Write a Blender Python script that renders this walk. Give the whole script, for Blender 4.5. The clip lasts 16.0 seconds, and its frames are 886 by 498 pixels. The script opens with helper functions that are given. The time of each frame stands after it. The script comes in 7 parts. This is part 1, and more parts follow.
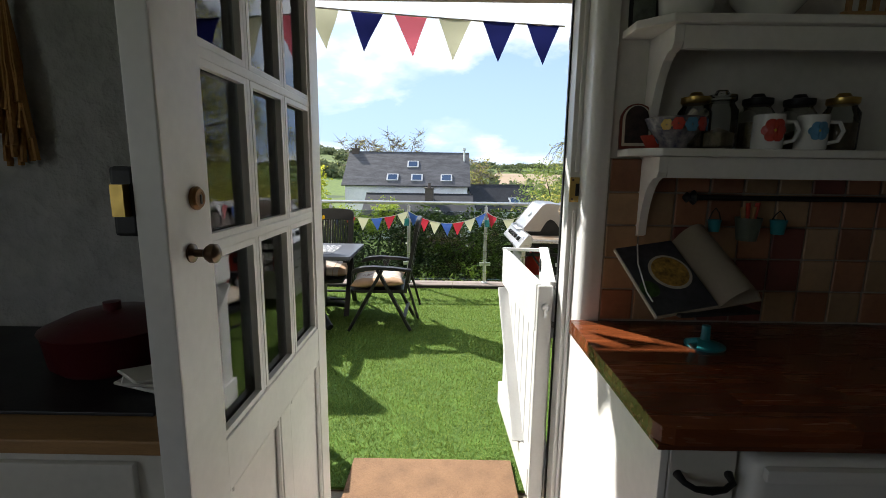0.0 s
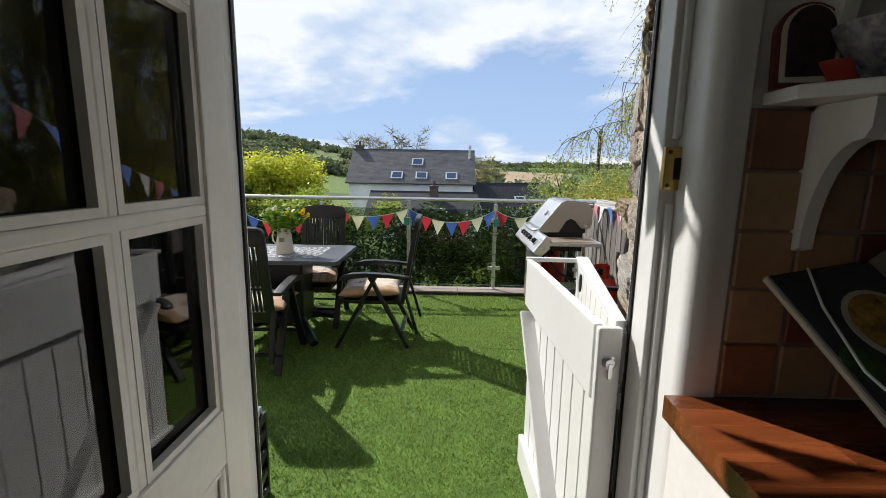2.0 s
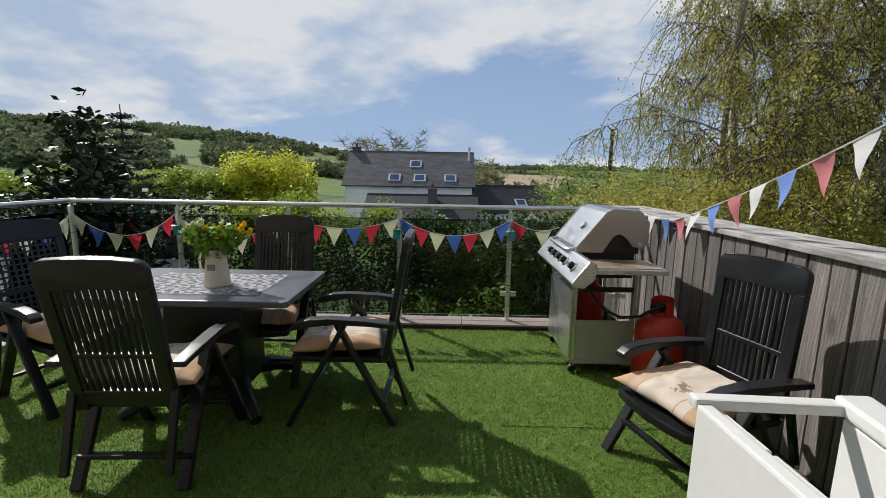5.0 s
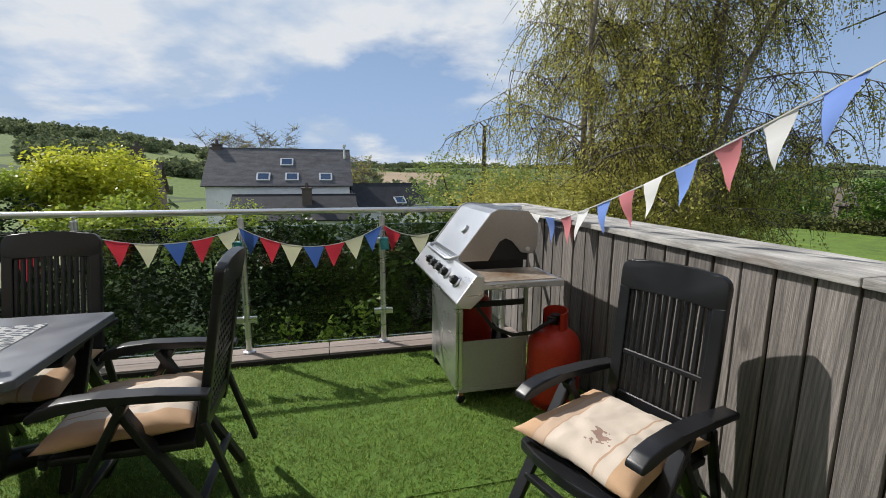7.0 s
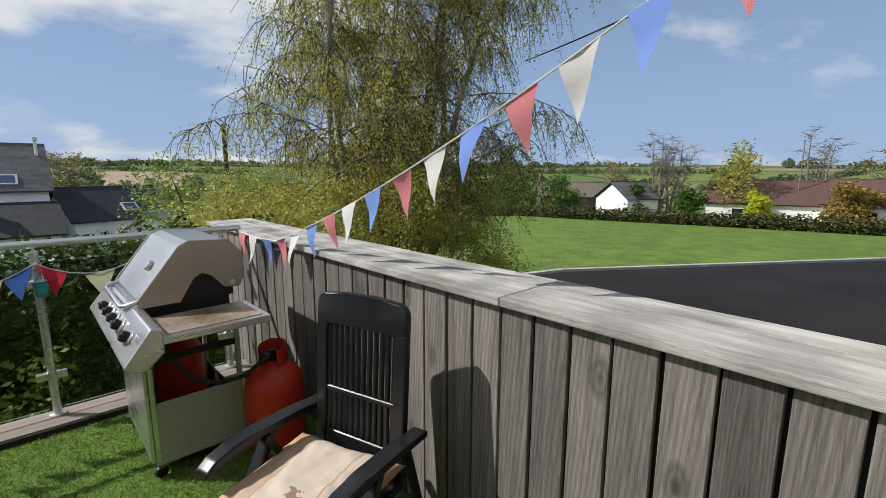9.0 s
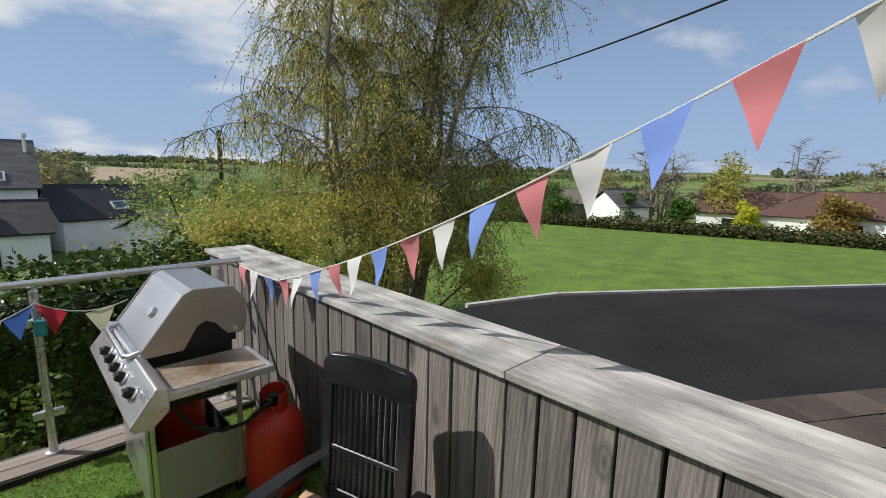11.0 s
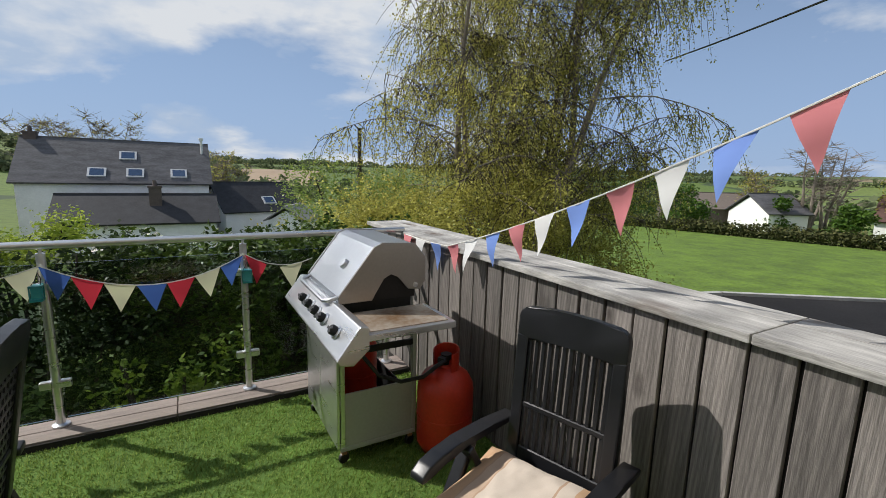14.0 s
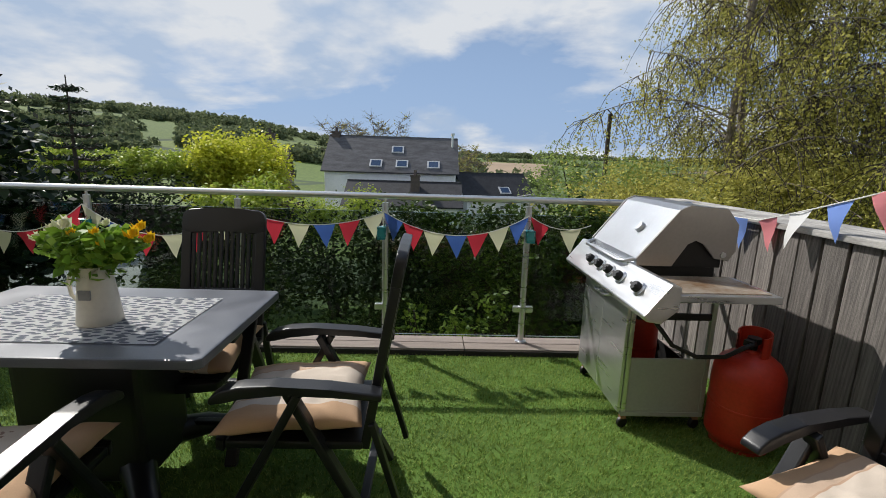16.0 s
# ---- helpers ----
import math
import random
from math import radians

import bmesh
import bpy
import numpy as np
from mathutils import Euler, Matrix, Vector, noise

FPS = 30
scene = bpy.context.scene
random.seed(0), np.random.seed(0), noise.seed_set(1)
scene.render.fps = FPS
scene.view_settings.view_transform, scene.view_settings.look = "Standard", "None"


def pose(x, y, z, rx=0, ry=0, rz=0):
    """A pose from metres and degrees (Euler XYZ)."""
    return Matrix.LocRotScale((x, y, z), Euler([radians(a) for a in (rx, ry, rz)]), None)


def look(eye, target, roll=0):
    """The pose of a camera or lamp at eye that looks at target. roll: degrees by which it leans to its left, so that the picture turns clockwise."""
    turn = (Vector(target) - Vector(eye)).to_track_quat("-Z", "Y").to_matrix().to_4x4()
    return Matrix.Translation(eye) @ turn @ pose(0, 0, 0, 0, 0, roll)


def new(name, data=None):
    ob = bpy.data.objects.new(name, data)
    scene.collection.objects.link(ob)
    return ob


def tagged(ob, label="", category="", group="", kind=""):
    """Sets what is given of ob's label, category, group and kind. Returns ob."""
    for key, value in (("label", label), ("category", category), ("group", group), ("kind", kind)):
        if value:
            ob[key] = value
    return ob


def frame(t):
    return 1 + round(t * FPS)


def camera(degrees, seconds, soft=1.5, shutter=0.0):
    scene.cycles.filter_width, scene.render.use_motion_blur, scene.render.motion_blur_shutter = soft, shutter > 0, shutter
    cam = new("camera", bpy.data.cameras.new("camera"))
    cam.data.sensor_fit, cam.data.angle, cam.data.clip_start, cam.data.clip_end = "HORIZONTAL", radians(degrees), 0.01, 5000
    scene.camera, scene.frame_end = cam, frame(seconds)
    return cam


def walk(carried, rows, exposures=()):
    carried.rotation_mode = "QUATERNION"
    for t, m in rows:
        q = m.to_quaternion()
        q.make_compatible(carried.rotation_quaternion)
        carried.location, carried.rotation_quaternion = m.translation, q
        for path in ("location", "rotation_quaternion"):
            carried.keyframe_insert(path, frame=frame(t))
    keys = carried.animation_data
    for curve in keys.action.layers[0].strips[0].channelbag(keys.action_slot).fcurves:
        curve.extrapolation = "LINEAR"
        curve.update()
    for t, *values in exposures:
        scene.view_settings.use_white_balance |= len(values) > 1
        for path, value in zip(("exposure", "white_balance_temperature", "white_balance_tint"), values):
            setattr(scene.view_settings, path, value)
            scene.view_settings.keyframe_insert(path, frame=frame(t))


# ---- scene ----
cam = camera(88.9, 16.0, soft=0.5)
METRES, EYE, TILT, LEAN, TURN = 4.0, 1.5, 0.0, 0.0, 0.3
ROWS = [
    (0.0, 0.0, 0.0, 0.0, 0.14, -9.83, -0.79),
    (0.5, 0.0009, 0.027, -0.0019, 0.29, -9.92, -0.8),
    (1.0, 0.0078, 0.0613, -0.008, 0.45, -9.99, -0.87),
    (1.5, 0.0051, 0.1029, -0.0144, 0.59, -10.03, -0.94),
    (2.0, 0.0017, 0.1539, -0.0157, 0.77, -10.04, -0.95),
    (2.5, -0.0054, 0.2011, -0.0183, 0.96, -10.03, -0.91),
    (3.0, -0.0055, 0.261, -0.0212, 1.16, -10.0, -0.93),
    (3.5, -0.0092, 0.3078, -0.0237, 1.34, -9.95, -0.98),
    (6.0, 0.0041, 0.5244, -0.0262, -2.12, -9.61, -0.72),
    (6.5, 0.0181, 0.5611, -0.0284, -7.47, -9.74, -0.51),
    (7.0, 0.0346, 0.5976, -0.0286, -14.53, -9.81, -0.37),
    (7.5, 0.0515, 0.6087, -0.0257, -22.22, -9.84, -0.18),
    (8.0, 0.0719, 0.6092, -0.0202, -29.94, -9.96, 0.07),
    (8.5, 0.0975, 0.6042, -0.013, -37.25, -10.02, 0.1),
    (9.0, 0.1268, 0.5973, 0.0028, -43.41, -9.91, -0.15),
    (11.5, 0.1097, 0.619, 0.0694, -44.12, -9.59, -1.44),
    (12.0, 0.0988, 0.6298, 0.0614, -40.89, -9.61, -1.51),
    (12.5, 0.0908, 0.6408, 0.0487, -38.56, -9.63, -1.45),
    (13.0, 0.0815, 0.6532, 0.0357, -36.86, -9.63, -1.58),
    (13.5, 0.0702, 0.6657, 0.0251, -34.32, -9.66, -1.6),
    (14.0, 0.0545, 0.6737, 0.0088, -30.02, -9.68, -1.58),
    (14.5, 0.0367, 0.6769, -0.0062, -22.35, -10.03, -1.69),
    (15.0, 0.013, 0.6778, -0.0178, -14.5, -10.29, -1.75),
    (15.5, -0.0135, 0.6761, -0.0285, -7.73, -10.53, -1.76),
    (16.0, -0.038, 0.6753, -0.0369, -1.68, -11.27, -1.72),
]
walk(cam, [(t, pose(0, 0, EYE, TILT, LEAN, TURN) @ pose(METRES * x, METRES * y, METRES * z, 90 + pitch, roll, yaw)) for t, x, y, z, yaw, pitch, roll in ROWS],
     exposures=[(0.0, 0.86), (1.0, 0.58), (1.5, 0.44), (2.0, 0.30), (2.5, 0.08), (3.0, -0.10), (3.5, -0.46), (6.0, 0.0), (9.0, -0.12), (12.5, -0.14), (16.0, -0.10)])

# ---- world and sun ----
SUN_TO = Vector((-0.82, 0.80, 1.0)).normalized()
SUN_EL = math.asin(SUN_TO.z)
SUN_AZ = math.atan2(SUN_TO.x, SUN_TO.y)


def make_world():
    w = bpy.data.worlds.new("sky")
    scene.world = w
    w.use_nodes = True
    nt = w.node_tree
    nt.nodes.clear()
    N = nt.nodes.new
    L = nt.links.new
    out, bg = N("ShaderNodeOutputWorld"), N("ShaderNodeBackground")
    sky = N("ShaderNodeTexSky")
    sky.sky_type = "NISHITA"
    sky.sun_disc = False
    sky.sun_elevation, sky.sun_rotation = SUN_EL, SUN_AZ
    sky.air_density, sky.dust_density, sky.ozone_density = 1.0, 0.2, 2.0
    # a layer of broken cloud, drawn on a flat sheet high above
    co, sep = N("ShaderNodeTexCoord"), N("ShaderNodeSeparateXYZ")
    L(co.outputs["Generated"], sep.inputs[0])
    zz = N("ShaderNodeMath"); zz.operation = "MAXIMUM"; zz.inputs[1].default_value = 0.0
    L(sep.outputs["Z"], zz.inputs[0])
    za = N("ShaderNodeMath"); za.operation = "ADD"; za.inputs[1].default_value = 0.26
    L(zz.outputs[0], za.inputs[0])
    dx, dy = N("ShaderNodeMath"), N("ShaderNodeMath")
    dx.operation = dy.operation = "DIVIDE"
    L(sep.outputs["X"], dx.inputs[0]); L(za.outputs[0], dx.inputs[1])
    L(sep.outputs["Y"], dy.inputs[0]); L(za.outputs[0], dy.inputs[1])
    com = N("ShaderNodeCombineXYZ")
    L(dx.outputs[0], com.inputs[0]); L(dy.outputs[0], com.inputs[1])
    com.inputs[2].default_value = 5.1
    n1 = N("ShaderNodeTexNoise")
    n1.inputs["Scale"].default_value, n1.inputs["Detail"].default_value, n1.inputs["Roughness"].default_value = 0.95, 11.0, 0.55
    n1.inputs["Distortion"].default_value = 0.2
    L(com.outputs[0], n1.inputs["Vector"])
    # the cloud bank grows thicker to the west, where the sun stands
    west = N("ShaderNodeMath"); west.operation = "MULTIPLY_ADD"
    west.inputs[1].default_value, west.inputs[2].default_value = -0.13, 0.035
    L(sep.outputs["X"], west.inputs[0])
    add = N("ShaderNodeMath"); add.operation = "ADD"
    L(n1.outputs["Fac"], add.inputs[0]); L(west.outputs[0], add.inputs[1])
    ramp = N("ShaderNodeValToRGB")
    ramp.color_ramp.elements[0].position, ramp.color_ramp.elements[1].position = 0.465, 0.575
    L(add.outputs[0], ramp.inputs[0])
    n2 = N("ShaderNodeTexNoise")
    n2.inputs["Scale"].default_value, n2.inputs["Detail"].default_value = 2.6, 8.0
    L(com.outputs[0], n2.inputs["Vector"])
    shade = N("ShaderNodeValToRGB")
    shade.color_ramp.elements[0].position, shade.color_ramp.elements[1].position = 0.40, 0.58
    shade.color_ramp.elements[0].color = (7.0, 8.8, 11.6, 1)
    shade.color_ramp.elements[1].color = (12.0, 12.5, 13.2, 1)
    L(n2.outputs["Fac"], shade.inputs[0])
    mix = N("ShaderNodeMix"); mix.data_type = "RGBA"
    L(ramp.outputs["Color"], mix.inputs["Factor"])
    # pale haze towards the horizon
    hz = N("ShaderNodeMapRange"); hz.interpolation_type = "SMOOTHSTEP"
    hz.inputs["From Min"].default_value, hz.inputs["From Max"].default_value = 0.0, 0.70
    hz.inputs["To Min"].default_value, hz.inputs["To Max"].default_value = 0.85, 0.15
    L(zz.outputs[0], hz.inputs["Value"])
    hm = N("ShaderNodeMix"); hm.data_type = "RGBA"
    L(hz.outputs[0], hm.inputs["Factor"])
    L(sky.outputs[0], hm.inputs["A"]); hm.inputs["B"].default_value = (5.7, 8.1, 12.5, 1)
    L(hm.outputs["Result"], mix.inputs["A"]); L(shade.outputs["Color"], mix.inputs["B"])
    L(mix.outputs["Result"], bg.inputs["Color"])
    bg.inputs["Strength"].default_value = 0.064
    L(bg.outputs[0], out.inputs["Surface"])


make_world()
sun = new("sun", bpy.data.lights.new("sun", "SUN"))
sun.data.energy, sun.data.angle, sun.data.color = 5.0, radians(0.6), (1.0, 0.96, 0.90)
sun.matrix_world = look(SUN_TO * 40, (0, 0, 0))
# unseen fill lamp, added in an assumed window opening to lift the kitchen
kitchen_fill_lamp = new("kitchen_fill_lamp", bpy.data.lights.new("kitchen_fill_lamp", "AREA"))
kitchen_fill_lamp.data.shape = "RECTANGLE"
kitchen_fill_lamp.data.size, kitchen_fill_lamp.data.size_y = 1.8, 0.95
kitchen_fill_lamp.data.energy, kitchen_fill_lamp.data.color = 2.4, (0.95, 0.98, 1.0)
kitchen_fill_lamp.matrix_world = look((-2.44, -1.2, 1.65), (0.0, -1.2, 1.55))

# ---- materials ----
MATS = {}


def mat(name, color, rough=0.6, metal=0.0, vary=0.25, scale=6.0, fine=60.0, bump=0.15, stretch=(1, 1, 1), dark=None, per_piece=0.0,
        coat=0.0, spec=0.5, trans=0.0, coords="Object", bump_dist=0.01):
    """A surface of one base colour, varied at two scales, with fine relief. stretch: grain; per_piece: how far pieces differ."""
    if name in MATS:
        return MATS[name]
    m = bpy.data.materials.new(name)
    MATS[name] = m
    m.use_nodes = True
    nt = m.node_tree
    N, L = nt.nodes.new, nt.links.new
    b = nt.nodes["Principled BSDF"]
    b.inputs["Roughness"].default_value, b.inputs["Metallic"].default_value = rough, metal
    b.inputs["Specular IOR Level"].default_value = spec
    b.inputs["Coat Weight"].default_value = coat
    b.inputs["Transmission Weight"].default_value = trans
    co, mp = N("ShaderNodeTexCoord"), N("ShaderNodeMapping")
    mp.inputs["Scale"].default_value = stretch
    L(co.outputs[coords], mp.inputs[0])
    big, small = N("ShaderNodeTexNoise"), N("ShaderNodeTexNoise")
    big.inputs["Scale"].default_value, big.inputs["Detail"].default_value = scale, 5
    small.inputs["Scale"].default_value, small.inputs["Detail"].default_value = fine, 4
    vec = mp.outputs[0]
    info = N("ShaderNodeObjectInfo")
    if per_piece:
        off = N("ShaderNodeVectorMath")
        off.operation = "MULTIPLY_ADD"
        off.inputs[1].default_value = (37.0, 19.0, 11.0)
        L(info.outputs["Random"], off.inputs[0])
        L(vec, off.inputs[2])
        vec = off.outputs[0]
    L(vec, big.inputs["Vector"])
    L(vec, small.inputs["Vector"])
    mixn = N("ShaderNodeMix")
    mixn.data_type = "FLOAT"
    mixn.inputs["Factor"].default_value = 0.4
    L(big.outputs["Fac"], mixn.inputs["A"])
    L(small.outputs["Fac"], mixn.inputs["B"])
    ramp = N("ShaderNodeValToRGB")
    e = ramp.color_ramp.elements
    e[0].position, e[1].position = 0.32, 0.68
    d = dark or tuple(c * (1 - vary) for c in color)
    e[0].color = (*d, 1)
    e[1].color = (*[min(1.0, c * (1 + vary * 0.5)) for c in color], 1)
    L(mixn.outputs["Result"], ramp.inputs[0])
    col = ramp.outputs[0]
    if per_piece:
        hsv = N("ShaderNodeHueSaturation")
        mr = N("ShaderNodeMapRange")
        mr.inputs["To Min"].default_value, mr.inputs["To Max"].default_value = 1 - per_piece, 1 + per_piece
        L(info.outputs["Random"], mr.inputs["Value"])
        L(mr.outputs[0], hsv.inputs["Value"])
        L(col, hsv.inputs["Color"])
        col = hsv.outputs[0]
    L(col, b.inputs["Base Color"])
    rr = N("ShaderNodeMapRange")
    rr.inputs["To Min"].default_value, rr.inputs["To Max"].default_value = max(0.03, rough - 0.1), min(1, rough + 0.1)
    L(big.outputs["Fac"], rr.inputs["Value"])
    L(rr.outputs[0], b.inputs["Roughness"])
    if bump:
        bp = N("ShaderNodeBump")
        bp.inputs["Strength"].default_value, bp.inputs["Distance"].default_value = bump, bump_dist
        L(mixn.outputs["Result"], bp.inputs["Height"])
        L(bp.outputs[0], b.inputs["Normal"])
    return m


def leaf_mat(name, color, color2, trans=0.35, rough=0.45):
    """Leaves: two greens, each leaf by its own island, light coming through."""
    if name in MATS:
        return MATS[name]
    m = bpy.data.materials.new(name)
    MATS[name] = m
    m.use_nodes = True
    nt = m.node_tree
    N, L = nt.nodes.new, nt.links.new
    b = nt.nodes["Principled BSDF"]
    b.inputs["Roughness"].default_value = rough
    b.inputs["Specular IOR Level"].default_value = 0.25
    geo, ramp = N("ShaderNodeNewGeometry"), N("ShaderNodeValToRGB")
    ramp.color_ramp.elements[0].color, ramp.color_ramp.elements[1].color = (*color, 1), (*color2, 1)
    L(geo.outputs["Random Per Island"], ramp.inputs[0])
    L(ramp.outputs[0], b.inputs["Base Color"])
    tr, mix = N("ShaderNodeBsdfTranslucent"), N("ShaderNodeMixShader")
    L(ramp.outputs[0], tr.inputs["Color"])
    mix.inputs[0].default_value = trans
    L(b.outputs[0], mix.inputs[1])
    L(tr.outputs[0], mix.inputs[2])
    L(mix.outputs[0], nt.nodes["Material Output"].inputs["Surface"])
    return m


def glass_mat(name, tint=(0.93, 0.97, 0.95), gloss=0.10):
    """A thin clear pane: mostly straight through, with a mirror film that grows at grazing angles."""
    if name in MATS:
        return MATS[name]
    m = bpy.data.materials.new(name)
    MATS[name] = m
    m.use_nodes = True
    nt = m.node_tree
    N, L = nt.nodes.new, nt.links.new
    nt.nodes.remove(nt.nodes["Principled BSDF"])
    tr, gl, mix, fr = N("ShaderNodeBsdfTransparent"), N("ShaderNodeBsdfGlossy"), N("ShaderNodeMixShader"), N("ShaderNodeFresnel")
    tr.inputs[0].default_value = (*tint, 1)
    gl.inputs["Roughness"].default_value = 0.02
    fr.inputs["IOR"].default_value = 1.0 + gloss * 5
    L(fr.outputs[0], mix.inputs[0])
    L(tr.outputs[0], mix.inputs[1])
    L(gl.outputs[0], mix.inputs[2])
    L(mix.outputs[0], nt.nodes["Material Output"].inputs["Surface"])
    return m


WHITE = mat("white_gloss_paint", (0.78, 0.78, 0.76), 0.32, vary=0.06, scale=4, fine=90, bump=0.05)
DOORWHITE = mat("white_door_paint", (0.84, 0.82, 0.78), 0.36, vary=0.08, scale=5, fine=50, bump=0.06)
PLASTER = mat("white_wall_paint", (0.70, 0.68, 0.64), 0.85, vary=0.12, scale=3, fine=40, bump=0.3)
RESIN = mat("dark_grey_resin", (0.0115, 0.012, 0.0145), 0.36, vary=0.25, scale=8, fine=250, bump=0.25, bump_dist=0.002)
STEEL = mat("brushed_steel", (0.70, 0.71, 0.73), 0.30, 0.92, vary=0.08, scale=3, fine=120, bump=0.04, stretch=(1, 1, 12))
HOODSTEEL = mat("hood_steel", (0.74, 0.77, 0.82), 0.36, 0.85, vary=0.05, scale=2, fine=40, bump=0.02)
GREYMETAL = mat("grey_painted_metal", (0.40, 0.42, 0.40), 0.5, 0.1, vary=0.12, scale=3, fine=70, bump=0.05)
BLACKMETAL = mat("black_metal", (0.015, 0.015, 0.016), 0.45, 0.2, vary=0.3, bump=0.1)
DARKWOOD = mat("worktop_wood", (0.17, 0.045, 0.014), 0.26, vary=0.35, scale=3, fine=40, bump=0.08, stretch=(1.5, 16, 16), coat=0.3, per_piece=0.3)
OAK = mat("oak_wood", (0.36, 0.20, 0.08), 0.5, vary=0.3, scale=3, fine=40, bump=0.1, stretch=(2, 16, 16))
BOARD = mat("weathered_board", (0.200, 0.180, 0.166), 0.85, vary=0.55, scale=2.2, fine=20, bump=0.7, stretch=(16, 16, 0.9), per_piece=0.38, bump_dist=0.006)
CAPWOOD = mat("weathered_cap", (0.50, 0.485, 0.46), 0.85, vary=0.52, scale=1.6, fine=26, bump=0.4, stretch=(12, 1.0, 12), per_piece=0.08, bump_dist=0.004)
PLINTH = mat("weathered_plinth", (0.27, 0.225, 0.20), 0.85, vary=0.35, scale=2.5, fine=30, bump=0.4, stretch=(1.0, 12, 12), bump_dist=0.004)
# near-black colour that stands in for shade in gaps between boards
GAP_SHADE = mat("painted_gap_shade", (0.02, 0.018, 0.016), 0.95, bump=0.2)
STONE = mat("rubble_stone", (0.37, 0.315, 0.255), 0.9, vary=0.55, scale=6, fine=32, bump=1.0, per_piece=0.35, bump_dist=0.015)
MORTAR = mat("lime_mortar", (0.40, 0.35, 0.28), 0.95, vary=0.25, scale=10, fine=90, bump=0.8, bump_dist=0.012)
SLATE = mat("roof_slate", (0.125, 0.122, 0.130), 0.75, spec=0.3, vary=0.55, scale=1.3, fine=9, bump=0.4, stretch=(0.6, 1.6, 1.6), bump_dist=0.03)
DARKSLATE = mat("dark_slate", (0.05, 0.05, 0.055), 0.75, spec=0.3, vary=0.4, scale=1.5, fine=9, bump=0.4, bump_dist=0.03)
RENDERW = mat("white_render", (0.90, 0.90, 0.88), 0.9, vary=0.12, scale=0.6, fine=8, bump=0.2)
BRICK = mat("chimney_brick", (0.13, 0.10, 0.09), 0.9, vary=0.3, scale=3, fine=20, bump=0.3)
GRASSBED = mat("turf_backing", (0.10, 0.19, 0.025), 0.9, vary=0.35, scale=5, fine=180, bump=0.8, bump_dist=0.01)
TURF = leaf_mat("turf_blade", (0.095, 0.165, 0.020), (0.36, 0.46, 0.13), 0.42, 0.5)
MATCOIR = mat("coir_mat", (0.27, 0.155, 0.085), 0.95, vary=0.3, scale=10, fine=160, bump=0.9)
RED = mat("red_cylinder_paint", (0.50, 0.032, 0.014), 0.42, vary=0.25, scale=5, fine=60, bump=0.06)
BRASS = mat("brass", (0.55, 0.38, 0.12), 0.3, 1.0, vary=0.2)
BRONZE = mat("bronze_knob", (0.13, 0.085, 0.055), 0.3, 0.9, vary=0.2)
CREAM = mat("enamel_cream", (0.66, 0.62, 0.52), 0.35, vary=0.08)
BARK = mat("birch_bark", (0.25, 0.21, 0.17), 0.9, vary=0.5, scale=2, fine=14, bump=0.6, bump_dist=0.03)
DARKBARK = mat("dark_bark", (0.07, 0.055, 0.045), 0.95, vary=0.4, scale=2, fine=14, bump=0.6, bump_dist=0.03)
FLAGS = {k: leaf_mat("flag_" + k, tuple(v * 0.93 for v in c), c, 0.34, 0.9) for k, c in dict(
    white=(0.88, 0.88, 0.87), blue=(0.07, 0.15, 0.48), red=(0.66, 0.05, 0.08), pink=(0.92, 0.33, 0.36), navy=(0.02, 0.025, 0.14), rose=(0.88, 0.20, 0.27), pale=(0.24, 0.38, 0.86), cream=(0.70, 0.70, 0.50)).items()}
STRING = mat("white_tape", (0.7, 0.7, 0.66), 0.9, vary=0.1)
TEAL = mat("teal_enamel", (0.02, 0.22, 0.25), 0.35, vary=0.15)
IRON = mat("black_iron", (0.012, 0.012, 0.013), 0.5, 0.3, vary=0.3, bump=0.2)
CERAMIC = mat("white_glazed_china", (0.72, 0.71, 0.68), 0.15, vary=0.05, bump=0.02)
ROPE = mat("dried_corn", (0.38, 0.19, 0.05), 0.8, vary=0.4, scale=12, fine=90, bump=0.6)
DRAWER = mat("cream_cabinet_paint", (0.66, 0.64, 0.58), 0.4, vary=0.1, scale=4, fine=50, bump=0.06)
CLEAR = glass_mat("jar_glass", (0.86, 0.88, 0.86), 0.12)
PANE = glass_mat("door_glass", (0.72, 0.75, 0.74), 0.16)
OAKLEAF = leaf_mat("bush_leaf", (0.03, 0.08, 0.010), (0.11, 0.19, 0.025), 0.30)
LIME = leaf_mat("lime_leaf", (0.36, 0.42, 0.03), (0.76, 0.73, 0.10), 0.5)
FRESHLIME = leaf_mat("fresh_lime_leaf", (0.20, 0.30, 0.03), (0.48, 0.54, 0.10), 0.45)
PLUM = leaf_mat("plum_leaf", (0.035, 0.020, 0.022), (0.12, 0.07, 0.07), 0.2, 0.6)
BIRCHLEAF = leaf_mat("birch_leaf", (0.24, 0.235, 0.045), (0.60, 0.56, 0.15), 0.55)
GLOSSY = leaf_mat("laurel_leaf", (0.014, 0.034, 0.005), (0.11, 0.175, 0.022), 0.18, 0.42)
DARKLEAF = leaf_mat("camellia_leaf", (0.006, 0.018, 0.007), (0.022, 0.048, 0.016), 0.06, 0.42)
# shrub and yew greens darkened to carry the shade on the side facing here
SHADEDSHRUB = leaf_mat("shaded_shrub_leaf", (0.010, 0.022, 0.006), (0.055, 0.085, 0.022), 0.2, 0.75)
SHADEDYEW = leaf_mat("shaded_yew_leaf", (0.006, 0.013, 0.005), (0.014, 0.028, 0.009), 0.02, 0.85)
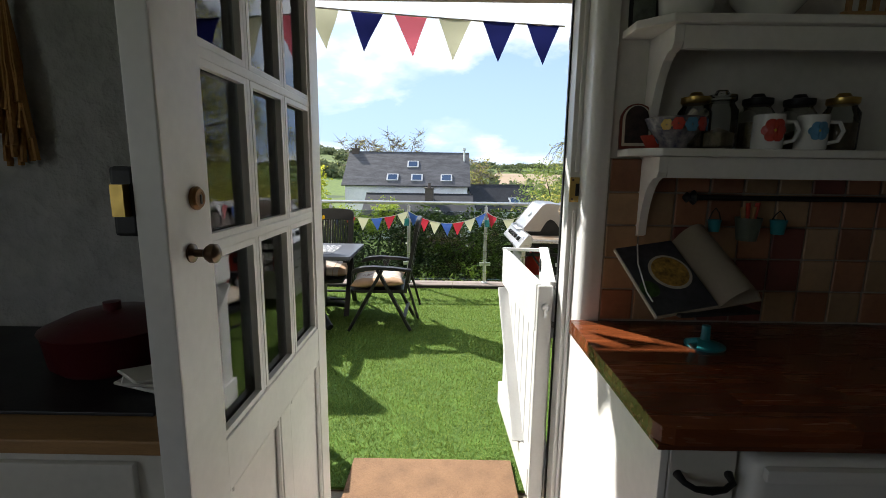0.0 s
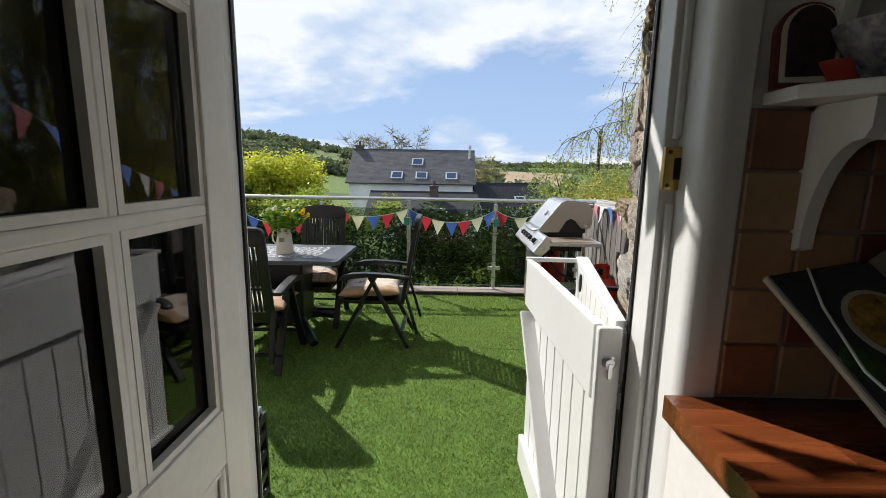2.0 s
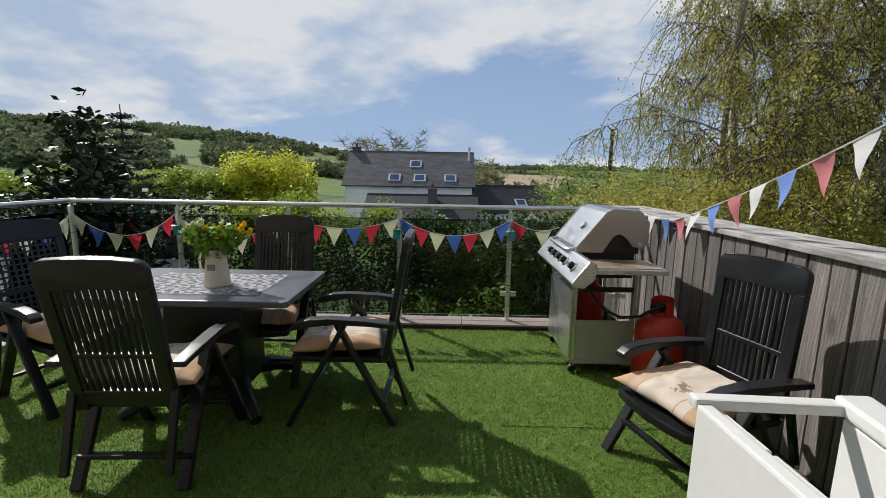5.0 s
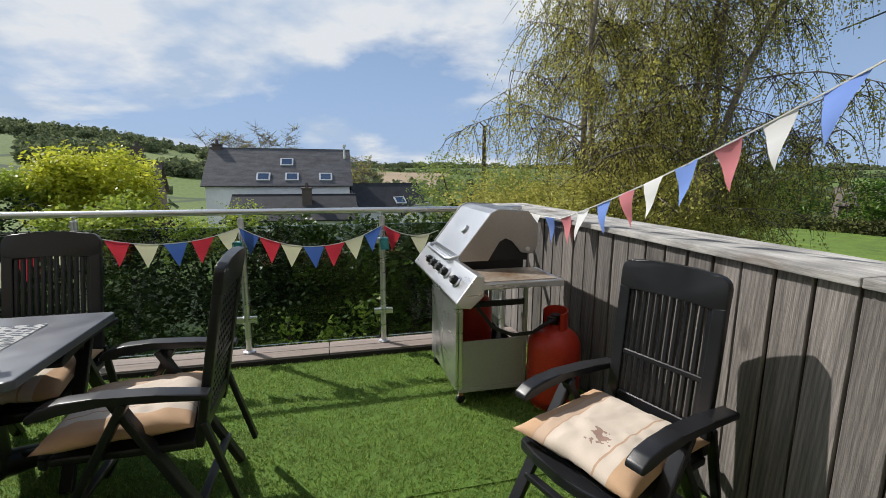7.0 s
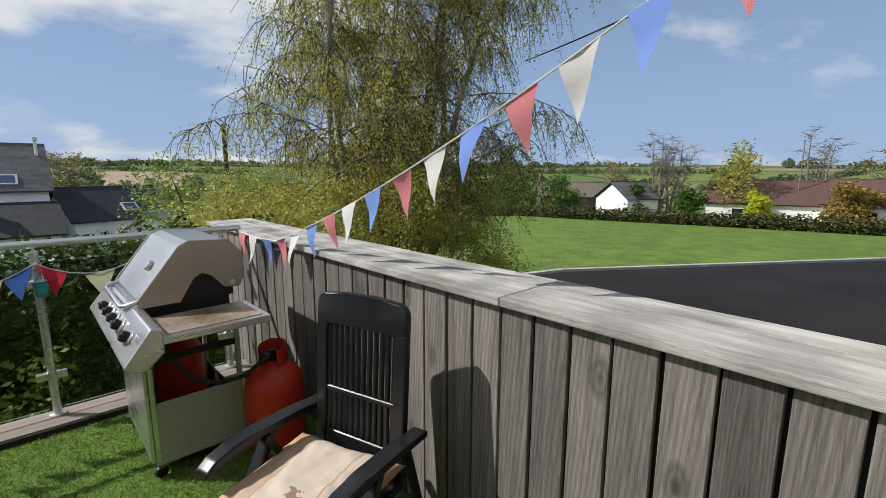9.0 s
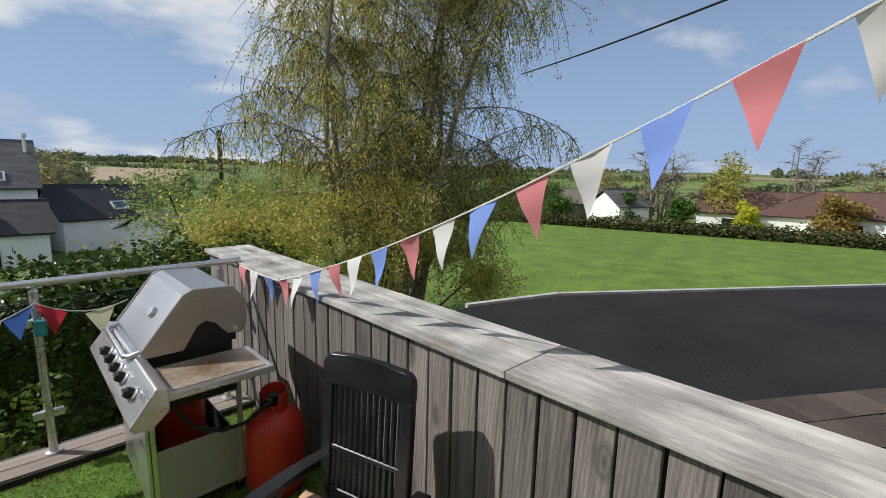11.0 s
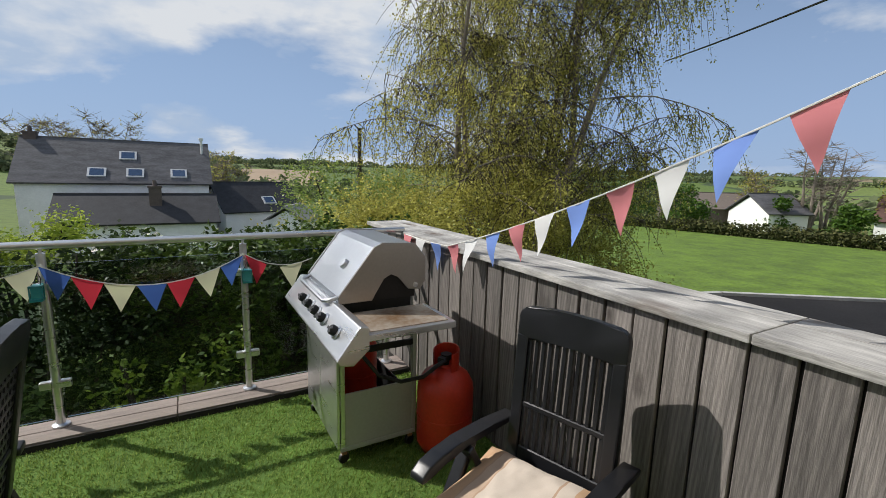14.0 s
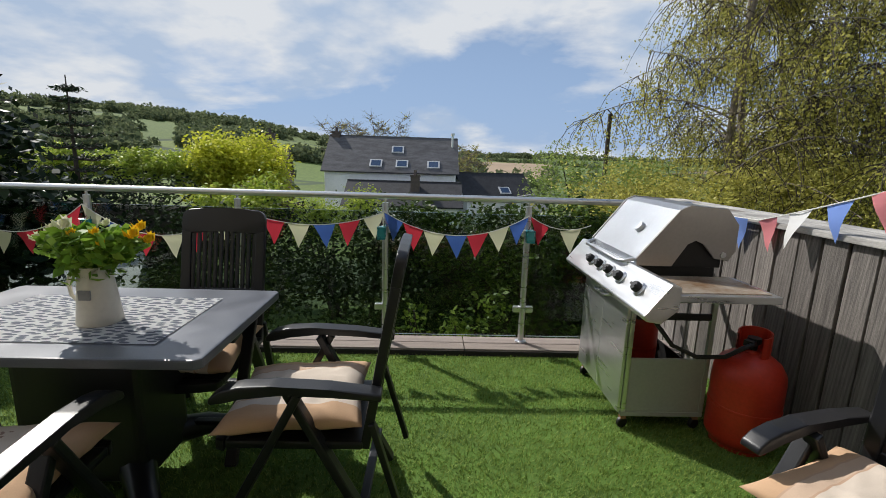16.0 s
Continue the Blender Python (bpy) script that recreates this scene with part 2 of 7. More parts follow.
# paler greens and translucency stand in for the lift of distant haze
WOOD = leaf_mat("hazed_far_wood", (0.085, 0.115, 0.060), (0.22, 0.25, 0.125), 0.38, 0.95)


def add_rings(m, scale, amount):
    """Cathedral grain: warped growth lines that run along the board."""
    nt = m.node_tree
    N, L = nt.nodes.new, nt.links.new
    b = nt.nodes["Principled BSDF"]
    base = b.inputs["Base Color"].links[0].from_socket
    co, mp, wv, info, off = N("ShaderNodeTexCoord"), N("ShaderNodeMapping"), N("ShaderNodeTexWave"), N("ShaderNodeObjectInfo"), N("ShaderNodeVectorMath")
    mp.inputs["Scale"].default_value = scale
    off.operation = "MULTIPLY_ADD"
    off.inputs[1].default_value = (5.0, 11.0, 23.0)
    L(co.outputs["Object"], mp.inputs[0])
    L(info.outputs["Random"], off.inputs[0])
    L(mp.outputs[0], off.inputs[2])
    L(off.outputs[0], wv.inputs["Vector"])
    wv.wave_type, wv.rings_direction = "RINGS", "X"
    wv.inputs["Scale"].default_value, wv.inputs["Distortion"].default_value = 1.6, 2.2
    wv.inputs["Detail"].default_value, wv.inputs["Detail Scale"].default_value = 3.0, 0.9
    ramp = N("ShaderNodeValToRGB")
    e = ramp.color_ramp.elements
    e[0].position, e[0].color = 0.15, (1 - amount, 1 - amount, 1 - amount, 1)
    e[1].position, e[1].color = 0.75, (1.0, 1.0, 1.0, 1)
    L(wv.outputs["Fac"], ramp.inputs[0])
    mix = N("ShaderNodeMix")
    mix.data_type, mix.blend_type = "RGBA", "MULTIPLY"
    mix.inputs["Factor"].default_value = 1.0
    L(base, mix.inputs["A"])
    L(ramp.outputs[0], mix.inputs["B"])
    L(mix.outputs["Result"], b.inputs["Base Color"])


def add_knots(m, scale, color):
    """Dark oval knots scattered through a board material."""
    nt = m.node_tree
    N, L = nt.nodes.new, nt.links.new
    b = nt.nodes["Principled BSDF"]
    base = b.inputs["Base Color"].links[0].from_socket
    co, mp, vo, info, off = N("ShaderNodeTexCoord"), N("ShaderNodeMapping"), N("ShaderNodeTexVoronoi"), N("ShaderNodeObjectInfo"), N("ShaderNodeVectorMath")
    mp.inputs["Scale"].default_value = scale
    off.operation = "MULTIPLY_ADD"
    off.inputs[1].default_value = (13.0, 7.0, 29.0)
    L(co.outputs["Object"], mp.inputs[0])
    L(info.outputs["Random"], off.inputs[0])
    L(mp.outputs[0], off.inputs[2])
    L(off.outputs[0], vo.inputs["Vector"])
    vo.inputs["Scale"].default_value = 1.0
    ramp = N("ShaderNodeValToRGB")
    e = ramp.color_ramp.elements
    e[0].position, e[0].color = 0.06, (1, 1, 1, 1)
    e[1].position, e[1].color = 0.20, (0, 0, 0, 1)
    q = e.new(0.10)
    q.color = (0.35, 0.35, 0.35, 1)
    q = e.new(0.135)
    q.color = (0.65, 0.65, 0.65, 1)
    L(vo.outputs["Distance"], ramp.inputs[0])
    mix = N("ShaderNodeMix")
    mix.data_type = "RGBA"
    L(ramp.outputs[0], mix.inputs["Factor"])
    L(base, mix.inputs["A"])
    mix.inputs["B"].default_value = (*color, 1)
    L(mix.outputs["Result"], b.inputs["Base Color"])


add_rings(BOARD, (0.0, 26.0, 0.8), 0.24)
add_rings(CAPWOOD, (14.0, 0.9, 0.0), 0.26)
add_knots(BOARD, (5.0, 5.0, 2.2), (0.06, 0.05, 0.045))
add_knots(CAPWOOD, (3.0, 1.4, 3.0), (0.13, 0.10, 0.08))
STONES = [STONE, mat("buff_stone", (0.46, 0.39, 0.285), 0.95, vary=0.5, scale=7, fine=35, bump=1.0, per_piece=0.3, bump_dist=0.015), mat("grey_stone", (0.30, 0.28, 0.255), 0.9, vary=0.5, scale=6, fine=30, bump=1.0, per_piece=0.3, bump_dist=0.015),
          mat("rusty_stone", (0.40, 0.31, 0.215), 0.95, vary=0.55, scale=8, fine=35, bump=1.0, per_piece=0.3, bump_dist=0.015)]


def cushion_mat():
    """Cream cloth with peach borders, thin brown bands and a brown printed motif."""
    m = mat("cushion_fabric", (0.60, 0.515, 0.43), 0.95, vary=0.10, scale=4, fine=260, bump=0.4, bump_dist=0.004)
    nt = m.node_tree
    N, L = nt.nodes.new, nt.links.new
    b = nt.nodes["Principled BSDF"]
    base = b.inputs["Base Color"].links[0].from_socket
    co, sep = N("ShaderNodeTexCoord"), N("ShaderNodeSeparateXYZ")
    L(co.outputs["Object"], sep.inputs[0])
    ramp = N("ShaderNodeValToRGB")
    mr = N("ShaderNodeMapRange")
    mr.inputs["From Min"].default_value, mr.inputs["From Max"].default_value = -0.26, 0.26
    L(sep.outputs["X"], mr.inputs["Value"])
    L(mr.outputs[0], ramp.inputs[0])
    ramp.color_ramp.interpolation = "CONSTANT"
    e = ramp.color_ramp.elements
    peach, cream, brown = (0.86, 0.62, 0.42, 1), (1, 1, 1, 1), (0.74, 0.56, 0.44, 1)
    e[0].position, e[0].color = 0.0, peach
    e[1].position, e[1].color = 0.20, cream
    for p, c in ((0.30, brown), (0.315, cream), (0.70, brown), (0.712, (0.86, 0.72, 0.62, 1)), (0.80, brown), (0.812, peach)):
        q = e.new(p)
        q.color = c
    mul = N("ShaderNodeMix"); mul.data_type = "RGBA"; mul.blend_type = "MULTIPLY"; mul.inputs["Factor"].default_value = 0.9
    L(base, mul.inputs["A"]); L(ramp.outputs[0], mul.inputs["B"])
    # the motif: a ragged brown figure in a small ring
    dist, ns = N("ShaderNodeVectorMath"), N("ShaderNodeTexNoise")
    dist.operation = "DISTANCE"
    dist.inputs[1].default_value = (-0.03, 0.10, 0.115)
    L(co.outputs["Object"], dist.inputs[0])
    ns.inputs["Scale"].default_value = 38
    L(co.outputs["Object"], ns.inputs["Vector"])
    sm = N("ShaderNodeMath"); sm.operation = "MULTIPLY_ADD"; sm.inputs[1].default_value = 0.16
    L(ns.outputs["Fac"], sm.inputs[0]); L(dist.outputs["Value"], sm.inputs[2])
    lt = N("ShaderNodeMath"); lt.operation = "LESS_THAN"; lt.inputs[1].default_value = 0.110
    L(sm.outputs[0], lt.inputs[0])
    mot = N("ShaderNodeMix"); mot.data_type = "RGBA"
    L(lt.outputs[0], mot.inputs["Factor"]); L(mul.outputs["Result"], mot.inputs["A"])
    mot.inputs["B"].default_value = (0.30, 0.20, 0.16, 1)
    L(mot.outputs["Result"], b.inputs["Base Color"])
    return m


CUSHION = cushion_mat()


# ---- building helpers ----
def box(bm, x0, x1, y0, y1, z0, z1, m=None):
    r = bmesh.ops.create_cube(bm, size=1.0)
    vs = r["verts"]
    bmesh.ops.transform(bm, verts=vs, matrix=Matrix.Translation(((x0 + x1) / 2, (y0 + y1) / 2, (z0 + z1) / 2)) @ Matrix.Diagonal((abs(x1 - x0), abs(y1 - y0), abs(z1 - z0), 1)))
    if m is not None:
        bmesh.ops.transform(bm, verts=vs, matrix=m)
    return vs


def bevel(bm, w, seg=2):
    bmesh.ops.bevel(bm, geom=[e for e in bm.edges], offset=w, segments=seg, affect="EDGES", profile=0.6, clamp_overlap=True)


def bar(bm, a, b, w, d, up=(0, 0, 1)):
    """A bar of section w x d from a to b."""
    a, b = Vector(a), Vector(b)
    z = (b - a).normalized()
    u = Vector(up)
    x = u.cross(z)
    if x.length < 1e-4:
        x = Vector((1, 0, 0))
    x.normalize()
    y = z.cross(x)
    m = Matrix((x, y, z)).transposed().to_4x4()
    m.translation = (a + b) / 2
    r = bmesh.ops.create_cube(bm, size=1.0)
    bmesh.ops.transform(bm, verts=r["verts"], matrix=m @ Matrix.Diagonal((w, d, (b - a).length, 1)))
    return r["verts"]


def tube(bm, pts, radii, sides=8, cap=True):
    """A tapered tube along points."""
    rings = []
    for i, p in enumerate(pts):
        p = Vector(p)
        d = (Vector(pts[min(i + 1, len(pts) - 1)]) - Vector(pts[max(i - 1, 0)])).normalized()
        x = d.orthogonal().normalized() if i == 0 else (x - d * x.dot(d)).normalized()
        y = d.cross(x)
        r = radii[i] if isinstance(radii, (list, tuple)) else radii
        rings.append([bm.verts.new(p + (x * math.cos(2 * math.pi * k / sides) + y * math.sin(2 * math.pi * k / sides)) * r) for k in range(sides)])
    for r0, r1 in zip(rings, rings[1:]):
        for k in range(sides):
            bm.faces.new((r0[k], r0[(k + 1) % sides], r1[(k + 1) % sides], r1[k]))
    if cap:
        bm.faces.new(rings[0][::-1])
        bm.faces.new(rings[-1])


def lathe(bm, prof, sides=24, at=(0, 0, 0), m=None):
    """Turns a profile of (radius, height) about the z axis."""
    rings = []
    for r, z in prof:
        ring = [Vector((at[0] + r * math.cos(2 * math.pi * k / sides), at[1] + r * math.sin(2 * math.pi * k / sides), at[2] + z)) for k in range(sides)]
        rings.append([bm.verts.new(m @ v if m else v) for v in ring])
    for r0, r1 in zip(rings, rings[1:]):
        for k in range(sides):
            bm.faces.new((r0[k], r0[(k + 1) % sides], r1[(k + 1) % sides], r1[k]))
    if prof[0][0] > 1e-5:
        bm.faces.new(rings[0][::-1])
    if prof[-1][0] > 1e-5:
        bm.faces.new(rings[-1])


def outline(bm, pts, thick, m):
    """A flat shape of thickness thick from its outline (x, y), set by the matrix m."""
    lo = [bm.verts.new(m @ Vector((x, y, -thick / 2))) for x, y in pts]
    hi = [bm.verts.new(m @ Vector((x, y, thick / 2))) for x, y in pts]
    n = len(pts)
    bm.faces.new(lo[::-1])
    bm.faces.new(hi)
    for k in range(n):
        bm.faces.new((lo[k], lo[(k + 1) % n], hi[(k + 1) % n], hi[k]))


def mesh_of(name, bm, material, smooth=False):
    bmesh.ops.recalc_face_normals(bm, faces=bm.faces[:])
    me = bpy.data.meshes.new(name)
    bm.to_mesh(me)
    bm.free()
    me.materials.append(material)
    if smooth:
        me.shade_smooth()
        me.set_sharp_from_angle(angle=radians(38))
    return me


def part(name, bm, material, parent=None, label="", smooth=False):
    ob = new(name, mesh_of(name, bm, material, smooth))
    if parent is not None:
        ob.parent = parent
    return tagged(ob, label)


def thing(name, label, category, m=None, group="", kind=""):
    ob = new(name)
    ob.matrix_world = m or Matrix.Identity(4)
    ob.empty_display_size = 0.1
    return tagged(ob, label, category, group, kind)


def BM():
    return bmesh.new()


def simple(name, boxes, material, parent=None, label="", bev=0.0, smooth=False):
    bm = BM()
    for bx in boxes:
        box(bm, *bx)
    if bev:
        bevel(bm, bev)
    return part(name, bm, material, parent, label, smooth)


# ---- ground and distance ----
def ground_z(x, y):
    """Height of the land: a garden below the terrace, a valley, and hills, highest to the north-west."""
    r = math.hypot(x, y)
    b = math.degrees(math.atan2(x, y))
    z = -2.7
    east = min(1, max(0, (b - 32) / 18))
    z -= (3.2 - 1.9 * east) * min(1, max(0, (r - 12) / 45))
    z -= (5.0 + 1.5 * east) * min(1, max(0, (r - 60) / 120))
    s = min(1, max(0, (r - 190) / 520))
    s = s * s * (3 - 2 * s)
    west = 1 / (1 + math.exp((b + 15) / 5.0)) if b < 60 else 0.0
    if b < -75:
        west *= max(0.25, 1 - (-b - 75) / 60)
    z += s * (14 + 44 * west)
    far = min(1, max(0, (r - 900) / 1200))
    z += far * (20 - 30 * west)
    z += s * 6 * noise.noise((x / 260, y / 260, 0.3))
    z += min(1, r / 200) * 0.6 * noise.noise((x / 25, y / 25, 1.3))
    return z


def make_ground():
    rings = [0, 4, 8, 12, 16, 20, 25, 30, 36, 43, 50, 60, 72, 86, 102, 122, 145, 175, 205, 240, 285, 335, 395, 465, 545, 640, 750, 880, 1050, 1250, 1500, 1900, 2500, 3400]
    n = 144
    vs = [(0, 0, ground_z(0, 0))]
    for r in rings[1:]:
        for k in range(n):
            a = 2 * math.pi * k / n
            x, y = r * math.sin(a), r * math.cos(a)
            vs.append((x, y, ground_z(x, y)))
    fs = [(0, 1 + (k + 1) % n, 1 + k) for k in range(n)]
    for i in range(len(rings) - 2):
        o, q = 1 + i * n, 1 + (i + 1) * n
        for k in range(n):
            fs.append((o + k, o + (k + 1) % n, q + (k + 1) % n, q + k))
    me = bpy.data.meshes.new("ground")
    me.from_pydata(vs, [], fs)
    me.shade_smooth()
    m = bpy.data.materials.new("farmland")
    m.use_nodes = True
    nt = m.node_tree
    N, L = nt.nodes.new, nt.links.new
    b = nt.nodes["Principled BSDF"]
    b.inputs["Roughness"].default_value = 0.95
    co = N("ShaderNodeTexCoord")
    warp = N("ShaderNodeTexNoise"); warp.inputs["Scale"].default_value = 0.006
    L(co.outputs["Object"], warp.inputs["Vector"])
    wv = N("ShaderNodeVectorMath"); wv.operation = "MULTIPLY_ADD"; wv.inputs[1].default_value = (90, 90, 0)
    L(warp.outputs["Color"], wv.inputs[0]); L(co.outputs["Object"], wv.inputs[2])
    vor, edge = N("ShaderNodeTexVoronoi"), N("ShaderNodeTexVoronoi")
    edge.feature = "DISTANCE_TO_EDGE"
    for v in (vor, edge):
        v.voronoi_dimensions = "2D"
        v.inputs["Scale"].default_value = 0.0075
        L(wv.outputs[0], v.inputs["Vector"])
    sepc = N("ShaderNodeSeparateColor")
    L(vor.outputs["Color"], sepc.inputs[0])
    ramp = N("ShaderNodeValToRGB")
    ramp.color_ramp.interpolation = "CONSTANT"
    e = ramp.color_ramp.elements
    e[0].position, e[0].color = 0.0, (0.110, 0.160, 0.022, 1)
    e[1].position, e[1].color = 0.35, (0.115, 0.17, 0.035, 1)
    for p, c in ((0.55, (0.17, 0.22, 0.05, 1)), (0.72, (0.30, 0.22, 0.14, 1)), (0.84, (0.12, 0.18, 0.03, 1))):
        q = e.new(p)
        q.color = c
    L(sepc.outputs[0], ramp.inputs[0])
    fine = N("ShaderNodeTexNoise"); fine.inputs["Scale"].default_value = 0.55; fine.inputs["Detail"].default_value = 8
    L(co.outputs["Object"], fine.inputs["Vector"])
    mulc = N("ShaderNodeMix"); mulc.data_type = "RGBA"; mulc.blend_type = "MULTIPLY"; mulc.inputs["Factor"].default_value = 0.8
    fr = N("ShaderNodeValToRGB")
    fr.color_ramp.elements[0].position, fr.color_ramp.elements[1].position = 0.3, 0.65
    fr.color_ramp.elements[0].color, fr.color_ramp.elements[1].color = (0.42, 0.50, 0.35, 1), (1.0, 1.0, 0.9, 1)
    L(fine.outputs["Fac"], fr.inputs[0])
    L(ramp.outputs[0], mulc.inputs["A"]); L(fr.outputs[0], mulc.inputs["B"])
    hed = N("ShaderNodeMix"); hed.data_type = "RGBA"
    er = N("ShaderNodeValToRGB")
    er.color_ramp.elements[0].position, er.color_ramp.elements[1].position = 0.02, 0.045
    er.color_ramp.elements[0].color, er.color_ramp.elements[1].color = (1, 1, 1, 1), (0, 0, 0, 1)
    L(edge.outputs["Distance"], er.inputs[0])
    L(er.outputs[0], hed.inputs["Factor"])
    L(mulc.outputs["Result"], hed.inputs["A"])
    hed.inputs["B"].default_value = (0.035, 0.06, 0.02, 1)
    L(hed.outputs["Result"], b.inputs["Base Color"])
    me.materials.append(m)
    ob = new("ground", me)
    tagged(ob, "rolling green farmland with hedged fields around the house", "ground", kind="structure")


make_ground()


def field(name, label, b0, b1, r0, r1, lift, material):
    """A field laid over the land between two bearings and two distances."""
    n, k = 28, 18
    vs = []
    for i in range(n + 1):
        for j in range(k + 1):
            b, r = radians(b0 + (b1 - b0) * i / n), r0 + (r1 - r0) * j / k
            x, y = r * math.sin(b), r * math.cos(b)
            vs.append((x, y, ground_z(x, y) + lift * (1 + r / 60)))
    fs = [(i * (k + 1) + j, (i + 1) * (k + 1) + j, (i + 1) * (k + 1) + j + 1, i * (k + 1) + j + 1) for i in range(n) for j in range(k)]
    me = bpy.data.meshes.new(name)
    me.from_pydata(vs, [], fs)
    me.materials.append(material)
    me.shade_smooth()
    tagged(new(name, me), label, "field", kind="structure")


field("meadow", "bright green spring meadow beyond the felt roof", 34, 112, 9, 66, 0.12, mat("meadow_grass", (0.120, 0.195, 0.018), 0.9, vary=0.5, scale=0.8, fine=5.0, bump=1.0, bump_dist=0.15))
field("ploughed_field", "brown ploughed field across the valley", 6.0, 14.6, 262, 430, 0.4, mat("plough_soil", (0.34, 0.25, 0.165), 0.95, vary=0.15, scale=0.02, fine=0.2, bump=0.1))


# ---- house wall, kitchen shell, terrace ----
DECK_L, DECK_R, DECK_F = -3.55, 1.70, 5.95
KF = 0.13  # kitchen floor


def structure(name, boxes, material, label, category="wall", bev=0.0):
    ob = simple(name, boxes, material, None, "", bev)
    return tagged(ob, label, category, kind="structure")


wall_door = structure("wall_north", [(-6.0, -0.90, 1.43, 1.93, -3, 5.2), (0.62, 6.0, 1.43, 1.93, -3, 5.2), (-0.90, 0.62, 1.43, 1.93, 2.17, 5.2), (-0.90, 0.62, 1.43, 1.93, -3, -0.02)],
                      MORTAR, "thick rubble stone house wall with lime mortar")
# splayed reveals beside the door
bm = BM()
outline(bm, [(0.462, 1.60), (0.63, 1.60), (0.63, 1.95), (0.535, 1.95)], 2.19, pose(0, 0, 1.075))
outline(bm, [(-0.52, 1.60), (-0.86, 1.945), (-0.92, 1.945), (-0.92, 1.60)], 2.19, pose(0, 0, 1.075))
box(bm, 0.475, 0.63, 1.43, 1.60, -0.02, 2.17)
box(bm, -0.92, -0.50, 1.43, 1.60, -0.02, 2.17)
reveal = part("reveal", bm, MORTAR, wall_door, "rough mortar of the door reveal")
structure("kitchen_wall_inner", [(-6, -0.55, 1.405, 1.427, KF, 2.5), (0.475, 6, 1.405, 1.427, KF, 2.5), (-0.55, 0.475, 1.405, 1.427, 2.19, 2.5)], PLASTER, "white painted plaster on the kitchen side of the wall")
structure("wall_east", [(3.0, 3.2, -3.0, 1.40, KF, 2.5)], PLASTER, "white painted kitchen wall")
structure("wall_west", [(-2.6, -2.4, -3.0, -2.2, KF, 2.5), (-2.6, -2.4, -0.2, 1.40, KF, 2.5), (-2.6, -2.4, -2.2, -0.2, KF, 1.1), (-2.6, -2.4, -2.2, -0.2, 2.2, 2.5)], PLASTER, "white painted kitchen wall with an added, unseen window opening")
structure("wall_south", [(-2.6, 3.2, -3.2, -3.0, KF, 2.5)], PLASTER, "white painted kitchen wall")
# assumed window, out of view: opening and frame added to brighten the kitchen
win = thing("added_window_1", "white framed kitchen window, unseen and added to let light in", "window", kind="structure")
simple("window_frame", [(-2.54, -2.46, -2.2, -2.14, 1.1, 2.2), (-2.54, -2.46, -0.26, -0.2, 1.1, 2.2), (-2.54, -2.46, -1.23, -1.17, 1.16, 2.14), (-2.54, -2.46, -2.14, -0.26, 1.1, 1.16), (-2.54, -2.46, -2.14, -0.26, 2.14, 2.2)], WHITE, win)
simple("window_sill", [(-2.4, -2.26, -2.25, -0.15, 1.06, 1.098)], WHITE, win, "", 0.004)
structure("ceiling", [(-2.6, 3.2, -3.2, 1.40, 2.5, 2.62)], PLASTER, "white painted kitchen ceiling", "ceiling")
structure("floor", [(-2.6, 3.2, -3.2, 1.60, KF - 0.2, KF)], mat("quarry_floor", (0.16, 0.10, 0.07), 0.5, vary=0.3, scale=3, fine=20), "dark kitchen floor", "floor")
structure("door_hood_board", [(-1.25, 1.25, 1.94, 2.10, 2.215, 2.34)], mat("weathered_fascia", (0.42, 0.33, 0.30), 0.8, vary=0.3, scale=4, fine=40, stretch=(1, 10, 10)), "weathered pinkish board over the outside of the door", "trim", 0.006)
structure("roof_eaves", [(-6, 6, -3.2, 2.0, 5.2, 5.35)], SLATE, "slate roof edge of the house", "roof")

# door frame and threshold
frame_ob = thing("door_frame", "white painted wooden door frame with a black seal", "door frame", kind="structure")
bm = BM()
box(bm, 0.405, 0.4945, 1.502, 1.60, KF, 2.17)
outline(bm, [(0.4945, 1.502), (0.432, 1.502), (0.432, 1.432)] + [(0.466 - 0.034 * math.cos(a), 1.429 - 0.034 * math.sin(a)) for a in np.linspace(0.1, 1.5, 7)] + [(0.4945, 1.395)], 2.17 - KF, pose(0, 0, (2.17 + KF) / 2))
box(bm, -0.50, -0.445, 1.42, 1.60, KF, 2.17); box(bm, -0.445, 0.405, 1.42, 1.60, 2.10, 2.17)
bevel(bm, 0.006)
part("jamb", bm, WHITE, frame_ob)
bm = BM()
box(bm, -0.56, -0.50, 1.385, 1.404, KF, 2.24); box(bm, -0.56, 0.494, 1.385, 1.404, 2.17, 2.24)
bevel(bm, 0.007)
part("architrave", bm, WHITE, frame_ob)
bm = BM()
box(bm, 0.400, 0.405, 1.572, 1.584, KF, 2.10); box(bm, -0.445, -0.440, 1.572, 1.584, KF, 2.10)
part("seal", bm, BLACKMETAL, frame_ob, "black rubber weather seal")
bm = BM()
box(bm, 0.418, 0.4315, 1.488, 1.5015, KF, 1.38); box(bm, 0.418, 0.4315, 1.488, 1.5015, 1.50, 2.10)
bevel(bm, 0.004)
part("stop_bead", bm, WHITE, frame_ob)
bm = BM()
box(bm, 0.402, 0.446, 1.484, 1.494, 1.405, 1.485)
bevel(bm, 0.003)
keeper = part("lock_keeper", bm, BRASS, frame_ob, "worn brass lock keeper")
bm = BM()
box(bm, 0.420, 0.440, 1.482, 1.4838, 1.425, 1.465)
part("bolt_hole", bm, BLACKMETAL, keeper)
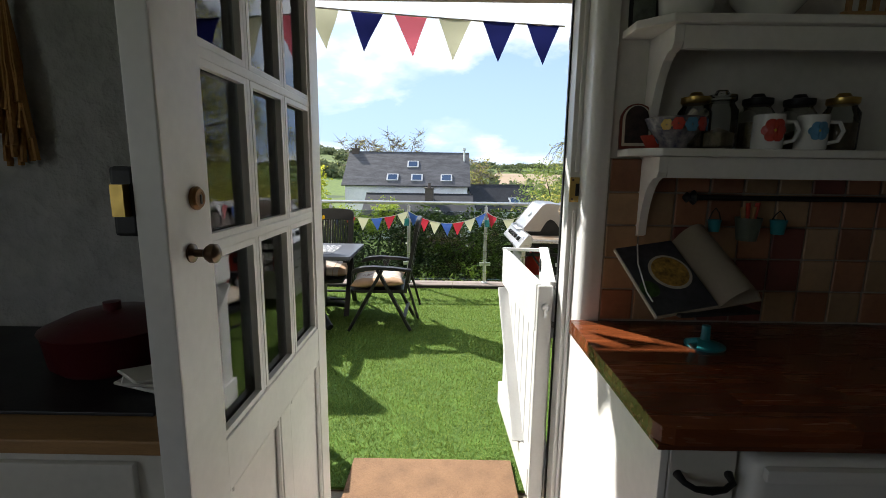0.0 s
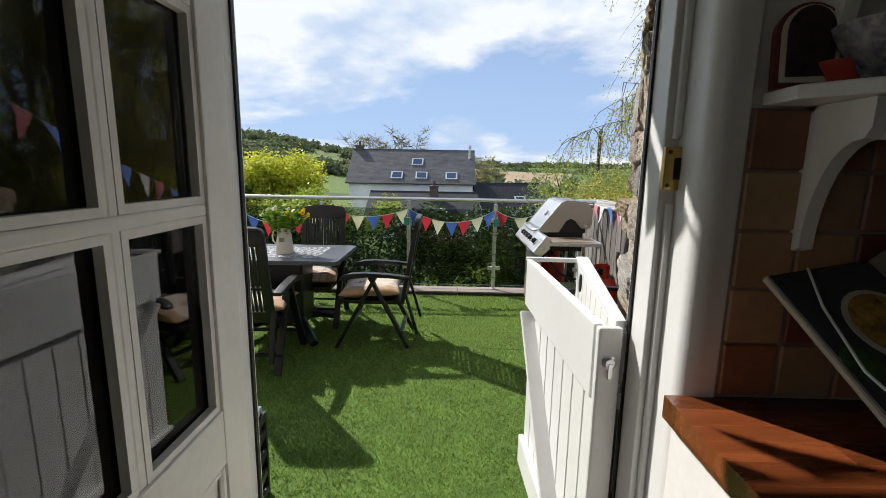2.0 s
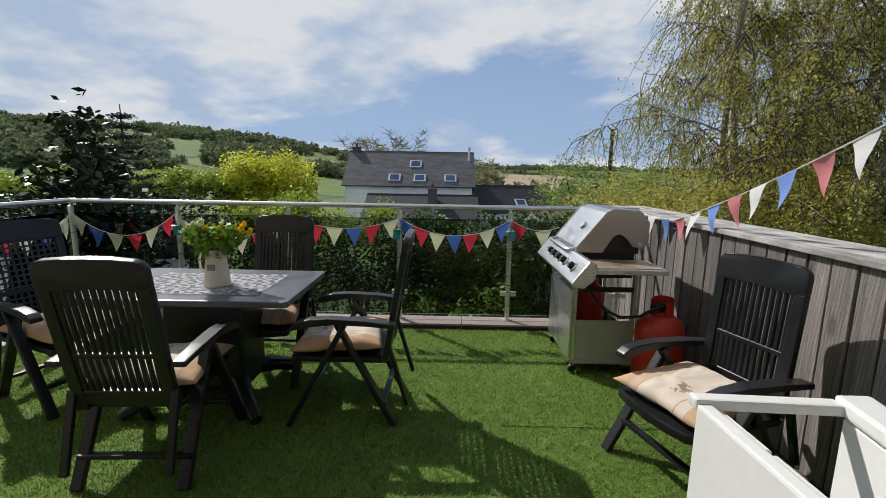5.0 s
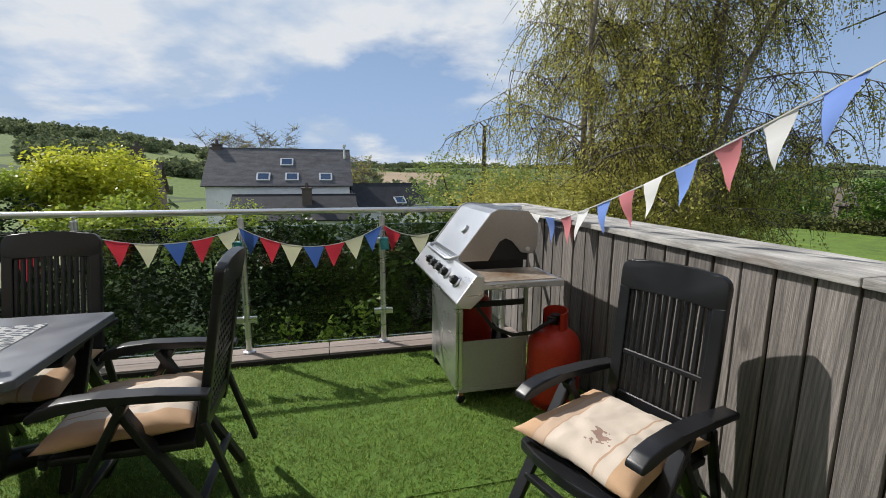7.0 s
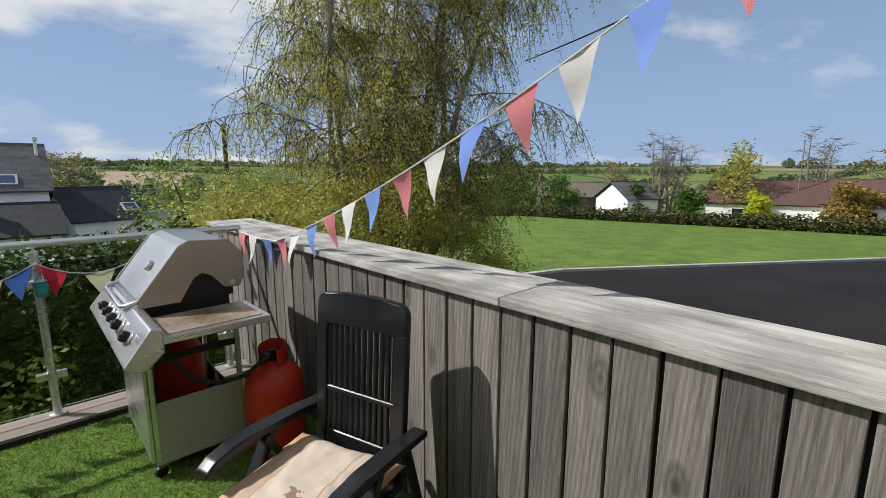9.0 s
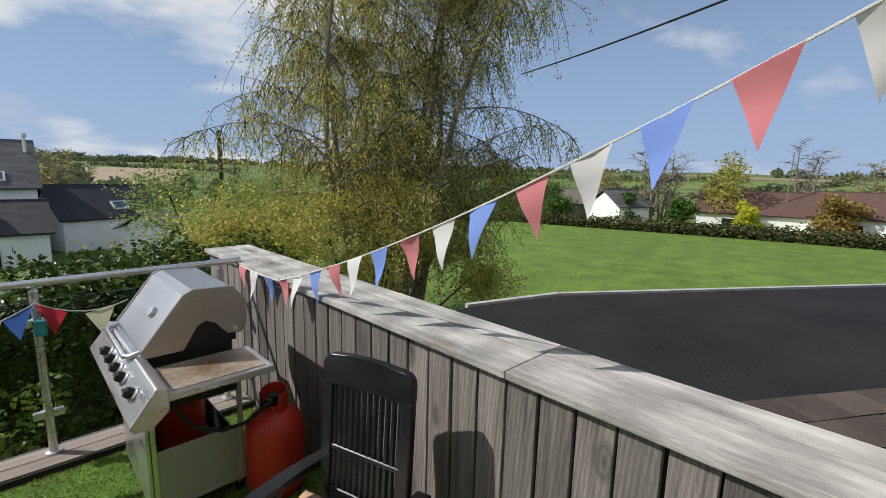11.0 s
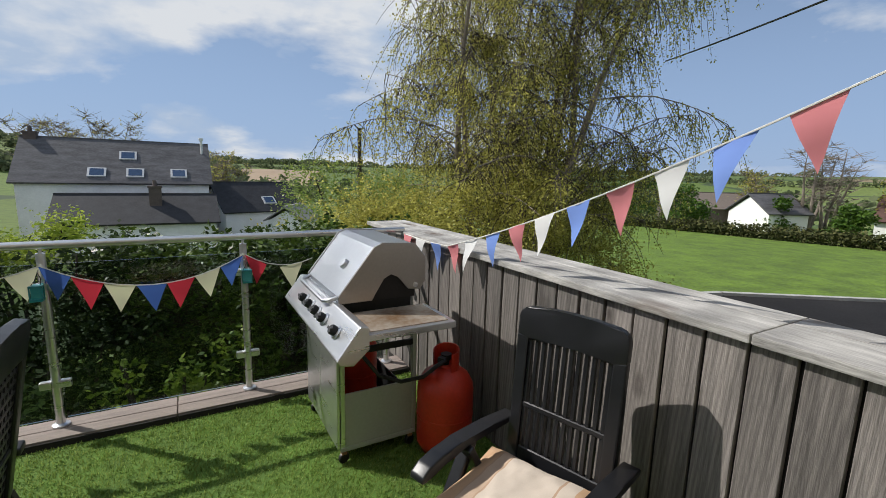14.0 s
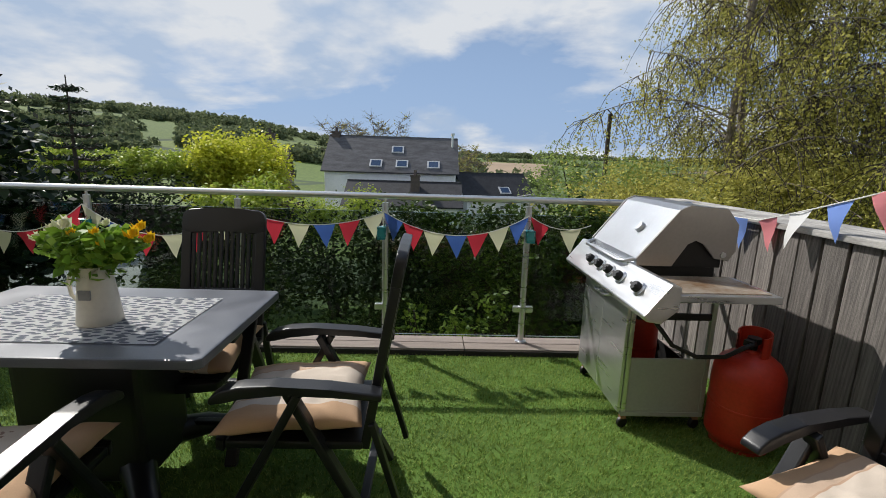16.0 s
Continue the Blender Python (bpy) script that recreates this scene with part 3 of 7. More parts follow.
for z in (1.414, 1.476):
    bm = BM()
    lathe(bm, [(0.004, 0), (0.004, 0.0015), (0, 0.002)], 10, m=pose(0.411, 1.484, z, 90))
    part("screw", bm, BRONZE, keeper)
tagged(simple("doormat", [(-0.46, 0.355, 1.67, 2.13, 0.002, 0.022)], MATCOIR, None, "", 0.006), "reddish brown coir doormat outside the door", "doormat")
structure("threshold", [(-0.50, 0.475, 1.43, 1.66, -0.02, KF + 0.005)], mat("sill_stone", (0.30, 0.27, 0.23), 0.8, vary=0.2), "worn stone door sill", "trim", 0.01)

# terrace: slab, turf, plinth
structure("terrace_slab", [(DECK_L - 0.1, DECK_R + 0.3, 1.93, DECK_F, -0.30, -0.012)], mat("deck_timber", (0.14, 0.11, 0.09), 0.9, stretch=(1, 10, 1)), "raised timber terrace", "floor")
structure("terrace_support", [(DECK_L, DECK_R, 2.0, 5.7, -3.0, -0.30)], MORTAR, "rendered wall under the terrace")
turf = structure("turf_sheet", [(DECK_L + 0.15, DECK_R - 0.03, 1.932, 5.66, -0.012, 0.0)], GRASSBED, "green artificial grass laid over the terrace", "artificial grass")
structure("patch_seam", [(0.28, 1.66, 4.10, 4.72, 0.0005, 0.006)], GRASSBED, "extra piece of artificial grass laid on top", "artificial grass")


def make_turf():
    rng = np.random.default_rng(4)
    n = 260000
    x = rng.uniform(DECK_L + 0.16, DECK_R - 0.04, n)
    y = 1.94 + (5.65 - 1.94) * rng.random(n) ** 1.0
    z = np.where((x > 0.28) & (x < 1.66) & (y > 4.10) & (y < 4.72), 0.006, 0.0)
    a = rng.uniform(0, 2 * np.pi, n)
    ln = rng.uniform(0.012, 0.026, n)
    lean = rng.uniform(0.1, 1.1, n)
    w = rng.uniform(0.0018, 0.0032, n)
    la = rng.normal(-1.2, 1.2, n)
    v = np.empty((n, 3, 3))
    v[:, 0] = np.stack([x - w * np.cos(a), y - w * np.sin(a), z], 1)
    v[:, 1] = np.stack([x + w * np.cos(a), y + w * np.sin(a), z], 1)
    v[:, 2] = np.stack([x + ln * np.sin(lean) * np.cos(la), y + ln * np.sin(lean) * np.sin(la), z + ln * np.cos(lean)], 1)
    me = bpy.data.meshes.new("turf_blades")
    me.from_pydata(v.reshape(-1, 3).tolist(), [], np.arange(3 * n).reshape(-1, 3).tolist())
    me.materials.append(TURF)
    ob = new("turf_blades", me)
    tagged(ob, "short green blades of artificial grass", "artificial grass", kind="stuff")


make_turf()


def plank(name, x0, x1, y0, y1, z0, z1, material, parent, b=0.004):
    return simple(name, [(x0, x1, y0, y1, z0, z1)], material, parent, "", b)


plinth = thing("plinth", "weathered timber kerb boards under the glass balustrade", "trim", kind="structure")
xs = [DECK_L - 0.08, -1.9, 0.1, DECK_R - 0.05]
for a, b in zip(xs, xs[1:]):
    plank("plank", a, b - 0.006, 5.68, 5.79, 0.0, 0.045, PLINTH, plinth)
    plank("plank", a, b - 0.006, 5.796, 5.91, 0.0, 0.045, PLINTH, plinth)
    # near-black front strip, painted as the shaded gap under the kerb boards
    plank("plank", a, b - 0.006, 5.665, 5.677, -0.012, 0.035, GAP_SHADE, plinth)
for a, b in ((1.95, 3.9), (3.9, 5.66)):
    plank("plank", DECK_L - 0.06, DECK_L + 0.05, a, b - 0.006, 0.0, 0.045, CAPWOOD, plinth)
    plank("plank", DECK_L + 0.056, DECK_L + 0.15, a, b - 0.006, 0.0, 0.045, CAPWOOD, plinth)

# ---- balustrade ----
RAILY, RAILZ = 5.83, 1.09
GLASS = glass_mat("balustrade_glass", (0.66, 0.71, 0.69), 0.08)
bal = thing("glass_balustrade", "steel and glass balustrade with a round top rail", "balustrade")


def post(x, y):
    bm = BM()
    lathe(bm, [(0.042, 0.045), (0.042, 0.055), (0.022, 0.062), (0.022, RAILZ - 0.045), (0.008, RAILZ - 0.04), (0.008, RAILZ - 0.02)], 16, (x, y, 0))
    p = part("post", bm, STEEL, bal, "", True)
    for z in (0.30, 0.86):
        for s in (-1, 1):
            bm = BM()
            if y > 5.7:
                box(bm, *sorted((x + s * 0.016, x + s * 0.072)), y - 0.028, y + 0.012, z - 0.022, z + 0.022)
            else:
                box(bm, x - 0.012, x + 0.028, *sorted((y + s * 0.016, y + s * 0.072)), z - 0.022, z + 0.022)
            bevel(bm, 0.008)
            part("clamp", bm, STEEL, p)


RX = [1.52, 0.52, -0.48, -1.49, -2.50, -3.48]
for x in RX:
    post(x, RAILY)
RY = [4.88, 3.9, 2.9, 2.05]
for y in RY:
    post(-3.48, y)
bm = BM()
tube(bm, [(1.66, RAILY, RAILZ), (-3.48, RAILY, RAILZ)], 0.022, 16)
part("top_rail", bm, STEEL, bal, "polished steel top rail", True)
bm = BM()
tube(bm, [(-3.48, RAILY, RAILZ), (-3.48, 1.95, RAILZ)], 0.022, 16)
part("top_rail", bm, STEEL, bal, "polished steel top rail", True)
for a, b in zip(RX, RX[1:]):
    g = simple("pane", [(b + 0.035, a - 0.035, RAILY - 0.005, RAILY + 0.005, 0.09, 0.985)], GLASS, bal)
    g.visible_shadow = False
for a, b in zip([RAILY] + RY, RY):
    g = simple("pane", [(-3.485, -3.475, b + 0.035, a - 0.035, 0.09, 0.985)], GLASS, bal)
    g.visible_shadow = False

# ---- timber fence with a wide cap ----
fence = thing("timber_fence", "weathered grey vertical board fence with a wide flat cap", "fence")
FX0, FX1 = 1.70, 2.03


def fence_x(y):
    return 1.665 + (5.9 - y) * 0.010


me_board = []
for k in range(6):
    bm = BM()
    box(bm, -0.009, 0.009, -0.063, 0.063, 0, 1.045)
    bevel(bm, 0.003, 1)
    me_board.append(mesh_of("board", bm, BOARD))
y = 6.45
k = 0
while y > 1.98:
    ob = new("board", me_board[k % 6])
    ob.parent = fence
    ob.matrix_basis = pose(fence_x(y) + 0.008 + 0.003 * random.uniform(-1, 1), y, 0.0, random.uniform(-0.15, 0.15), 0, 0.5)
    y -= 0.137
    k += 1
# solid filler coloured as the shade seen through the board gaps
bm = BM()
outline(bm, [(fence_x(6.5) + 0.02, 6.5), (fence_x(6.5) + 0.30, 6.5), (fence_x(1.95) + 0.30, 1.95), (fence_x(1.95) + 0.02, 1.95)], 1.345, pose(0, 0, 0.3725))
part("fence_core", bm, GAP_SHADE, fence, "near-black filler that paints the shade behind the boards")
for a, b in ((6.55, 3.357), (3.353, 1.94)):
    for d0, d1 in ((-0.03, 0.212), (0.2145, 0.345)):
        bm = BM()
        outline(bm, [(fence_x(a) + d0, a), (fence_x(a) + d1, a), (fence_x(b) + d1, b), (fence_x(b) + d0, b)], 0.032, pose(0, 0, 1.064))
        bevel(bm, 0.006)
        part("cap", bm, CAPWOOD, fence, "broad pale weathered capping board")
bm = BM()
outline(bm, [(fence_x(6.55) + 0.31, 6.5), (fence_x(6.55) + 0.33, 6.5), (fence_x(1.95) + 0.33, 1.95), (fence_x(1.95) + 0.31, 1.95)], 4.0, pose(0, 0, -0.952))
part("outer_face", bm, BOARD, fence)


# ---- garden chairs ----
def make_chair(m, lattice=False, lean=11, H=0.70, drop=0.0, low=0.0):
    c = thing("garden_chair", "dark grey resin folding garden armchair with a slatted high back", "chair", m, "garden chairs")
    # side frames: an A of two legs under each arm
    for s in (-1, 1):
        x = s * 0.255
        bm = BM()
        bar(bm, (x, 0.32, 0.0), (x, 0.0, 0.59 - drop), 0.030, 0.052, (1, 0, 0))
        bevel(bm, 0.007)
        part("leg", bm, RESIN, c)
        bm = BM()
        bar(bm, (x * 0.90, -0.26, 0.0), (x * 0.90, 0.05, 0.59 - drop), 0.030, 0.052, (1, 0, 0))
        bevel(bm, 0.007)
        part("leg", bm, RESIN, c)
        bm = BM()
        prof = [(-0.27, 0.602), (-0.1, 0.619), (0.08, 0.627), (0.18, 0.622), (0.245, 0.606), (0.28, 0.582), (0.286, 0.562), (0.272, 0.556), (0.235, 0.574), (0.18, 0.588), (0.05, 0.596), (-0.12, 0.590), (-0.27, 0.576)]
        outline(bm, prof, 0.064, pose(x, 0, -drop, 90, 0, 90))
        bevel(bm, 0.012, 3)
        part("armrest", bm, RESIN, c, "", True)
    for y, z in ((0.23, 0.16), (-0.20, 0.13)):
        bm = BM()
        bar(bm, (-0.25, y, z), (0.25, y, z), 0.035, 0.022)
        bevel(bm, 0.006)
        part("stretcher", bm, RESIN, c)
    # seat
    bm = BM()
    box(bm, -0.225, 0.225, -0.20, 0.27, 0.360 - low, 0.392 - low)
    outline(bm, [(-0.228, 0.27), (0.228, 0.27), (0.215, 0.305), (0.12, 0.328), (0, 0.335), (-0.12, 0.328), (-0.215, 0.305)], 0.042, pose(0, 0, 0.370 - low))
    bevel(bm, 0.010)
    part("seat", bm, RESIN, c)
    # back, leaning
    bk = pose(0, -0.205, 0.36, 90 + lean, 0, 0)

    W = 0.224
    bm = BM()
    arc = [(-W + 0.006, H - 0.11)] + [(-W + 0.006 + 0.035 * (1 - math.cos(a)), H - 0.045 + 0.045 * math.sin(a)) for a in np.linspace(0.1, 1.4, 4)]
    mid = [(x, H + 0.014 * (1 - (x / W) ** 2)) for x in np.linspace(-W + 0.05, W - 0.05, 5)]
    arc = arc + mid + [(-x, y) for x, y in arc[::-1]]
    outline(bm, arc + [(W - 0.055, H - 0.125), (0, H - 0.105), (-W + 0.055, H - 0.125)], 0.036, bk)
    bevel(bm, 0.007)
    back = part("backrest", bm, RESIN, c, "", True)
    for s in (-1, 1):
        bm = BM()
        outline(bm, [(s * (W - 0.005), 0), (s * (W - 0.058), 0), (s * (W - 0.056), H - 0.112), (s * (W - 0.006), H - 0.108)], 0.034, bk)
        bevel(bm, 0.007)
        part("back_stile", bm, RESIN, back)
    for y0, y1, tk in ((0.03, 0.10, 0.026), (0.262, 0.285, 0.024)):
        bm = BM()
        outline(bm, [(-W + 0.05, y0), (W - 0.05, y0), (W - 0.05, y1), (-W + 0.05, y1)], tk, bk)
        bevel(bm, 0.004, 1)
        part("cross_rail", bm, RESIN, back)
    if lattice:
        for i in range(11):
            bm = BM()
            x = -0.170 + 0.34 * i / 10
            outline(bm, [(x - 0.0055, 0.08), (x + 0.0055, 0.08), (x + 0.0055, H - 0.10), (x - 0.0055, H - 0.10)], 0.010, bk)
            part("slat", bm, RESIN, back)
        for i in range(14):
            bm = BM()
            y = 0.12 + 0.46 * i / 13
            outline(bm, [(-0.18, y - 0.006), (0.18, y - 0.006), (0.18, y + 0.006), (-0.18, y + 0.006)], 0.012, bk)
            part("slat", bm, RESIN, back)
    else:
        for i in range(12):
            bm = BM()
            x = -0.160 + 0.32 * i / 11
            outline(bm, [(x - 0.0095, 0.08), (x + 0.0095, 0.08), (x + 0.0095, H - 0.10), (x - 0.0095, H - 0.10)], 0.018, bk)
            bevel(bm, 0.004, 1)
            part("slat", bm, RESIN, back)
    # prop behind the back
    for s in (-1, 1):
        bm = BM()
        bar(bm, (s * 0.215, -0.23, 0.46), (s * 0.215, -0.33, 0.12), 0.022, 0.035, (1, 0, 0))
        bevel(bm, 0.005)
        part("strut", bm, RESIN, c)
    return c


def cushion(m, label):
    n = 28
    vs, fs = [], []
    for side in (1, -1):
        for i in range(n + 1):
            for j in range(n + 1):
                u, v = 2 * i / n - 1, 2 * j / n - 1
                pin = 1 - 0.10 * (1 - abs(u)) * abs(v) ** 2 - 0.0
                piv = 1 - 0.10 * (1 - abs(v)) * abs(u) ** 2
                h = 0.052 * max(0, (1 - u ** 4) * (1 - v ** 4)) ** 0.55
                wr = 0.012 * noise.noise((u * 2.2, v * 2.2, side * 3.0)) + 0.010 * noise.noise((u * 6, v * 6, side)) + 0.007 * noise.noise((u * 16, v * 5, side)) if abs(u) < 1 and abs(v) < 1 else 0
                vs.append((u * 0.25 * piv, v * 0.25 * pin, side * (h * (1.0 if side > 0 else 0.75) + wr * (h / 0.062)) + 0.055))
    k = (n + 1) ** 2
    for s in (0, 1):
        for i in range(n):
            for j in range(n):
                a = s * k + i * (n + 1) + j
                q = (a, a + n + 1, a + n + 2, a + 1)
                fs.append(q if s == 0 else q[::-1])
    me = bpy.data.meshes.new("cushion")
    me.from_pydata(vs, [], fs)
    me.materials.append(CUSHION)
    me.shade_smooth()
    ob = new("cushion", me)
    bm = bmesh.new(); bm.from_mesh(me); bmesh.ops.remove_doubles(bm, verts=bm.verts[:], dist=0.0015); bm.to_mesh(me); bm.free()
    ob.matrix_world = m
    return tagged(ob, label, "cushion", "seat cushions")


SEATS = [(-0.58, 4.32, 90, True, 10), (-1.42, 3.78, 3, False, 12), (-2.42, 4.42, -112, True, 12), (-1.27, 4.80, 180, False, 12), (1.175, 3.757, 107.3, False, 4.5), (-1.37, 2.42, 0, False, 14)]
for x, y, a, lat, lean in SEATS:
    upright = lean < 7
    make_chair(pose(x, y, 0.0, 0, 0, a), lat, lean, 0.664 if upright else 0.70, 0.055 if upright else 0.0, 0.03 if upright else 0.0)
    cushion(pose(x, y, 0.361 if upright else 0.390, 0, 0, a) @ pose(0.0, 0.065, 0, -2, 0, 4), "pale peach and brown patterned seat cushion on a chair")

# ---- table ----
# sky glare is mixed into the top's base colour, paler than the pedestal resin
TABLETOP_SHEEN = mat("table_resin_sky_sheen", (0.115, 0.125, 0.15), 0.33, vary=0.2, scale=8, fine=200, bump=0.12, bump_dist=0.002)
table = thing("garden_table", "dark grey resin garden table on a pedestal", "table")
bm = BM()
outline(bm, [(-2.04, 4.02), (-0.89, 4.02), (-0.87, 4.04), (-0.87, 4.76), (-0.89, 4.78), (-2.04, 4.78), (-2.06, 4.76), (-2.06, 4.04)], 0.035, pose(0, 0, 0.70))
bevel(bm, 0.007)
part("tabletop", bm, TABLETOP_SHEEN, table)
bm = BM()
box(bm, -1.68, -1.22, 4.24, 4.56, 0.10, 0.66)
bevel(bm, 0.03, 3)
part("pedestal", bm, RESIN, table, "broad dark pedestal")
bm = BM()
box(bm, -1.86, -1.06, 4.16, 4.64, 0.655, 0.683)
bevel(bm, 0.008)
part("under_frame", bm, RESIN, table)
for sx in (-1, 1):
    for sy in (-1, 1):
        bm = BM()
        tube(bm, [(-1.45 + sx * 0.16, 4.40 + sy * 0.10, 0.15), (-1.45 + sx * 0.27, 4.40 + sy * 0.24, 0.11), (-1.45 + sx * 0.38, 4.40 + sy * 0.36, 0.036)], [0.065, 0.05, 0.034], 10)
        part("foot", bm, RESIN, table, "", True)

# ---- gate ----
gate = thing("folding_gate", "white painted folding boarded gate standing open", "gate")
GN, GF, GG = Vector((0.362, 1.595)), Vector((0.332, 2.335)), Vector((0.505, 2.335))


def gate_leaf(a, b, z0, z1, side, ledges, brace, nb):
    d = b - a
    ln = d.length
    m = pose(a.x, a.y, 0, 0, 0, math.degrees(math.atan2(d.y, d.x)))
    w = ln / nb
    for i in range(nb):
        bm = BM()
        box(bm, i * w + 0.0025, (i + 1) * w - 0.0025, -0.008, 0.008, z0 + 0.02, z1 - 0.004, m)
        bevel(bm, 0.003, 1)
        part("board", bm, WHITE, gate)
    bm = BM()
    box(bm, 0.003, ln - 0.003, -0.004, 0.004, z0 + 0.03, z1 - 0.008, m)
    part("backing", bm, WHITE, gate)
    y0, y1 = sorted((side * 0.009, side * 0.030))
    for p0, p1 in ledges:
        bm = BM()
        box(bm, 0.0, ln, y0, y1, p0, p1, m)
        bevel(bm, 0.004)
        part("ledge", bm, WHITE, gate)
    if brace:
        bm = BM()
        bar(bm, (ln - 0.05, side * 0.0195, z1 - 0.19), (0.18, side * 0.0195, z0 + 0.12), 0.020, 0.075, (0, 1, 0))
        bmesh.ops.transform(bm, verts=bm.verts[:], matrix=m)
        bevel(bm, 0.004)
        part("brace", bm, WHITE, gate)


gate_leaf(GN, GF, 0.24, 1.095, 1, ((0.92, 1.10), (0.24, 0.36)), True, 8)
GA = GN + Vector((0.026, 0.0))
gate_leaf(GA, GG, 0.24, 1.09, -1, ((0.24, 0.36),), False, 8)
bm = BM()
outline(bm, [(GA.x - 0.012, GA.y - 0.01), (GA.x + 0.012, GA.y - 0.01), (GG.x + 0.036, GG.y + 0.012), (GG.x - 0.012, GG.y + 0.012)], 0.022, pose(0, 0, 1.101))
bevel(bm, 0.005)
part("cap_rail", bm, WHITE, gate)
bm = BM()
outline(bm, [(GF.x - 0.03, GF.y), (GF.x - 0.03, GF.y + 0.022), (GG.x - 0.012, GG.y + 0.013), (GG.x - 0.012, GG.y - 0.01)], 0.016, pose(0, 0, 1.098))
bevel(bm, 0.004)
part("end_rail", bm, WHITE, gate)
gd = (GG - GA).normalized()
gq = GA + gd * 0.60
bm = BM()
lathe(bm, [(0.0, 0.0), (0.016, 0.0), (0.018, 0.004), (0.011, 0.005), (0.0, 0.0045)], 16, m=pose(gq.x - 0.0095, gq.y, 1.045, 0, -90, 0) @ Matrix.Diagonal((1.9, 0.8, 1, 1)))
part("finger_hole", bm, BLACKMETAL, gate, "dark oval finger hole")
bm = BM()
box(bm, 0.334, 0.388, 1.566, 1.587, 0.24, 1.10)
bevel(bm, 0.006)
part("end_post", bm, WHITE, gate)
bm = BM()
lathe(bm, [(0.0, 0), (0.016, 0), (0.016, 0.005), (0.010, 0.008), (0, 0.008)], 14, m=pose(0.362, 1.566, 1.02, 90))
box(bm, 0.358, 0.366, 1.556, 1.564, 0.985, 1.02)
part("lock", bm, STEEL, gate, "small steel lock with a key plate")
bm = BM()
lathe(bm, [(0.014, 0.90), (0.014, 0.99), (0.016, 0.995), (0.016, 1.085), (0.010, 1.09)], 14, (0.404, 1.592, 0))
part("hinge", bm, STEEL, gate, "galvanised pin hinge", True)

# ---- barbecue ----
bbq = thing("gas_barbecue", "stainless steel gas barbecue on castors with a closed hood", "barbecue")
BX0, BX1, BY0, BY1 = 0.84, 1.27, 4.80, 5.44


def bpart(name, boxes, material, label="", bev=0.004, parent=None):
    return simple(name, boxes, material, parent or bbq, label, bev)


bpart("side_panel", [(BX0 + 0.02, BX1 - 0.02, BY0 + 0.004, BY0 + 0.016, 0.10, 0.395)], GREYMETAL, "pale grey-green side panel")
bpart("side_panel", [(BX0 + 0.02, BX1 - 0.02, BY1 - 0.016, BY1 - 0.004, 0.10, 0.395)], GREYMETAL)
bpart("bottom_shelf", [(BX0, BX1, BY0, BY1, 0.075, 0.10)], GREYMETAL)
bpart("rear_panel", [(BX1 - 0.012, BX1 - 0.004, BY0 + 0.02, BY1 - 0.02, 0.10, 0.30)], BLACKMETAL)
for x in (BX0, BX1 - 0.024):
    for y in (BY0, BY1 - 0.024):
        bpart("corner_post", [(x, x + 0.024, y, y + 0.024, 0.10, 0.79)], STEEL if x == BX0 else GREYMETAL)
for a, b in ((BY0 + 0.006, (BY0 + BY1) / 2 - 0.002), ((BY0 + BY1) / 2 + 0.002, BY1 - 0.006)):
    d = bpart("cabinet_door", [(BX0 - 0.018, BX0 - 0.002, a, b, 0.095, 0.73)], STEEL, "brushed steel door")
    yh = b - 0.045 if a < 5.1 else a + 0.045
    bm = BM()
    tube(bm, [(BX0 - 0.018, yh - 0.05, 0.665), (BX0 - 0.045, yh - 0.035, 0.655), (BX0 - 0.048, yh, 0.65), (BX0 - 0.045, yh + 0.035, 0.655), (BX0 - 0.018, yh + 0.05, 0.665)], 0.009, 10)
    part("handle", bm, STEEL, d, "", True)
# firebox under the hood
bpart("firebox", [(BX0 + 0.03, BX1 - 0.02, BY0 + 0.05, BY1 - 0.05, 0.69, 0.865)], BLACKMETAL)
bpart("cross_bar", [(BX0 + 0.03, BX1 - 0.02, BY0 + 0.003, BY0 + 0.018, 0.60, 0.635)], BLACKMETAL)
# front control panel, tilted
bm = BM()
outline(bm, [(0.728, 0.722), (0.79, 0.712), (0.86, 0.775), (0.86, 0.872), (0.818, 0.882), (0.715, 0.745)], 1.10, pose(0, 4.985, 0, 90, 0, 0))
bevel(bm, 0.006)
panel = part("control_panel", bm, STEEL, bbq, "sloping steel control panel")
pn = Vector((-0.80, 0, 0.60))
for i, y in enumerate((4.60, 4.80, 4.93, 5.06, 5.19)):
    q = Vector((0.7665, y, 0.8135))
    rot = pn.to_track_quat("Z", "X").to_matrix().to_4x4()
    rot.translation = q
    bm = BM()
    lathe(bm, [(0.034, -0.002), (0.034, 0.006), (0.028, 0.010), (0.027, 0.012)], 20, m=rot)
    k = part("knob_bezel", bm, STEEL, panel, "", True)
    bm = BM()
    lathe(bm, [(0.024, 0.008), (0.024, 0.03), (0.020, 0.038), (0.0, 0.038)], 20, m=rot)
    box(bm, -0.006, 0.006, -0.022, 0.022, 0.03, 0.046, rot)
    part("knob", bm, BLACKMETAL, panel, "black control knob", True)
# side shelf towards the chair and the one beyond
for y0, y1 in ((4.47, 4.80), (5.45, 5.60)):
    s = bpart("side_shelf", [(0.855, 1.315, y0, y1, 0.795, 0.828)], STEEL, "steel side shelf with rust spots", 0.005)
    bpart("shelf_tray", [(0.885, 1.285, y0 + 0.03, y1 - 0.012, 0.828, 0.832)], mat("worn_shelf", (0.50, 0.45, 0.38), 0.45, 0.6, vary=0.3, scale=7, fine=40, dark=(0.30, 0.17, 0.08)), "", 0.001, s)
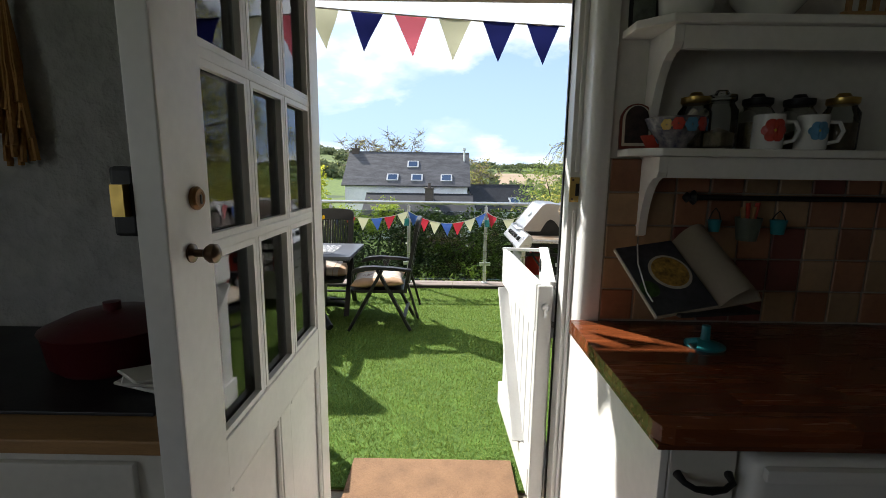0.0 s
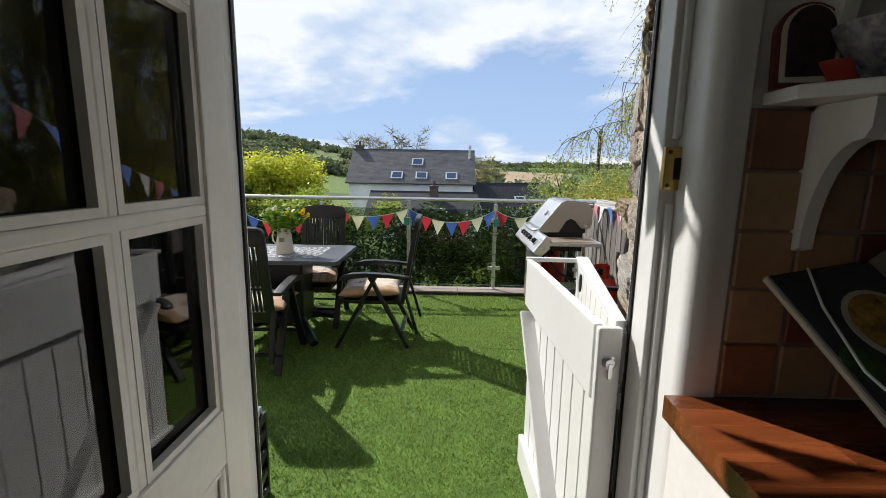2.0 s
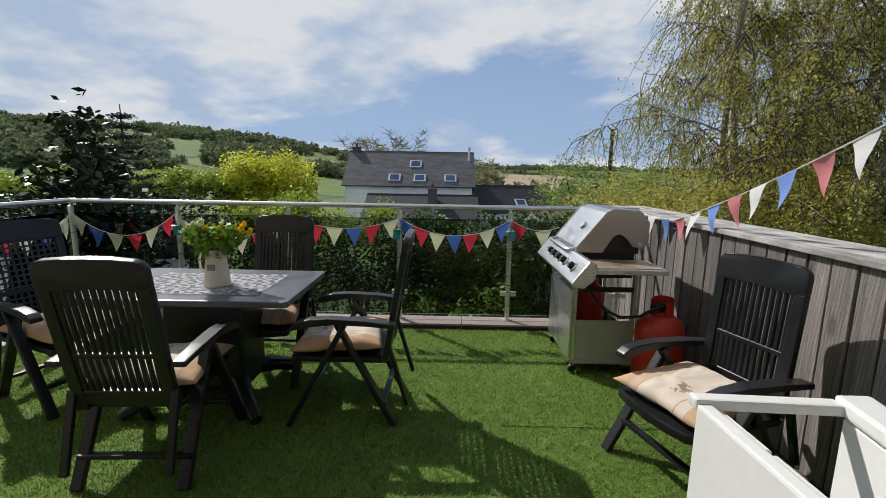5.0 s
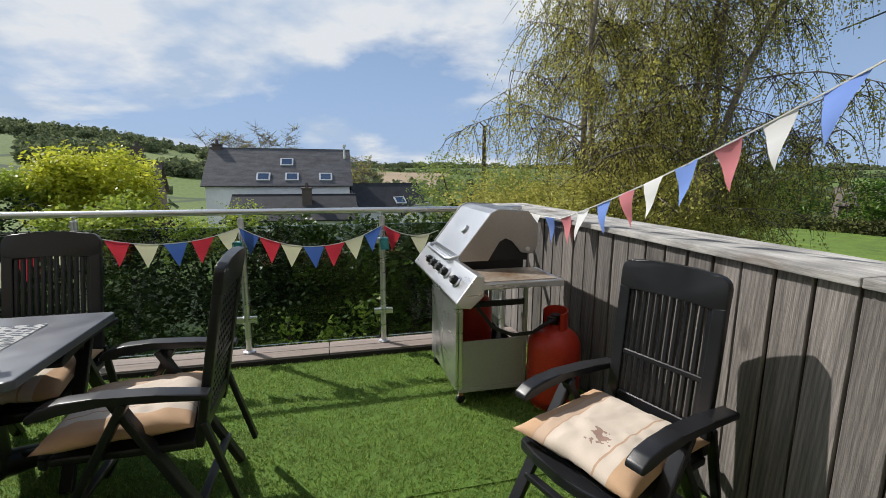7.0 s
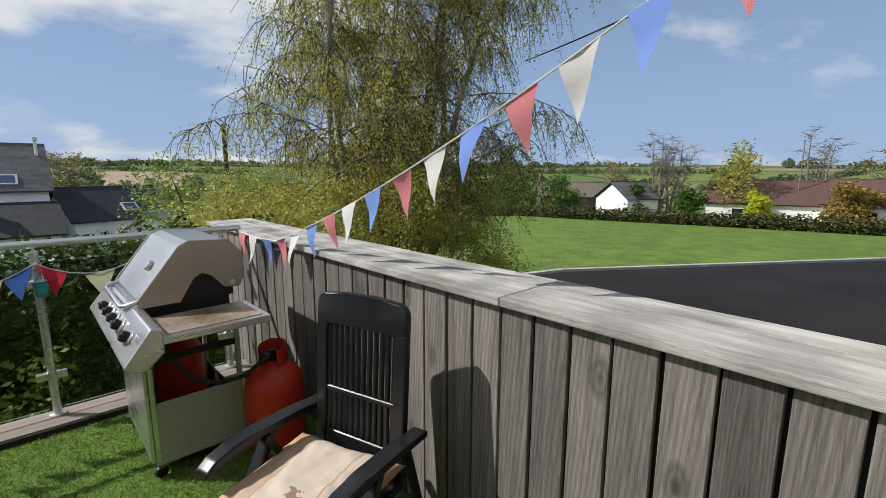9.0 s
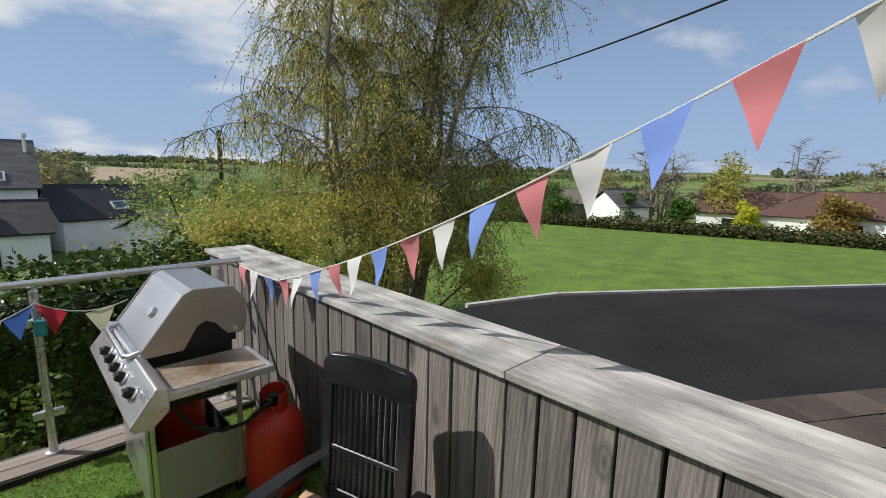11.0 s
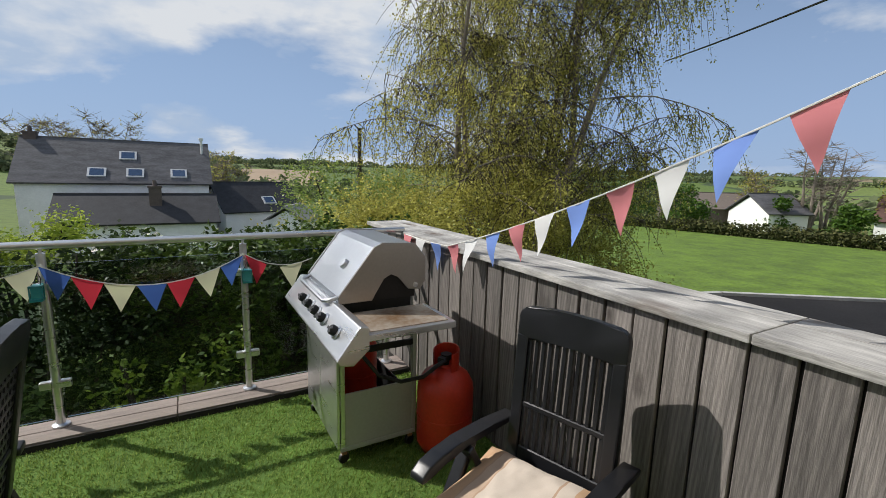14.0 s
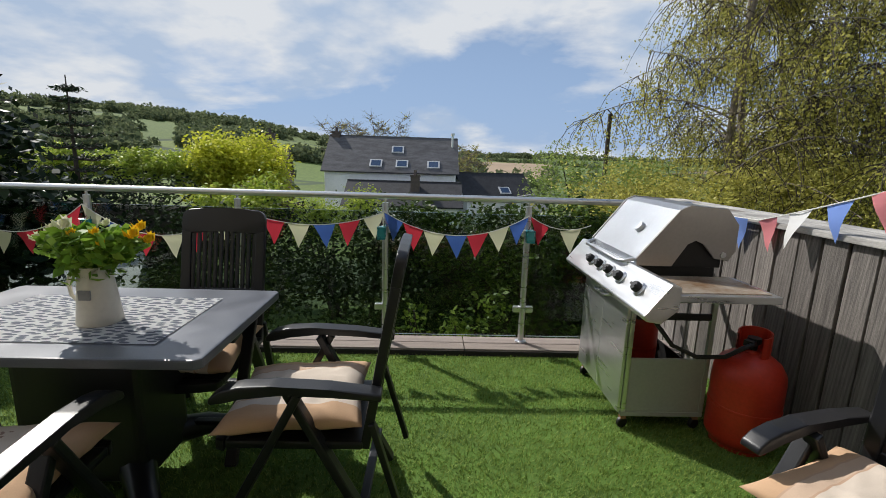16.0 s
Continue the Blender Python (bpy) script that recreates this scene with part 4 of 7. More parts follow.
# hood: a faceted shell, its cheeks with a notch
HP = [(0.842, 0.872), (0.845, 0.905), (1.03, 1.145), (1.075, 1.165), (1.255, 1.155), (1.315, 1.08), (1.315, 0.955), (1.285, 0.905)]
bm = BM()
t = len(HP)
ya, yb = BY0 + 0.028, BY1 - 0.01
v0 = [bm.verts.new((x, ya, z)) for x, z in HP]
v1 = [bm.verts.new((x, yb, z)) for x, z in HP]
for k in range(t - 1):
    bm.faces.new((v0[k], v0[k + 1], v1[k + 1], v1[k]))
bmesh.ops.solidify(bm, geom=bm.faces[:], thickness=0.006)
hood = part("hood", bm, HOODSTEEL, bbq, "brushed steel lid, blue-grey with the sky")
for y in (ya - 0.004, yb + 0.004):
    bm = BM()
    outline(bm, [(0.842, 0.872), (0.838, 0.908), (1.027, 1.150), (1.073, 1.171), (1.258, 1.160), (1.321, 1.083), (1.321, 0.955), (1.292, 0.905), (1.22, 0.915), (1.165, 0.985), (1.12, 1.005), (1.08, 0.985), (1.015, 0.872)], 0.014, pose(0, y, 0, 90))
    bevel(bm, 0.002, 1)
    part("cheek", bm, mat("hood_cheek_steel", (0.46, 0.44, 0.42), 0.35, 0.9, vary=0.1, scale=3, fine=60), hood, "pinkish grey cast end with a notch")
    bm = BM()
    lathe(bm, [(0.014, -0.006), (0.014, 0.006), (0.0, 0.008)], 12, m=pose(1.26, y - 0.008 if y < 5 else y + 0.008, 0.935, 90))
    part("bolt", bm, STEEL, hood)
bpart("lid_lining", [(1.02, 1.27, ya + 0.012, yb - 0.012, 0.865, 1.05)], BLACKMETAL)
bm = BM()
tube(bm, [(0.845, ya + 0.03, 0.898), (0.80, ya + 0.035, 0.885), (0.785, ya + 0.07, 0.88), (0.785, yb - 0.07, 0.88), (0.80, yb - 0.035, 0.885), (0.845, yb - 0.03, 0.898)], 0.011, 10)
part("lid_handle", bm, STEEL, hood, "", True)
hn = pose(0.940, 5.02, 1.030, 0, -52, 0)
bm = BM()
lathe(bm, [(0.028, 0.0), (0.028, 0.012), (0.022, 0.02), (0.0, 0.021)], 18, m=hn)
part("thermometer", bm, STEEL, hood, "round lid thermometer", True)
for x in (BX0 + 0.02, BX1 - 0.03):
    for y in (BY0 + 0.02, BY1 - 0.03):
        bm = BM()
        lathe(bm, [(0.0, -0.011), (0.027, -0.011), (0.031, -0.006), (0.031, 0.006), (0.027, 0.011), (0, 0.011)], 18, m=pose(x, y, 0.033, 90, 0, 20))
        c = part("castor", bm, BLACKMETAL, bbq, "black castor wheel", True)
        bm = BM()
        box(bm, x - 0.014, x + 0.014, y - 0.017, y + 0.017, 0.055, 0.078)
        bevel(bm, 0.004)
        part("fork", bm, mat("rusty_bracket", (0.30, 0.16, 0.08), 0.7, 0.3), c)


# ---- gas cylinders ----
def cylinder(x, y, z, s, label):
    g = thing("gas_cylinder", label, "gas cylinder", pose(x, y, z, 0, 0, 30), "gas cylinders")
    bm = BM()
    lathe(bm, [(0.125 * s, 0.0), (0.125 * s, 0.025), (0.135 * s, 0.03), (0.153 * s, 0.06), (0.155 * s, 0.08), (0.155 * s, 0.36), (0.15 * s, 0.40), (0.125 * s, 0.445), (0.085 * s, 0.475), (0.035, 0.487), (0.03, 0.50), (0, 0.50)], 30)
    part("body", bm, RED, g, "red painted steel body", True)
    bm = BM()
    for a0 in np.linspace(-2.2, 2.0, 15):
        a1 = a0 + 0.31
        vs = []
        for r in (0.066, 0.072):
            for a in (a0, a1):
                for h in (0.478, 0.585 + 0.012 * math.cos(a0)):
                    vs.append(bm.verts.new((r * math.cos(a), r * math.sin(a), h)))
        for q in ((0, 1, 3, 2), (4, 6, 7, 5), (1, 5, 7, 3), (0, 2, 6, 4)):
            bm.faces.new([vs[i] for i in q])
    bmesh.ops.remove_doubles(bm, verts=bm.verts[:], dist=0.0015)
    part("collar", bm, RED, g, "red steel guard collar")
    bm = BM()
    lathe(bm, [(0.018, 0.49), (0.018, 0.53), (0.03, 0.535), (0.03, 0.56), (0.0, 0.56)], 14)
    box(bm, -0.06, 0.02, -0.02, 0.02, 0.525, 0.553)
    part("valve", bm, BLACKMETAL, g, "black regulator valve")
    bm = BM()
    lathe(bm, [(0.157 * s, 0.215), (0.158 * s, 0.218), (0.158 * s, 0.226), (0.157 * s, 0.229)], 30)
    part("seam", bm, RED, g)
    return g


cylinder(1.40, 4.70, 0.0, 1.0, "tall red steel gas cylinder with a hose, standing by the barbecue")
cylinder(1.06, 5.20, 0.10, 0.8, "smaller red gas cylinder inside the barbecue cabinet")
bm = BM()
tube(bm, [(1.37, 4.66, 0.54), (1.31, 4.64, 0.53), (1.24, 4.66, 0.475), (1.13, 4.70, 0.455), (1.02, 4.73, 0.50), (0.95, 4.78, 0.60), (0.93, 4.82, 0.70), (0.98, 4.90, 0.72)], 0.011, 8)
tagged(part("gas_hose", bm, BLACKMETAL, None, "", True), "black rubber gas hose from cylinder to barbecue", "hose")

# ---- things on the table ----
def cloth_mat():
    """White cloth printed with rows of small grey-blue leaves."""
    m = mat("printed_cloth", (0.84, 0.84, 0.84), 0.95, vary=0.06, scale=20, fine=200, bump=0.2, bump_dist=0.002)
    nt = m.node_tree
    N, L = nt.nodes.new, nt.links.new
    b = nt.nodes["Principled BSDF"]
    base = b.inputs["Base Color"].links[0].from_socket
    co, mp, vo, ramp, mix = N("ShaderNodeTexCoord"), N("ShaderNodeMapping"), N("ShaderNodeTexVoronoi"), N("ShaderNodeValToRGB"), N("ShaderNodeMix")
    mp.inputs["Scale"].default_value, mp.inputs["Rotation"].default_value = (22.0, 50.0, 1.0), (0, 0, 0.5)
    vo.voronoi_dimensions = "2D"
    vo.inputs["Scale"].default_value, vo.inputs["Randomness"].default_value = 1.0, 0.7
    L(co.outputs["Object"], mp.inputs[0]); L(mp.outputs[0], vo.inputs["Vector"]); L(vo.outputs["Distance"], ramp.inputs[0])
    ramp.color_ramp.elements[0].position, ramp.color_ramp.elements[0].color = 0.34, (1, 1, 1, 1)
    ramp.color_ramp.elements[1].position, ramp.color_ramp.elements[1].color = 0.40, (0, 0, 0, 1)
    mix.data_type = "RGBA"
    L(ramp.outputs[0], mix.inputs["Factor"]); L(base, mix.inputs["A"])
    mix.inputs["B"].default_value = (0.22, 0.24, 0.29, 1)
    L(mix.outputs["Result"], b.inputs["Base Color"])
    return m


CLOTH = cloth_mat()
bm = BM()
n = 24
grid = [[bm.verts.new((-1.86 + 0.79 * i / n, 4.13 + 0.50 * j / 14, 0.7215 + 0.0012 * noise.noise((i * 0.35, j * 0.35, 2)))) for j in range(15)] for i in range(n + 1)]
for i in range(n):
    for j in range(14):
        bm.faces.new((grid[i][j], grid[i + 1][j], grid[i + 1][j + 1], grid[i][j + 1]))
bmesh.ops.solidify(bm, geom=bm.faces[:], thickness=0.003)
tagged(part("table_runner", bm, CLOTH, None, "", True), "pale grey leaf-patterned cloth lying on the table", "tablecloth")

jug = thing("flower_jug", "tall cream enamel jug of yellow and white garden flowers", "vase", pose(-1.385, 4.33, 0.722))
bm = BM()
lathe(bm, [(0.072, 0.0), (0.074, 0.004), (0.066, 0.08), (0.056, 0.17), (0.054, 0.19), (0.060, 0.215), (0.057, 0.215), (0.050, 0.19), (0.048, 0.17), (0, 0.16)], 28)
part("jug", bm, CREAM, jug, "cream enamel jug", True)
bm = BM()
tube(bm, [(-0.055, 0, 0.19), (-0.085, 0, 0.19), (-0.10, 0, 0.15), (-0.095, 0, 0.10), (-0.068, 0, 0.07)], 0.007, 8)
part("handle", bm, CREAM, jug, "", True)
bm = BM()
box(bm, -0.02, 0.02, -0.0665, -0.058, 0.10, 0.135)
part("printed_mark", bm, mat("grey_print", (0.25, 0.25, 0.24), 0.6), jug)


def leaf_cloud(name, centres, count, size, material, parent=None, seed=1, flat=0.5, fill=0.35, aspect=0.55, rough=0.25, label=""):
    """Many small pointed leaves over uneven round masses. centres: (x, y, z, rx, ry, rz)."""
    rng = np.random.default_rng(seed)
    vol = np.array([(c[3] * c[4] * c[5]) ** (2 / 3) for c in centres])
    pick = rng.choice(len(centres), count, p=vol / vol.sum())
    C = np.array(centres, float)[pick]
    d = rng.normal(size=(count, 3))
    d /= np.linalg.norm(d, axis=1)[:, None]
    wob = 1 + rough * (np.sin(d[:, 0] * 7 + pick * 1.7) * np.cos(d[:, 1] * 6 + pick) + 0.6 * np.sin(d[:, 2] * 11 + d[:, 0] * 9 + pick * 2.3))
    rad = (fill + (1 - fill) * rng.random(count) ** 0.45) * wob
    p = C[:, :3] + d * C[:, 3:] * rad[:, None]
    a = rng.normal(size=(count, 3))
    a[:, 2] *= flat
    a /= np.linalg.norm(a, axis=1)[:, None]
    b = np.cross(a, d + rng.normal(size=(count, 3)) * 0.7)
    b /= np.linalg.norm(b, axis=1)[:, None] + 1e-9
    s = size * rng.uniform(0.6, 1.35, count)[:, None]
    v = np.stack([p - a * s, p + b * s * aspect, p + a * s, p - b * s * aspect], 1).reshape(-1, 3)
    me = bpy.data.meshes.new(name)
    me.from_pydata(v.tolist(), [], np.arange(4 * count).reshape(-1, 4).tolist())
    me.materials.append(material)
    ob = new(name, me)
    if parent is not None:
        ob.parent = parent
    return tagged(ob, label)


FLOWERLEAF = leaf_mat("flower_leaf", (0.10, 0.22, 0.02), (0.30, 0.45, 0.06), 0.4)
leaf_cloud("leaves", [(0, 0, 0.27, 0.12, 0.12, 0.09), (-0.09, 0, 0.30, 0.08, 0.08, 0.07), (0.10, 0.0, 0.30, 0.08, 0.08, 0.06), (0, 0, 0.21, 0.09, 0.09, 0.05)], 620, 0.026, FLOWERLEAF, jug, 3)
bm = BM()
for k in range(16):
    a = k * 2.4
    r = 0.03 + 0.008 * k
    tube(bm, [(0, 0, 0.14), (r * 0.4 * math.cos(a), r * 0.4 * math.sin(a), 0.22), (r * math.cos(a), r * math.sin(a), 0.31)], 0.0022, 5)
tagged(part("stems", bm, FLOWERLEAF, jug), kind="stuff")


def blossom(x, y, z, r, material, parent):
    bm = BM()
    for k in range(9):
        a = k * 2.4
        t = 0.35 + 0.07 * k
        m = Matrix.Translation((x, y, z)) @ Euler((t * math.cos(a), t * math.sin(a), a)).to_matrix().to_4x4()
        q = [bm.verts.new(m @ Vector(w)) for w in ((0, 0, -r * 0.4), (r * 0.55, 0, r * 0.1), (r * 0.35, r * 0.35, r * 0.75), (0, r * 0.55, r * 0.1))]
        bm.faces.new(q)
    part("blossom", bm, material, parent)


YEL, WHT = leaf_mat("yellow_petal", (0.75, 0.45, 0.01), (0.85, 0.60, 0.03), 0.35), leaf_mat("cream_petal", (0.72, 0.72, 0.45), (0.8, 0.8, 0.66), 0.35)
for x, y, z, r, mm in ((0.165, -0.03, 0.335, 0.042, YEL), (0.19, 0.02, 0.31, 0.04, YEL), (0.15, 0.04, 0.35, 0.036, YEL), (-0.06, -0.04, 0.365, 0.045, WHT), (-0.13, 0, 0.35, 0.03, WHT), (-0.17, -0.03, 0.315, 0.03, WHT),
                       (-0.02, -0.06, 0.34, 0.025, YEL), (0.05, -0.05, 0.345, 0.025, YEL), (-0.16, 0.03, 0.29, 0.026, YEL), (0.02, 0.05, 0.36, 0.028, WHT), (0.09, -0.08, 0.31, 0.022, YEL)):
    blossom(x, y, z, r, mm, jug)


# ---- bunting ----
def bunting(name, pts, colors, w, h, label, offset=0.5, wind=6, first=0.0, step=0.0):
    """Pennants on a tape along pts, evenly spaced."""
    b = thing(name, label, "bunting", None, "bunting")
    bm = BM()
    tube(bm, pts, 0.0035, 5)
    part("tape", bm, STRING, b)
    P = [Vector(p) for p in pts]
    seg = [(q - p).length for p, q in zip(P, P[1:])]
    total = sum(seg)
    n = len(colors)

    def at(s):
        for i, l in enumerate(seg):
            if s <= l or i == len(seg) - 1:
                return P[i] + (P[i + 1] - P[i]) * (s / l), (P[i + 1] - P[i]).normalized()
            s -= l
    for i, c in enumerate(colors):
        s = first + step * i if step else total * (i + offset) / n
        p, d = at(s)
        side = d.cross(Vector((0, 0, 1))).normalized()
        sw = math.sin(i * 1.9) * wind
        bm = BM()
        rows = 5
        prev = None
        for r in range(rows + 1):
            f = r / rows
            drop = Vector((0, 0, -1)) * (h * f) + side * (math.sin(radians(sw)) * h * f + 0.006 * math.sin(f * 6 + i)) + d * (0.012 * f * math.sin(i * 2.7))
            half = w / 2 * (1 - f)
            ring = [bm.verts.new(p + drop - d * half), bm.verts.new(p + drop + side * 0.008 * (1 - f) * math.sin(i * 1.3)), bm.verts.new(p + drop + d * half)]
            if prev:
                for k in range(2):
                    bm.faces.new((prev[k], prev[k + 1], ring[k + 1], ring[k]))
            prev = ring
        bmesh.ops.remove_doubles(bm, verts=bm.verts[:], dist=0.0006)
        part("pennant", bm, FLAGS[c], b, "", True)
    return b


def sag(a, b, depth, n=12):
    a, b = Vector(a), Vector(b)
    return [a.lerp(b, i / n) - Vector((0, 0, depth * 4 * (i / n) * (1 - i / n))) for i in range(n + 1)]


YB = RAILY - 0.05
bunting("bunting", sag((-0.48, YB, 0.985), (0.52, YB, 0.985), 0.15), ["blue", "red", "cream", "blue", "red", "cream", "blue"], 0.15, 0.165, "red, cream and blue cloth pennants tied along the balustrade", 0.45)
bunting("bunting", sag((-1.49, YB, 0.985), (-0.48, YB, 0.985), 0.10), ["blue", "red", "cream", "blue", "red", "cream"], 0.15, 0.165, "red, cream and blue cloth pennants tied along the balustrade", 0.55)
bunting("bunting", sag((-2.50, YB, 0.985), (-1.49, YB, 0.985), 0.20), ["cream", "blue", "red", "cream", "red", "cream"], 0.15, 0.165, "red, cream and blue cloth pennants tied along the balustrade", 0.4)
bunting("bunting", sag((-3.44, YB, 0.985), (-2.50, YB, 0.985), 0.20), ["cream", "blue", "cream", "red", "cream", "red"], 0.15, 0.165, "red, cream and blue cloth pennants tied along the balustrade", 0.5)
bunting("bunting", sag((-3.43, 4.88, 0.985), (-3.43, 5.78, 0.985), 0.16), ["blue", "red", "cream", "blue", "cream"], 0.15, 0.165, "red, cream and blue cloth pennants tied along the balustrade", 0.4)
bunting("bunting", sag((-3.43, 3.9, 0.985), (-3.43, 4.88, 0.985), 0.16), ["red", "cream", "blue", "red", "blue", "cream"], 0.15, 0.165, "red, cream and blue cloth pennants tied along the balustrade", 0.5)
bunting("bunting", sag((0.52, YB, 0.985), (0.95, YB, 0.93), 0.06, 6), ["red", "cream"], 0.15, 0.165, "red and cream cloth pennants tied along the balustrade", 0.35)
bunting("bunting", [Vector((1.622, 5.72, 1.072)), Vector((1.625, 5.40, 1.066))] + sag((1.628, 5.11, 1.076), (1.63, 1.955, 2.391), 0.11, 24), [("pink", "white", "pale")[i % 3] for i in range(19)], 0.135, 0.185,
        "pale blue, pink and white pennants strung up over the fence", 0.38, 14, 0.045, 0.2105)
bunting("bunting", sag((-1.205, 2.08, 2.238), (0.500, 2.08, 2.118), 0.012, 10), ["red", "cream", "navy", "cream", "navy", "rose", "cream", "navy", "navy"], 0.140, 0.165, "navy, cream and rose pennants hung outside the door", 0.5, 4)

# lanterns hung on the posts
for x, y in ((-0.50, 5.77), (0.53, 5.77), (-2.47, 5.77), (-3.42, 4.85)):
    l = thing("hanging_lantern", "small teal glass lantern tied to a steel post", "lantern", pose(x, y, 0.80), "hanging lanterns")
    bm = BM()
    box(bm, -0.028, 0.028, -0.028, 0.028, 0.0, 0.012); box(bm, -0.028, 0.028, -0.028, 0.028, 0.075, 0.085)
    for sx in (-0.025, 0.025):
        for sy in (-0.025, 0.025):
            box(bm, sx - 0.003, sx + 0.003, sy - 0.003, sy + 0.003, 0.01, 0.078)
    part("cage", bm, TEAL, l)
    bm = BM()
    box(bm, -0.021, 0.021, -0.021, 0.021, 0.013, 0.074)
    part("glass", bm, mat("teal_glass", (0.05, 0.32, 0.35), 0.2, vary=0.2), l)
    bm = BM()
    tube(bm, [(-0.02, 0, 0.085), (0, 0.01, 0.12), (0, 0.025, 0.16), (0.02, 0.01, 0.12), (0.02, 0, 0.085)], 0.002, 5)
    part("loop", bm, IRON, l)

# ---- side crate with a tray, by the wall ----
crate = thing("crate", "black slatted plastic crate beside the wall", "crate", pose(-0.90, 2.27, 0, 0, 0, 8))
for z in (0.02, 0.11, 0.20, 0.29, 0.36):
    for x0, x1, y0, y1 in ((-0.14, 0.14, -0.11, -0.098), (-0.14, 0.14, 0.098, 0.11), (-0.14, -0.128, -0.095, 0.095), (0.128, 0.14, -0.095, 0.095)):
        simple("slat", [(x0, x1, y0, y1, z, z + 0.035)], RESIN, crate, "", 0.003)
for x in (-0.13, 0.13):
    for y in (-0.10, 0.10):
        simple("corner", [(x - 0.012, x + 0.012, y - 0.012, y + 0.012, 0, 0.398)], RESIN, crate, "", 0.003)
bm = BM()
box(bm, -0.13, 0.13, -0.10, 0.10, 0.0, 0.03)
bevel(bm, 0.012)
tray = tagged(part("tray", bm, mat("leaf_print", (0.66, 0.67, 0.68), 0.5, vary=0.6, scale=22, fine=90, dark=(0.05, 0.07, 0.14), bump=0.05)), "white melamine tray with a dark leaf pattern", "tray")
tray.matrix_world = pose(-0.90, 2.27, 0.40, 0, 0, 8)


# ---- kitchen door ----
door = thing("door_1", "white part-glazed kitchen door standing open", "door", kind="structure")
DX0, DX1 = -0.440, -0.396
ZB, ZT = KF + 0.012, 2.085


def dpart(name, boxes, bev=0.003, material=DOORWHITE, label=""):
    return simple(name, boxes, material, door, label, bev)


dpart("stile", [(DX0, DX1, 0.635, 0.755, ZB, ZT)])
dpart("stile", [(DX0, DX1, 1.355, 1.44, ZB, ZT)])
for a, b in ((ZB, 0.34), (0.90, 1.005), (2.00, ZT)):
    dpart("rail", [(DX0 + 0.001, DX1 - 0.001, 0.7552, 1.3548, a, b)])
dpart("mullion", [(DX0 + 0.001, DX1 - 0.001, 1.02, 1.085, 0.3402, 0.8998)])
ROWS_Z = [(1.035, 1.345), (1.385, 1.665), (1.705, 1.975)]
COLS_Y = [(0.785, 0.935), (0.965, 1.135), (1.165, 1.325)]
for z in (1.365, 1.685):
    dpart("glazing_bar", [(DX0 + 0.004, DX1 - 0.004, 0.7555, 1.3545, z - 0.010, z + 0.010)], 0.004)
for y in (0.95, 1.15):
    dpart("glazing_bar", [(DX0 + 0.006, DX1 - 0.006, y - 0.009, y + 0.009, 1.0055, 1.9995)], 0.004)
for z0, z1 in ((1.005, 1.355), (1.375, 1.675), (1.695, 2.0)):
    for y0, y1 in ((0.755, 0.941), (0.959, 1.141), (1.159, 1.355)):
        bm = BM()
        for a in (0.012,):
            for xs in ((DX1 - 0.020, DX1 - 0.006),):
                box(bm, *xs, y0, y0 + a, z0, z1); box(bm, *xs, y1 - a, y1, z0, z1)
                box(bm, *xs, y0 + a, y1 - a, z0, z0 + a); box(bm, *xs, y0 + a, y1 - a, z1 - a, z1)
        part("bead", bm, DOORWHITE, door)
        p = dpart("pane", [(DX0 + 0.016, DX0 + 0.020, y0 + 0.001, y1 - 0.001, z0 + 0.001, z1 - 0.001)], 0, PANE, "clear reflecting pane")
for y0, y1 in ((0.755, 1.02), (1.085, 1.355)):
    dpart("panel", [(DX0 + 0.012, DX1 - 0.014, y0, y1, 0.34, 0.90)], 0)
    bm = BM()
    for y in (y0, y1 - 0.016):
        box(bm, DX1 - 0.014, DX1 - 0.003, y, y + 0.016, 0.34, 0.90)
    for z in (0.34, 0.884):
        box(bm, DX1 - 0.014, DX1 - 0.003, y0 + 0.016, y1 - 0.016, z, z + 0.016)
    bevel(bm, 0.004, 1)
    part("moulding", bm, DOORWHITE, door)
bm = BM()
lathe(bm, [(0.015, 0.0), (0.015, 0.003), (0.0065, 0.006), (0.006, 0.020), (0.011, 0.024), (0.0155, 0.031), (0.015, 0.039), (0.008, 0.044), (0, 0.045)], 24, m=pose(DX1, 0.690, 1.368, 0, 90, 0))
part("knob", bm, BRONZE, door, "dark bronze round door knob", True)
bm = BM()
lathe(bm, [(0.0185, 0.0), (0.0185, 0.005), (0.0145, 0.009), (0.0105, 0.009), (0.0098, 0.0078), (0, 0.0078)], 24, m=pose(DX1, 0.712, 1.452, 0, 90, 0))
lk = part("lock", bm, mat("aged_bronze", (0.20, 0.105, 0.045), 0.38, 0.9, vary=0.3, scale=60), door, "round aged bronze cylinder lock", True)
bm = BM()
box(bm, DX1 + 0.009, DX1 + 0.011, 0.7105, 0.7135, 1.443, 1.458)
part("keyhole", bm, BLACKMETAL, lk)
bm = BM()
box(bm, DX0 - 0.036, DX0, 0.64, 0.72, 1.40, 1.50)
bevel(bm, 0.006)
part("rim_latch", bm, IRON, door, "black rim latch box")
bm = BM()
box(bm, DX0 - 0.026, DX0 - 0.008, 0.626, 0.640, 1.43, 1.475)
part("latch_bolt", bm, BRASS, door, "worn brass latch bolt")

